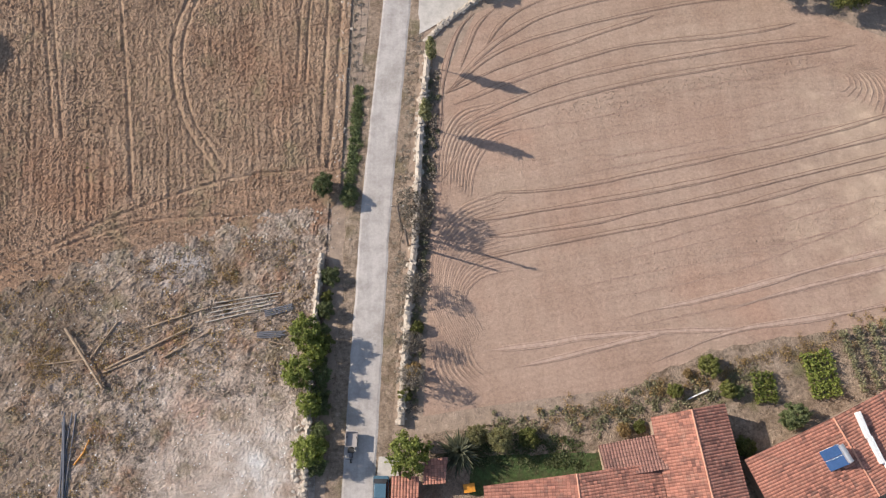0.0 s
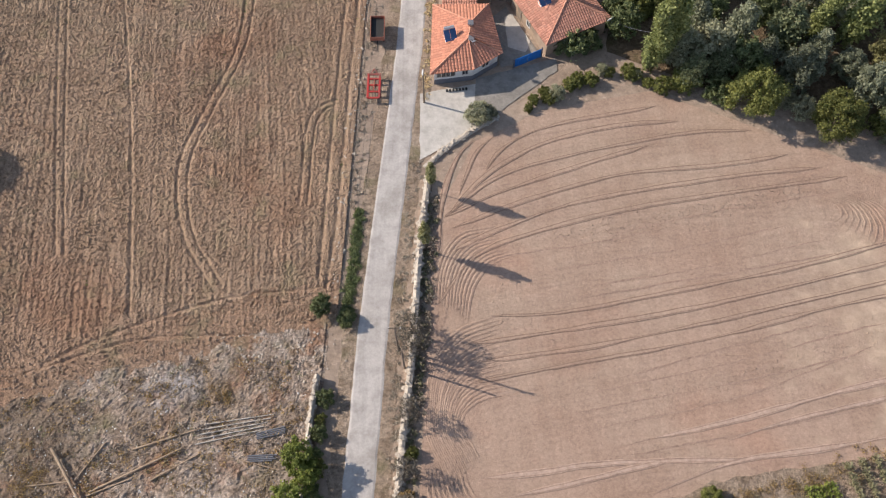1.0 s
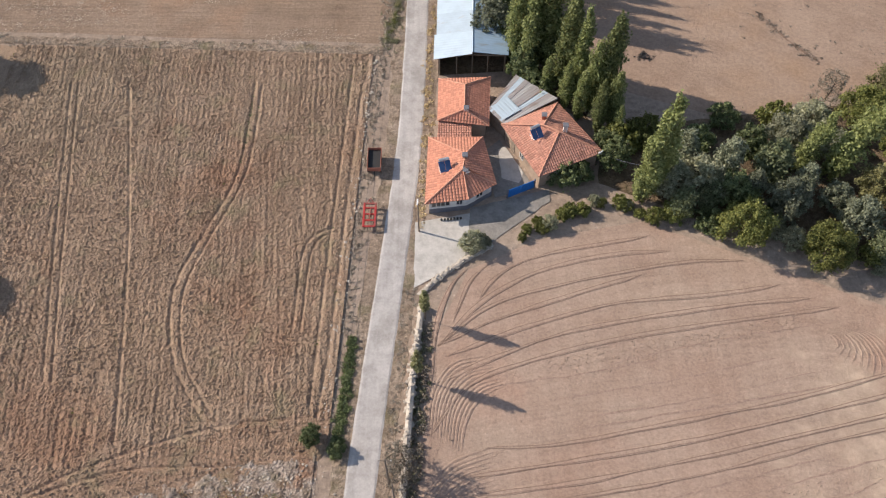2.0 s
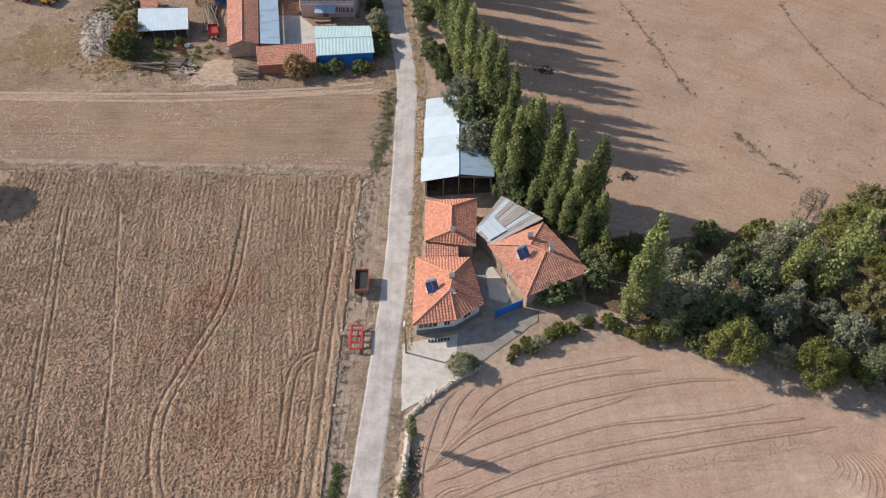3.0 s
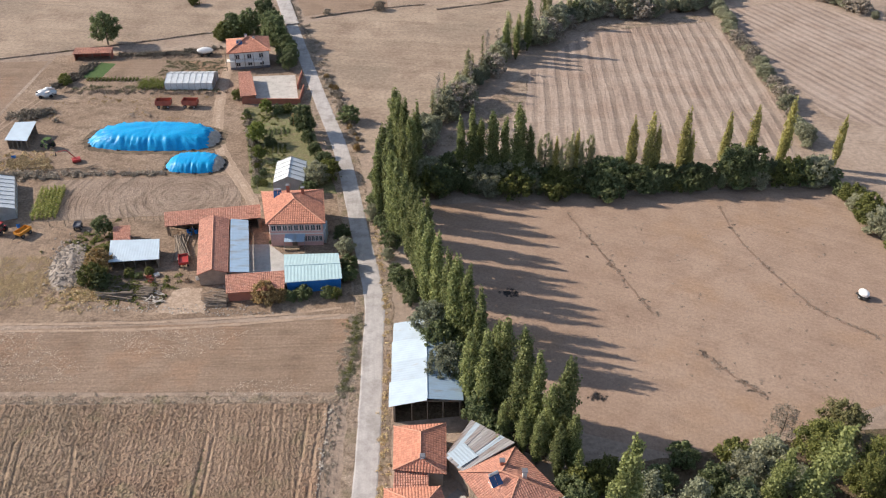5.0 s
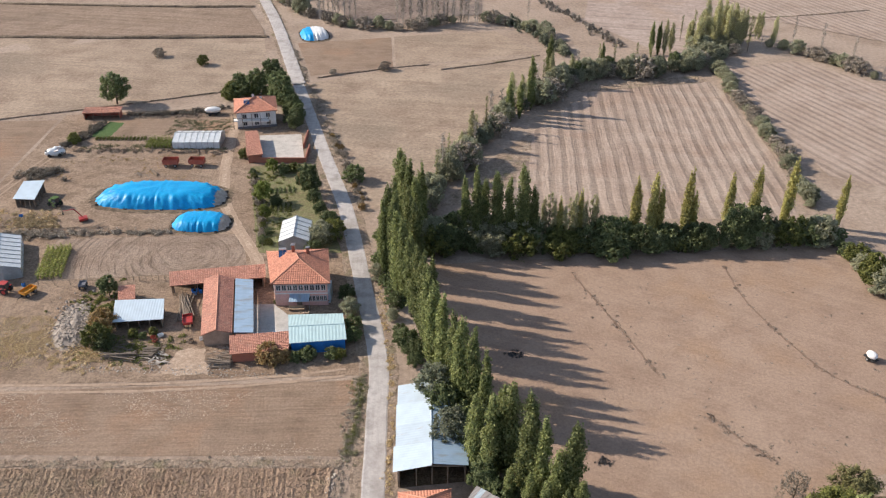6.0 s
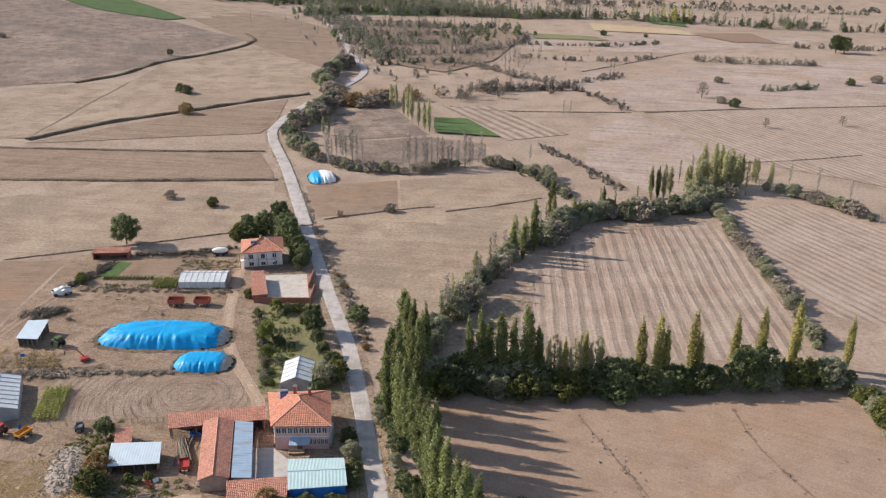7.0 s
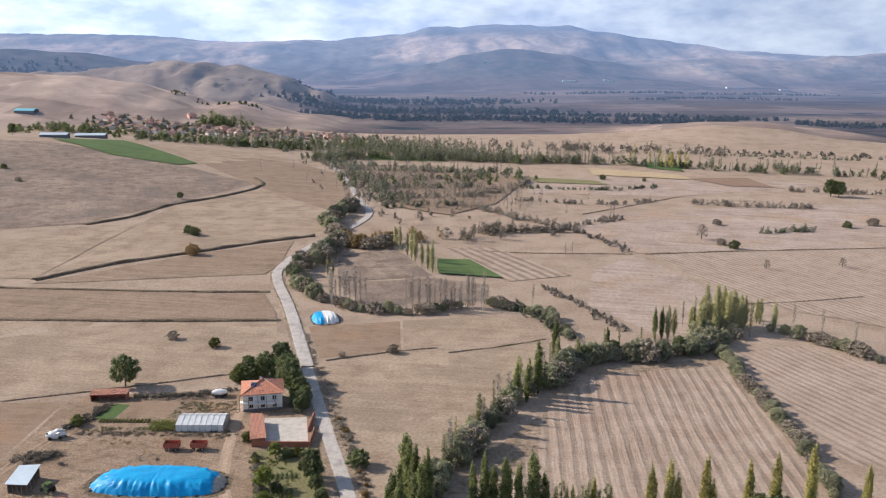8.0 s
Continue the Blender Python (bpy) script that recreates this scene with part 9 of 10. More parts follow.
maize("vegetable_rows", 38.0, 11.6, 41.4, 17.0, 12, 5, "garden bed of leafy green plants", L_BRIGHT, 1.0)
maize("vegetable_rows", 42.2, 13.2, 52, 20.4, 15, 6, "garden rows of tall drying plants", L_DRYGREEN, 1.4)
maize("vegetable_rows", -38, 184.5, -31.5, 187.2, 8, 6, "garden bed of green leafy plants", L_DARK, 0.7)
maize("vegetable_rows", -36.5, 175, -31, 179, 8, 5, "garden bed of yellowing plants", L_BROAD, 0.6)
for kind, x, y, h in [("dark_tree", -61.7, 141.2, 4.5), ("green_bush", -58.6, 125.6, 4.2), ("russet_bush", -59.2, 130.0, 4.4), ("dark_bush", -57, 124.8, 3.0), ("green_bush", -59.6, 133.2, 3.0), ("russet_bush", -27.3, 120.6, 4.0), ("russet_bush", -24.4, 120.6, 2.6), ("dark_bush", -20.2, 121.4, 2.6), ("dark_bush", -16.2, 121.8, 2.2), ("green_bush", -14.8, 121.6, 2.0), ("dark_bush", -22.5, 120.9, 2.0),
                      ("dark_bush", -12.9, 127, 2.6), ("dark_bush", -13.3, 130.4, 2.8), ("willow_low", -14.2, 135.2, 3.4), ("dark_bush", -15.2, 140.6, 2.8), ("green_bush", -53, 128, 1.6), ("green_bush", -49.5, 128.6, 1.5), ("dark_bush", -51, 127.4, 1.3), ("dark_bush", -28.6, 138.4, 0.9), ("dark_bush", -18.6, 139.0, 0.9),
                      ("dark_tree", -21.2, 166.5, 5.0), ("willow_low", -22.4, 161.5, 5), ("green_bush", -20.2, 163.4, 4.5), ("dark_bush", -23.6, 157, 3), ("dark_tree", -24.2, 173.5, 3.6), ("russet_bush", -30.5, 190, 3), ("fruit_tree", -38.6, 195.4, 4.0), ("dark_bush", -36.0, 195.6, 2.6), ("green_bush", -33.2, 196, 2.6), ("fruit_tree", -36.4, 172, 3.6), ("dark_bush", -34.6, 165, 1.6), ("green_bush", -33.8, 160.4, 1.6), ("green_bush", -47.4, 204.4, 2.6), ("dark_tree", -36.8, 222.5, 5), ("green_bush", -94.6, 213.4, 3), ("dark_bush", -35.2, 179, 2.4), ("dark_tree", -26.4, 179, 3.8)]:
    plant(kind, x, y, h)
row_of(["grey_bush", "green_bush", "dark_bush"], [(-43.9, 196), (-39, 178), (-34.9, 160)], 2.6, 0.9, 1.8, "hedge of the kitchen garden", 0.5)
row_of(["dark_bush", "dark_tree", "green_bush", "dark_bush"], [(-60, 244), (-55, 249), (-47, 248), (-41, 238), (-37, 226)], 1.7, 2.6, 5.2, "trees of the northern house", 1.6)
row_of(["grey_bush", "russet_bush", "grey_bush"], [(-14.6, 176), (-19, 194), (-26, 218)], 2.2, 0.8, 1.9, "weedy road bank", 0.7)
tufts("roadside_weeds", [p + (random.uniform(0.2, 0.6), random.uniform(0.2, 0.8)) for p in along_line([(-11.3, 98), (-10.4, 108), (-10.7, 115)], 34, 0.4, 95)], 40, 0.13, L_BROAD, "green weeds beside the road", "weeds", 95)
tufts("roadside_weeds", [p + (random.uniform(0.2, 0.6), random.uniform(0.15, 0.6)) for p in along_line([(-11.3, 97), (-10.6, 108), (-10.7, 116)], 110, 0.7, 97)], 34, 0.14, L_DRYGREEN, "dusty weeds beside the road", "weeds", 97)
tufts("roadside_weeds", [p + (random.uniform(0.2, 0.6), random.uniform(0.1, 0.35)) for p in along_line([(-11.6, 95), (-10.9, 108), (-11.0, 116)], 150, 0.6, 98)], 26, 0.12, L_GREY, "dry grey weeds beside the road", "weeds", 98)
tufts("straw_litter", [p + (random.uniform(0.3, 0.9), 0.06) for p in spread(3600, (-88, 95.5, -16, 113), 99) if noise.noise(Vector((p[0] * 0.07, p[1] * 0.16, 5.1))) > 0.02 + (p[0] + 50) * 0.004 - 0.12], 4, 0.13, L_CHAFF, "pale straw lying on the raked field", "straw", 99)
tufts("straw_litter", [p + (random.uniform(0.4, 1.2), 0.14) for p in spread(260, (-80, 122.5, -67.5, 134), 100) if noise.noise(Vector((p[0] * 0.2, p[1] * 0.2, 2.1))) > -0.15], 30, 0.15, L_STRAW, "trodden straw in the farmyard", "straw", 100)
stones("field_stones", [(random.uniform(-37, -25), random.gauss(116.9, 0.45), 0.06, random.uniform(0.07, 0.2)) for _ in range(70)], M_MULCH, "pale stones raked to the field edge", 101)
row_of(["dark_bush", "willow_low"], [(-8.3, 170), (-9.8, 160), (-8.8, 150), (-6.5, 138), (-3, 126), (-0.5, 116)], 3.0, 1.8, 3.6, "undergrowth of the poplar row", 0.8)
# weeds and litter round the silage yard
tufts("dry_weeds", [p + (random.uniform(0.3, 0.9), random.uniform(0.15, 0.5)) for p in along_line([(-94, 208.6), (-80, 208.4), (-66, 208.0), (-52, 207.4)], 150, 0.7, 102)], 34, 0.2, L_DRYBRUSH, "withered weeds along the edge of the plots", "weeds", 102)
tufts("dusty_weeds", [p + (random.uniform(0.3, 0.8), random.uniform(0.2, 0.5)) for p in along_line([(-92, 210.6), (-78, 211), (-54, 209.4)], 90, 0.8, 103)], 34, 0.2, L_DRYGREEN, "dusty green weeds along the plots", "weeds", 103)
tufts("dry_weeds", [p + (random.uniform(0.2, 0.7), random.uniform(0.06, 0.22)) for p in spread(330, (-94, 192, -54, 207), 104) if noise.noise(Vector((p[0] * 0.13, p[1] * 0.2, 1.4))) > 0.0], 20, 0.16, L_RUSSET, "brown trampled litter in the yard", "litter", 104)
tufts("dry_weeds", [p + (random.uniform(0.3, 0.8), random.uniform(0.15, 0.45)) for p in along_line([(-86, 231), (-74, 231.5), (-58, 234)], 110, 0.7, 105)], 30, 0.2, L_DRYBRUSH, "withered weeds behind the plots", "weeds", 105)
tufts("garden_weeds", [p + (random.uniform(0.3, 0.9), random.uniform(0.1, 0.35)) for p in spread(130, (-72, 218, -55, 230), 106)], 26, 0.18, L_DRYGREEN, "patchy green weeds on a garden plot", "weeds", 106)
tufts("dry_weeds", [p + (random.uniform(0.3, 0.8), random.uniform(0.2, 0.7)) for p in along_line([(-43.4, 195), (-39.4, 180), (-35.6, 164)], 110, 0.6, 107)], 34, 0.2, L_DRYBRUSH, "withered weeds along the garden fence", "weeds", 107)
# silage gear of the field behind the poplars
for x, y in ((27.5, 96.6), (16.0, 122.5)):
    tufts("ash_patch", [(x + random.gauss(0, 0.75), y + random.gauss(0, 0.5), random.uniform(0.2, 0.45), 0.12) for _ in range(34)], 26, 0.13, M_BURNT, "ragged patch of burnt stubble in the field", "burnt stubble", int(x))


def plank_litter(label, n, box_, lo, hi, material, seed):
    """Planks, poles and boards strewn over a patch of the yard."""
    g = random.Random(seed)
    x0, y0, x1, y1 = box_
    cx, cy = (x0 + x1) / 2, (y0 + y1) / 2
    e = empty("scrap_wood", pose(cx, cy, 0.07), label, "scrap wood")
    main = g.uniform(0, 3.1)
    for k in range(n):
        a, ln = g.gauss(main, 0.6), g.uniform(lo, hi)
        x, y, z = g.uniform(x0, x1) - cx, g.uniform(y0, y1) - cy, g.uniform(0.02, 0.35)
        d = Vector((math.cos(a), math.sin(a), g.uniform(-0.05, 0.08))) * ln / 2
        if k % 3:
            part("pole", rod(bmesh.new(), Vector((x, y, z + 0.08)) - d, Vector((x, y, z + 0.08)) + d, g.uniform(0.04, 0.09), 0.04, 6), material, e)
        else:
            bm = cube(-ln / 2, -0.13, 0, ln / 2, 0.13, 0.05, bevel=0.01)
            bm.transform(pose(x, y, z, 0, 0, math.degrees(a)))
            part("board", bm, material, e)


plank_litter("grey boards and poles strewn beside the hen house", 64, (-56.5, 121.2, -46.0, 125.4), 0.6, 2.2, M_WOOD, 1)
plank_litter("bleached poles heaped in the yard corner", 30, (-48.6, 119.6, -45.2, 123.0), 0.6, 1.8, M_STRAW, 2)
plank_litter("dark boards heaped beside the byre", 46, (-37.8, 119.2, -33.2, 124.4), 0.6, 1.8, M_MULCH, 3)
plank_litter("scrap boards lying by the field shed", 30, (-97, 166, -84, 172), 1.2, 3.4, M_WOOD, 4)
plank_litter("poles lying along the brushwood", 26, (-76, 164.2, -60, 166.6), 1.0, 3.2, M_WOOD, 5)
plank_litter("loose boards beside the red trailers", 10, (-72, 192.6, -64, 196.4), 1.0, 2.6, M_WOOD, 6)
for x, y, turn, mat, words in ((-49.2, 127.2, 10, M_RUSTRED, "red plastic crate in the hen yard"), (-48.0, 127.9, 40, M_WHITE, "white plastic crate in the hen yard"), (-48.6, 126.3, 70, M_RUSTRED, "red plastic crate in the hen yard"),
                               (-40.2, 126.9, 15, M_WHITE, "white plastic crate on the farmyard"), (-38.9, 127.8, 50, M_STRAW, "pale wooden crate on the farmyard"), (-42.1, 126.2, 80, M_LOG, "wooden crate on the farmyard"), (-92, 172.6, 20, M_BLUE_PAINT, "blue plastic crate by the shed")):
    e = empty("crate", pose(x, y, 0.06, 0, 0, turn), words, "crate", "crates in the yard")
    part("floor", cube(-0.45, -0.3, 0.02, 0.45, 0.3, 0.07), mat, e)
    for x0, y0, x1, y1 in ((-0.45, -0.3, -0.41, 0.3), (0.41, -0.3, 0.45, 0.3), (-0.41, -0.3, 0.41, -0.26), (-0.41, 0.26, 0.41, 0.3)):
        part("side", cube(x0, y0, 0.07, x1, y1, 0.5), mat, e)
for x, y in ((-79.6, 144.2), (-45.6, 142.2), (-44.7, 142.5), (-44.0, 142.0), (-45.0, 141.4)):
    e = empty("barrel", pose(x, y, 0.06), "blue plastic barrel under the long shed", "barrel", "barrels under the shed")
    bm = rod(rod(bmesh.new(), (0, 0, 0), (0, 0, 0.45), 0.3, 0.36, 12), (0, 0, 0.45), (0, 0, 0.9), 0.36, 0.3, 12)
    part("drum", bm, M_BLUE_PAINT, e)
    part("lid", rod(bmesh.new(), (0, 0, 0.9), (0, 0, 0.94), 0.28, 0.28, 12), M_DARK, e)
trailer(-67.6, 143.6, 8, M_PLINTH, "small grey cart behind the garden fence", 1.8, 1.4, 0.3)
part_spots = [(random.gauss(-52, 4), random.gauss(124, 2.2)) for _ in range(150)] + [(random.gauss(-63, 2.6), random.gauss(137, 3.5)) for _ in range(120)]
tufts("yard_weeds", [p + (random.uniform(0.3, 0.8), random.uniform(0.15, 0.5)) for p in part_spots], 34, 0.2, L_BROAD, "green and yellow weeds in the farmyard", "weeds", 91)
tufts("yard_weeds", [(random.gauss(-60, 3), random.gauss(122, 2), random.uniform(0.4, 0.9), random.uniform(0.2, 0.5)) for _ in range(110)] + [(random.uniform(-100, -84), random.uniform(166, 176), random.uniform(0.4, 0.9), 0.3) for _ in range(120)], 34, 0.2, L_STRAW, "dry yellow weeds in the farmyard", "weeds", 92)
tufts("garden_plants", [(-41 + 9.5 * f + random.uniform(-4.5, 5.5), 197 - 38 * f, random.uniform(0.25, 0.6), random.uniform(0.2, 0.6)) for f in [random.random() for _ in range(190)]], 30, 0.2, L_BROAD, "vegetables and weeds in the kitchen garden", "plants", 93)
tufts("plot_weeds", [(random.uniform(-72, -54), random.uniform(219.5, 229), random.uniform(0.3, 0.8), 0.25) for _ in range(110)], 26, 0.22, L_DRYGREEN, "sparse green weeds on the vegetable plot", "weeds", 94)


# ---------------------------------------------------------------- walls, yard and verge beside the road
STONE_MESHES = []
for k in range(6):
    g = np.random.default_rng(100 + k)
    me = bpy.data.meshes.new("stone")
    me.from_pydata((ICO_V * (1 + 0.2 * g.normal(size=(12, 1))) * np.array([1, 0.8, 0.62])).tolist(), [], ICO_F.tolist())
    me.materials.append(M_STONE)
    STONE_MESHES.append(me)


def stone_wall(points, width, high, n, label, seed):
    """A dry-stone wall: a rough core with single stones bedded on and beside it."""
    g = random.Random(seed)
    e = empty("stone_wall", pose(points[0][0], points[0][1], 0), label, "stone wall")
    o = Vector((*points[0], 0))
    line = smooth_line(points, 0.7)
    bm, rows = bmesh.new(), []
    for i, c in enumerate(line):
        d = (line[min(i + 1, len(line) - 1)] - line[max(i - 1, 0)]).normalized()
        s, q = Vector((d.y, -d.x, 0)), c - o
        hh = high * (0.75 + 0.35 * noise.noise(c * 0.6))
        w = width * 0.42
        rows.append([bm.verts.new(q + s * a + Vector((0, 0, z))) for a, z in ((-w, -0.05), (-w * 0.85, hh * 0.8), (0, hh), (w * 0.85, hh * 0.8), (w, -0.05))])
    for a, b in zip(rows, rows[1:]):
        for k in range(4):
            bm.faces.new((a[k], a[k + 1], b[k + 1], b[k]))
    bm.faces.new(rows[0]), bm.faces.new(rows[-1][::-1])
    bmesh.ops.recalc_face_normals(bm, faces=bm.faces[:])
    part("core", bm, M_STONE, e)
    for k in range(n):
        i = g.randrange(len(line) - 1)
        c = line[i].lerp(line[i + 1], g.random()) - o
        d = (line[i + 1] - line[i]).normalized()
        a = g.uniform(-1, 1)
        q = c + Vector((d.y, -d.x, 0)) * a * width * 0.5
        st = new("stone", g.choice(STONE_MESHES))
        st.parent = e
        r = g.uniform(0.14, 0.34)
        z = max(r * 0.5, high * (1 - abs(a) ** 2.2) * g.uniform(0.55, 1.0))
        st.matrix_local = pose(q.x, q.y, z, g.uniform(-20, 20), g.uniform(-20, 20), g.uniform(0, 360)) @ Matrix.Scale(r, 4)


stone_wall([(-14.9, 26.2), (-15.2, 20), (-15.3, 12), (-15.1, 0)], 0.7, 1.4, 240, "high old stone wall beside the road", 1)
stone_wall([(-3.7, 52), (-4.0, 47), (-4.3, 42), (-4.5, 29), (-5.0, 20.7), (-5.4, 7.5)], 1.0, 1.15, 300, "tumbled dry-stone wall of pale boulders", 2)
stone_wall([(-4.2, 53.5), (-1.5, 56.4), (1.6, 59.0), (5, 61.4)], 0.8, 0.5, 60, "low stone edging round the forecourt", 3)
stones("loose_stones", [(x, y, 0.1, random.uniform(0.08, 0.26)) for x, y in along_line([(-13.9, 34), (-13.7, 60), (-13.3, 94)], 260, 0.35, 61)], M_STONE, "pale stones along the field edge", 61)
stones("loose_stones", [(x, y, 0.09, random.uniform(0.06, 0.2)) for x, y in along_line([(-15.5, 27), (-18, 31), (-24, 29), (-34, 25.5)], 320, 1.6, 62)], M_STONE, "pale rubble stones at the field corner", 62)
stones("loose_stones", [(x, y, 0.09, random.uniform(0.03, 0.11)) for x, y in spread(1100, (-56, -6, -15, 27), 63)], M_WHITE, "small white stones strewn on waste ground", 63)
stones("loose_stones", [(x, y, 0.14, random.uniform(0.15, 0.4)) for x, y in along_line([(-15.9, 8), (-16.3, 4), (-16, -1)], 50, 0.5, 64)], M_STRAW, "pale limestone blocks beside the wall", 64)
stones("loose_stones", [(x, y, 0.08, random.uniform(0.06, 0.18)) for x, y in along_line([(-60, 118.6), (-44, 118.4), (-30, 118.4)], 200, 0.7, 65)], M_STRAW, "pale stones along the farm track", 65)


def waste(n, seed, clear=1.0):
    """Spots by chance on the waste ground, few where it is trodden bare, gathered into patches."""
    out = []
    for x, y in spread(n, (-60, -12, -15.6, 28), seed):
        bare = math.exp(-((x + 22.5) / (9 * clear)) ** 2 - ((y - 1.5) / (8 * clear)) ** 2)
        if y < FIELD_EDGE(x) - 0.3 and bare < 0.3 and noise.noise(Vector((x * 0.28, y * 0.28, seed * 0.37))) > -0.12:
            out.append((x, y))
    return out


tufts("dry_weeds", [p + (random.uniform(0.2, 0.75), random.uniform(0.15, 0.45)) for p in waste(900, 66)], 22, 0.12, L_GREY, "dry grey weeds on waste ground", "weeds", 66)
tufts("dry_weeds", [p + (random.uniform(0.2, 0.7), random.uniform(0.2, 0.55)) for p in waste(2600, 67)], 26, 0.12, L_DRYBRUSH, "withered brown weeds on waste ground", "weeds", 67)
tufts("dry_weeds", [p + (random.uniform(0.3, 0.9), random.uniform(0.25, 0.6)) for p in waste(1500, 68, 1.2)], 34, 0.11, L_RUSSET, "rust-brown withered weeds on waste ground", "weeds", 68)
tufts("dusty_weeds", [p + (random.uniform(0.15, 0.5), random.uniform(0.1, 0.35)) for p in waste(900, 82, 0.8)], 24, 0.1, L_DRYGREEN, "dusty green weeds on waste ground", "weeds", 82)
tufts("dry_weeds", [(-44.7 + random.gauss(0, 1.3), 13.8 + random.gauss(0, 1.0), random.uniform(0.4, 0.9), random.uniform(0.3, 0.7)) for _ in range(40)] + [(-25.1 + random.gauss(0, 0.7), 23.5 + random.gauss(0, 0.5), 0.6, 0.5) for _ in range(14)], 40, 0.11, L_RUSSET, "rust-brown clump of withered weeds", "weeds", 83)
tufts("rut_weeds", [p + (random.uniform(0.15, 0.4), random.uniform(0.08, 0.25)) for p in along_line([(-30.4, 93), (-29.9, 80), (-30.1, 72)], 90, 0.35, 84)], 30, 0.11, L_DARK, "dark green seedlings in a wheel rut", "weeds", 84)
tufts("dry_weeds", [p + (random.uniform(0.2, 0.6), random.uniform(0.2, 0.5)) for p in along_line([(-2.9, 49), (-3.2, 42), (-3.5, 29), (-4.0, 20), (-4.3, 9)], 110, 0.45, 69)], 34, 0.2, L_GREY, "dry weeds growing through the stone wall", "weeds", 69)
tufts("green_weeds", [p + (random.uniform(0.2, 0.5), random.uniform(0.2, 0.5)) for p in along_line([(-3.0, 49), (-3.3, 42), (-3.6, 29), (-4.1, 20), (-4.4, 9)], 110, 0.4, 70)], 30, 0.2, L_DRYGREEN, "dusty green weeds growing through the stone wall", "weeds", 70)
tufts("ditch_grass", [p + (random.uniform(0.2, 0.5), random.uniform(0.2, 0.5)) for p in along_line([(-11.8, 47), (-12.1, 40), (-12.5, 33)], 150, 0.3, 71)], 40, 0.2, L_DARK, "fresh green grass in the roadside ditch", "grass", 71)
tufts("dry_weeds", [p + (random.uniform(0.15, 0.5), random.uniform(0.06, 0.2)) for p in along_line([(-12.7, 33), (-12.8, 60), (-12.2, 95), (-11.2, 112)], 330, 0.55, 72)], 20, 0.13, L_GREY, "dry weeds of the road verge", "weeds", 72)
tufts("dry_weeds", [p + (random.uniform(0.15, 0.4), random.uniform(0.05, 0.16)) for p in along_line([(-4.9, 8), (-6.2, 30), (-5.2, 54)], 140, 0.4, 73)], 22, 0.16, L_GREY, "straw-coloured grass of the road verge", "weeds", 73)
tufts("dry_weeds", [p + (random.uniform(0.15, 0.5), random.uniform(0.06, 0.2)) for p in along_line([(-4.4, 64), (-4.6, 78), (-4.9, 92), (-5.2, 112), (-9.4, 150)], 200, 0.4, 74)], 24, 0.2, L_STRAW, "dry grass beside the road", "weeds", 74)
tufts("dry_weeds", [p + (random.uniform(0.3, 0.8), random.uniform(0.2, 0.6)) for p in along_line([(9, 8.2), (22, 11.5), (34, 15.5), (48, 20)], 130, 0.9, 75)], 30, 0.14, L_RUSSET, "dry weeds at the garden edge", "weeds", 75)
tufts("green_weeds", [p + (random.uniform(0.3, 0.8), random.uniform(0.2, 0.5)) for p in along_line([(4, 6.8), (14, 8.6), (22, 10.6), (33, 13.5)], 120, 0.9, 76)], 36, 0.2, L_DRYGREEN, "dusty green weeds at the garden edge", "weeds", 76)
tufts("dark_weeds", [p + (random.uniform(0.2, 0.5), random.uniform(0.2, 0.6)) for p in along_line([(-2.7, 44), (-3.2, 30), (-3.8, 20), (-4.0, 9)], 50, 0.3, 81)], 34, 0.18, L_DRYBRUSH, "withered weeds at the foot of the wall", "weeds", 81)
tufts("garden_grass", [p + (random.uniform(0.3, 0.8), 0.2) for p in spread(130, (1.5, 3.6, 14, 6.6), 77)], 34, 0.2, L_DARK, "dark green grass behind the farmhouse", "grass", 77)
tufts("dry_weeds", [p + (random.uniform(0.2, 0.6), random.uniform(0.1, 0.3)) for p in along_line([(-110, 96.8), (-60, 96.2), (-12, 96.2)], 260, 0.6, 78)], 20, 0.16, L_GREY, "dry weeds along the field boundary", "weeds", 78)
tufts("dry_weeds", [p + (random.uniform(0.4, 1.2), random.uniform(0.3, 0.8)) for p in along_line([(-15, 180), (-22, 204), (-35, 250), (-50, 300)], 160, 0.8, 79)], 30, 0.3, L_GREY, "dry weeds on the road bank", "weeds", 79)
tufts("dry_weeds", [p + (random.uniform(0.2, 0.6), random.uniform(0.1, 0.3)) for p in spread(420, (-106, 34, -14, 94), 80)], 8, 0.14, L_BROAD, "sparse green seedlings in the ploughed field", "weeds", 80)


def loose_log(a, b, r, label, material=M_LOG, z=0.0):
    bm = rod(bmesh.new(), (*a, 0.15 + r + z), (*b, 0.15 + r * 0.9 + z), r, r * 0.75, 10)
    return tagged(mesh_object("felled_log", bm, material), label, "log", "felled poles on the waste ground")


for a, b, r, z in (((-42.8, 17.2), (-37.8, 10.7), 0.24, 0.25), ((-37.2, 18.1), (-39.8, 13.8), 0.13, 0), ((-45.9, 13.0), (-40.4, 13.8), 0.13, 0), ((-37.9, 12.8), (-28.9, 17.7), 0.17, 0), ((-38.1, 12.4), (-33.9, 14.3), 0.14, 0), ((-31.7, 14.2), (-26.9, 17.2), 0.14, 0), ((-34.2, 17.4), (-27.3, 19.9), 0.14, 0), ((-22.6, 16.8), (-18.1, 15.8), 0.10, 0)):
    loose_log(a, b, 0.72 * r, "long peeled wooden pole lying on dry ground", M_LOG, z)
for k in range(5):
    loose_log((-27.5 + 0.2 * k, 18.2 + 0.55 * k), (-20.5 + 0.3 * k, 20.0 + 0.45 * k), 0.07, "thin greenish pole lying in the weeds", M_STRAW)
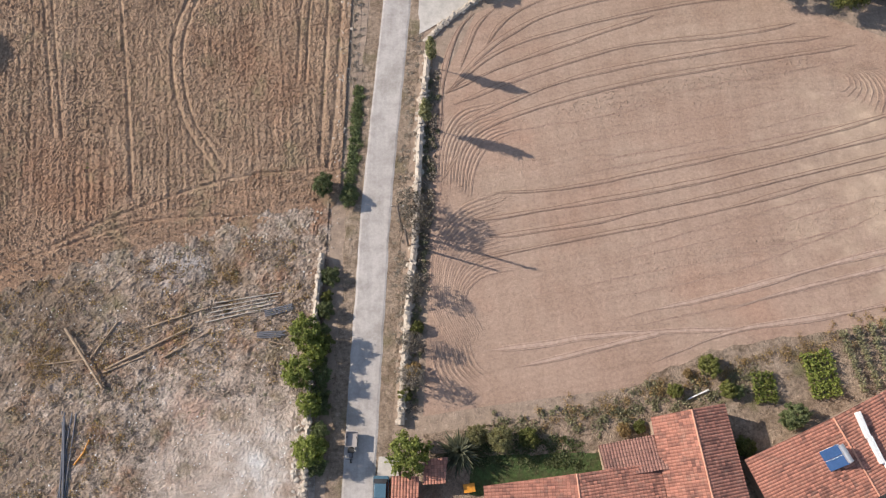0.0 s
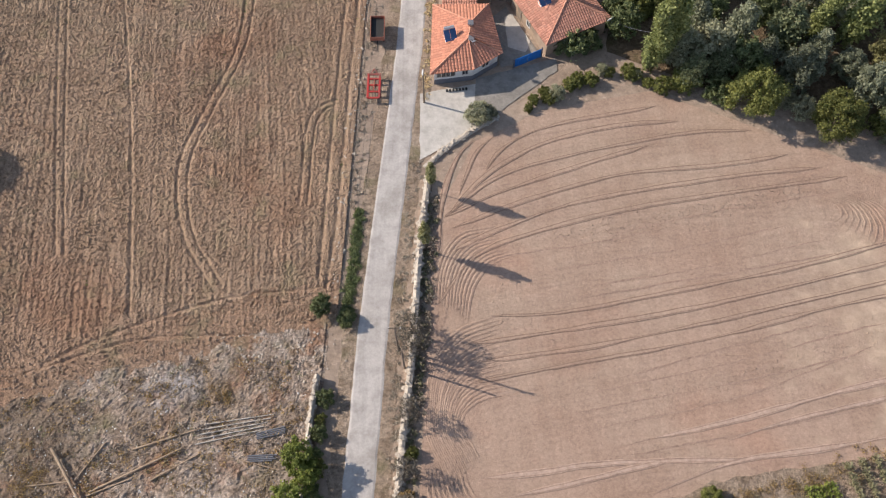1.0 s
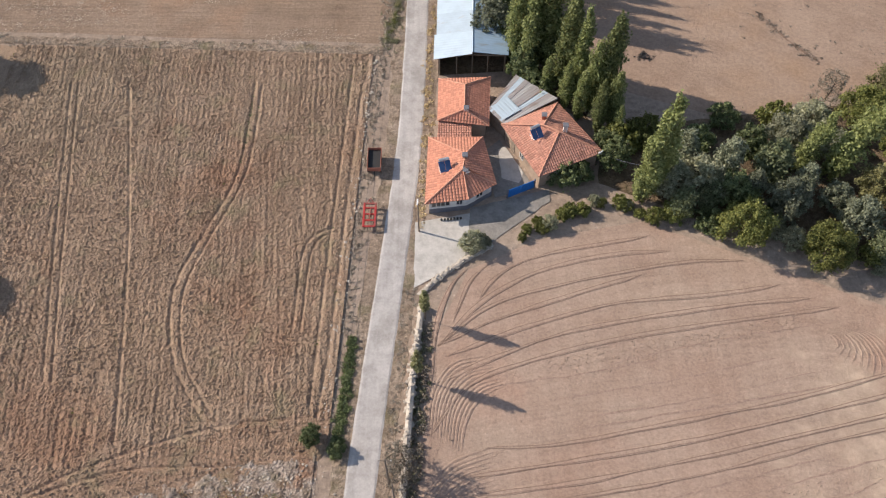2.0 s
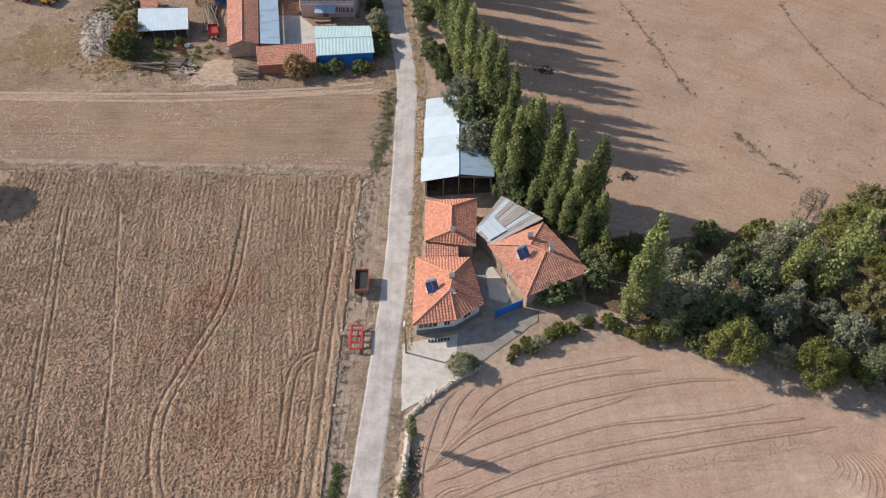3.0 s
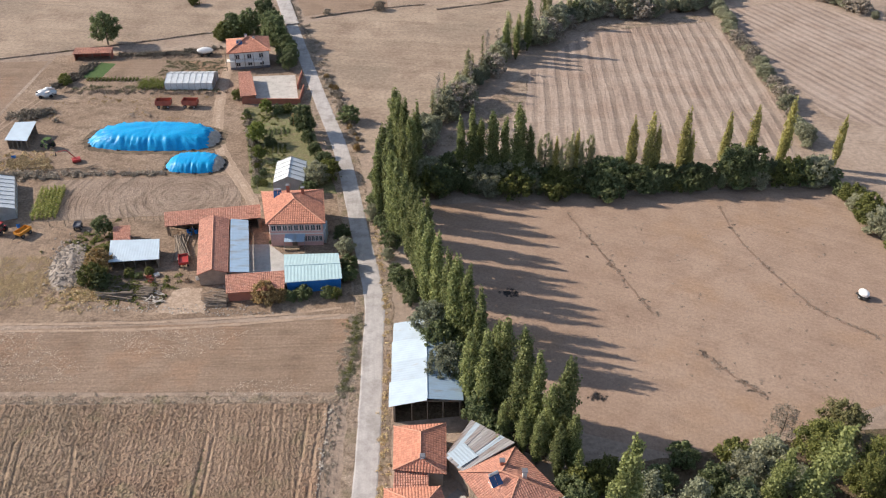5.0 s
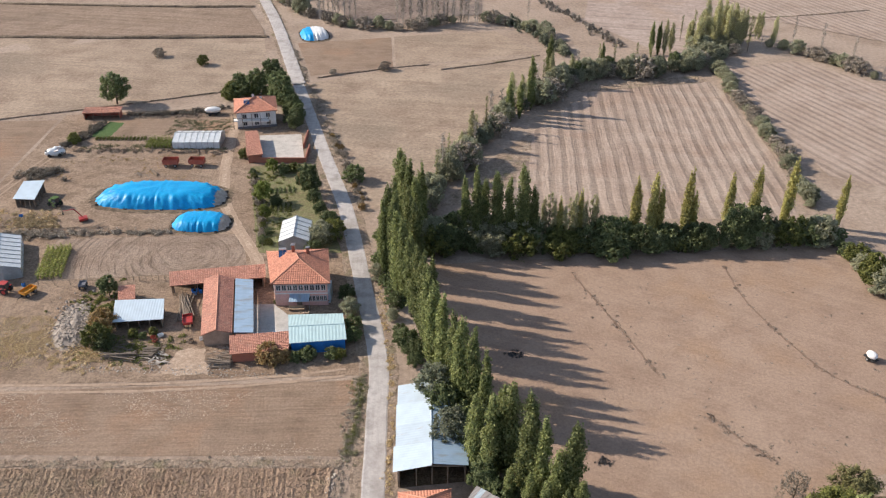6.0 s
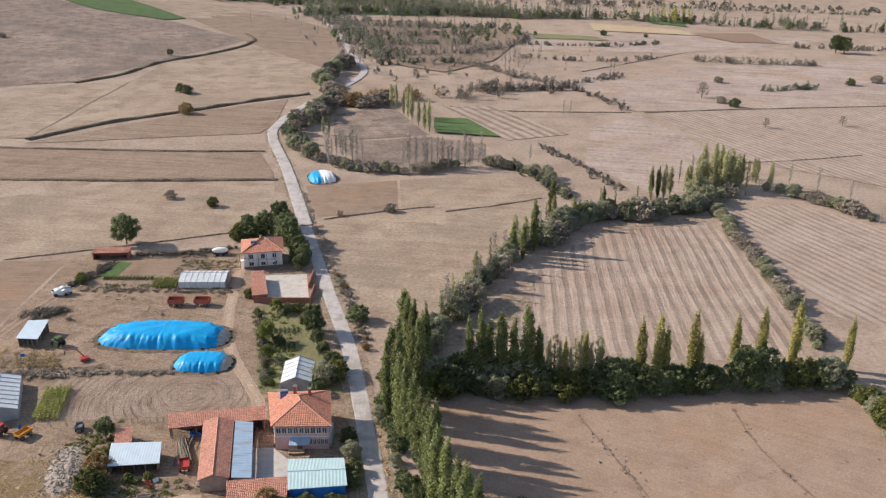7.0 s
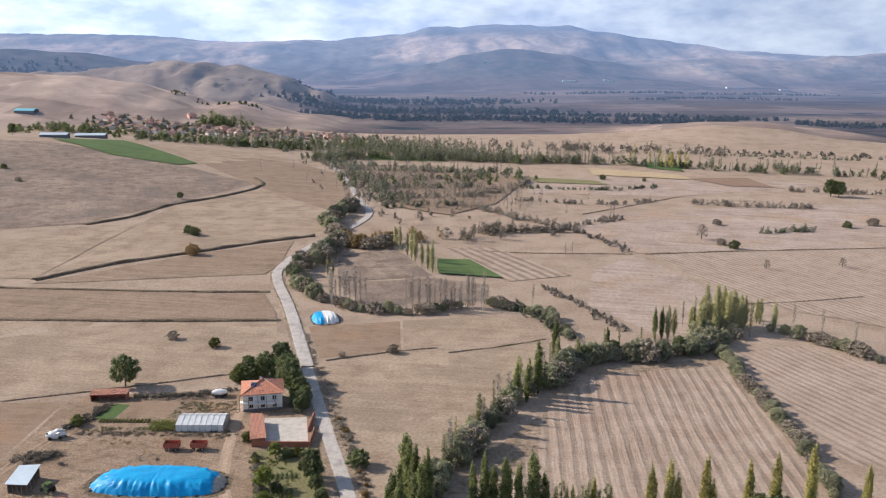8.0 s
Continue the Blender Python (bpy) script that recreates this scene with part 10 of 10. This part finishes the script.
e = empty("pipe_bundle", pose(-40.8, 3.4, 0.08, 0, 0, 4), "bundle of long dark metal pipes on the ground", "pipes")
for k in range(9):
    part("pipe", rod(bmesh.new(), (random.uniform(-0.7, 0.7), -5.5, 0.08 + 0.12 * (k % 3)), (random.uniform(-0.8, 0.8), 4.4 + random.uniform(-0.6, 0.6), 0.08 + 0.12 * (k % 3)), 0.07, sides=8), M_PLINTH, e)
for x, y, tn in ((-19.6, 19.7, -74), (-20.2, 17.0, -86)):
    e = empty("pipe_bundle", pose(x, y, 0.08, 0, 0, tn), "short bundle of dark plastic pipes in the weeds", "pipes")
    for k in range(4):
        part("pipe", rod(bmesh.new(), (-0.3 + 0.2 * k, -1.4, 0.1), (-0.3 + 0.2 * k, 1.5 + random.uniform(-0.3, 0.3), 0.1), 0.09, sides=8), M_PLINTH, e)
e = empty("bent_pipe", pose(-39.3, 3.9, 0.08, 0, 0, -12), "bent yellow metal pipe on the ground", "pipe")
part("upper_piece", rod(bmesh.new(), (0.25, 0.1, 0.1), (0.4, 1.5, 0.1), 0.11, sides=8), M_YELLOW, e)
part("lower_piece", rod(bmesh.new(), (0.25, 0.1, 0.1), (-0.3, -1.4, 0.1), 0.11, sides=8), M_YELLOW, e)


def utility_pole(x, y, h, label, arm=False):
    e = empty("utility_pole", pose(x, y, 0), label, "pole", "utility poles")
    part("shaft", rod(bmesh.new(), (0, 0, 0), (0, 0, h), 0.13, 0.09, 10), M_WOOD, e)
    if arm:
        part("crossarm", cube(-0.7, -0.05, h - 0.5, 0.7, 0.05, h - 0.38, bevel=0.01), M_WOOD, e)
        for s in (-0.6, 0, 0.6):
            part("insulator", rod(bmesh.new(), (s, 0, h - 0.38), (s, 0, h - 0.2), 0.04, sides=6), M_WHITE, e)
    return e


utility_pole(-5.3, 27.6, 6.4, "grey wooden utility pole beside the stone wall")
utility_pole(-6.0, 29.2, 9.3, "tall wooden utility pole with a crossarm", True)
e = utility_pole(-4.7, 63.2, 7.0, "pale street lamp pole at the white house")
part("lamp_head", cube(-0.1, -0.75, 6.9, 0.1, 0.1, 7.02, bevel=0.03), M_WHITE, e)
cu = bpy.data.curves.new("cable", "CURVE")
cu.dimensions, cu.bevel_depth = "3D", 0.025
sp = cu.splines.new("POLY")
sp.points.add(12)
for k in range(13):
    f = k / 12
    sp.points[k].co = (19.2 + 6.8 * f, 74.4 - 3.2 * f, 3.6 + 1.4 * f - 1.2 * 4 * f * (1 - f) * 0.4, 1)
cu.materials.append(M_PLINTH)
tagged(new("cable", cu), "thin sagging cable from the old house", "cable")
# agave-like palm behind the wall and garden clutter
e = empty("yucca", pose(0.9, 4.8, 0.05), "grey-green spiky yucca in the garden", "plant")
bm = bmesh.new()
for k in range(130):
    a, t = 2.4 * k, radians(4 + 80 * (k / 130))
    d = Vector((math.cos(a) * math.cos(t), math.sin(a) * math.cos(t), math.sin(t)))
    ln = 0.8 + 0.25 * math.sin(k * 5.1)
    s = Vector((-math.sin(a), math.cos(a), 0)) * 0.13
    p = Vector((0, 0, 0.8))
    q = [bm.verts.new(v) for v in (p - s * 0.7, p + s * 0.7, p + d * 1.5 * ln + s * 1.1, p + d * 2.9 * ln - Vector((0, 0, 0.5)), p + d * 1.5 * ln - s * 1.1)]
    bm.faces.new(q)
part("leaves", bm, L_SAGE, e)
part("trunk", rod(bmesh.new(), (0, 0, 0), (0, 0, 0.9), 0.14, 0.12, 8), M_BARK, e)
e = empty("garden_table", pose(2.0, 1.2, 0.06, 0, 0, 10), "small orange wooden garden table", "table")
part("tabletop", cube(-0.6, -0.45, 0.68, 0.6, 0.45, 0.74, bevel=0.01), M_YELLOW, e)
for sx in (-0.5, 0.5):
    for sy in (-0.35, 0.35):
        part("leg", cube(sx - 0.03, sy - 0.03, 0, sx + 0.03, sy + 0.03, 0.68), M_WOOD, e)
e = empty("white_pipe", pose(26.4, 11.4, 0.08, 0, 0, 25), "white plastic pipe lying in the weeds", "pipe")
part("pipe_run", rod(bmesh.new(), (-1.3, 0, 0.12), (1.3, 0, 0.2), 0.09, sides=8), M_WHITE, e)
for k in range(7):
    e = empty("flower_pot", pose(-1.8 + 0.42 * k, 65.0 + 0.06 * k, 0.08), "small dark pot beside the house wall", "pot", "pots by the white house")
    part("pot", rod(bmesh.new(), (0, 0, 0), (0, 0, 0.3), 0.12, 0.16, 8), M_DARK, e)


g = random.Random(91)
stones("soil_crumbs", [(x, y, 0.035, g.uniform(0.04, 0.10)) for x, y in spread(1500, (0, 18, 54, 58), 91) if y < 60 - 0.25 * abs(x - 25) and y > 13 + 0.3 * x]
       + [(x, y, 0.04, g.uniform(0.05, 0.13)) for x, y in along_line([(12, 44.2), (22, 46.6), (34, 49.6), (44, 52.4)], 520, 0.9, 92)]
       + [(x, y, 0.04, g.uniform(0.05, 0.12)) for x, y in along_line([(22, 24.6), (34, 28.4), (50, 33.6)], 260, 0.8, 93)], M_HARROW, "small crumbs of dry earth on the harrowed field", 91)
# clumps of old stubble along the scars of the tan field
scar_spots = [p + (random.uniform(0.2, 0.6), random.uniform(0.04, 0.12)) for line in ([(62, 152), (62.9, 138), (69.2, 118.8), (77.4, 110)], [(30, 149), (35.8, 132), (40.7, 116.7)], [(46.6, 107), (50, 101), (54, 96.3)]) for p in along_line(line, 60, 0.35, int(line[0][0]))]
scar_spots += [(random.uniform(30, 84), random.uniform(98, 150), random.uniform(0.15, 0.4), random.uniform(0.03, 0.1)) for _ in range(160)]
tufts("stubble_clumps", scar_spots, 20, 0.14, L_DRYBRUSH, "dark ragged clumps of old stubble in the field", "stubble", 96)
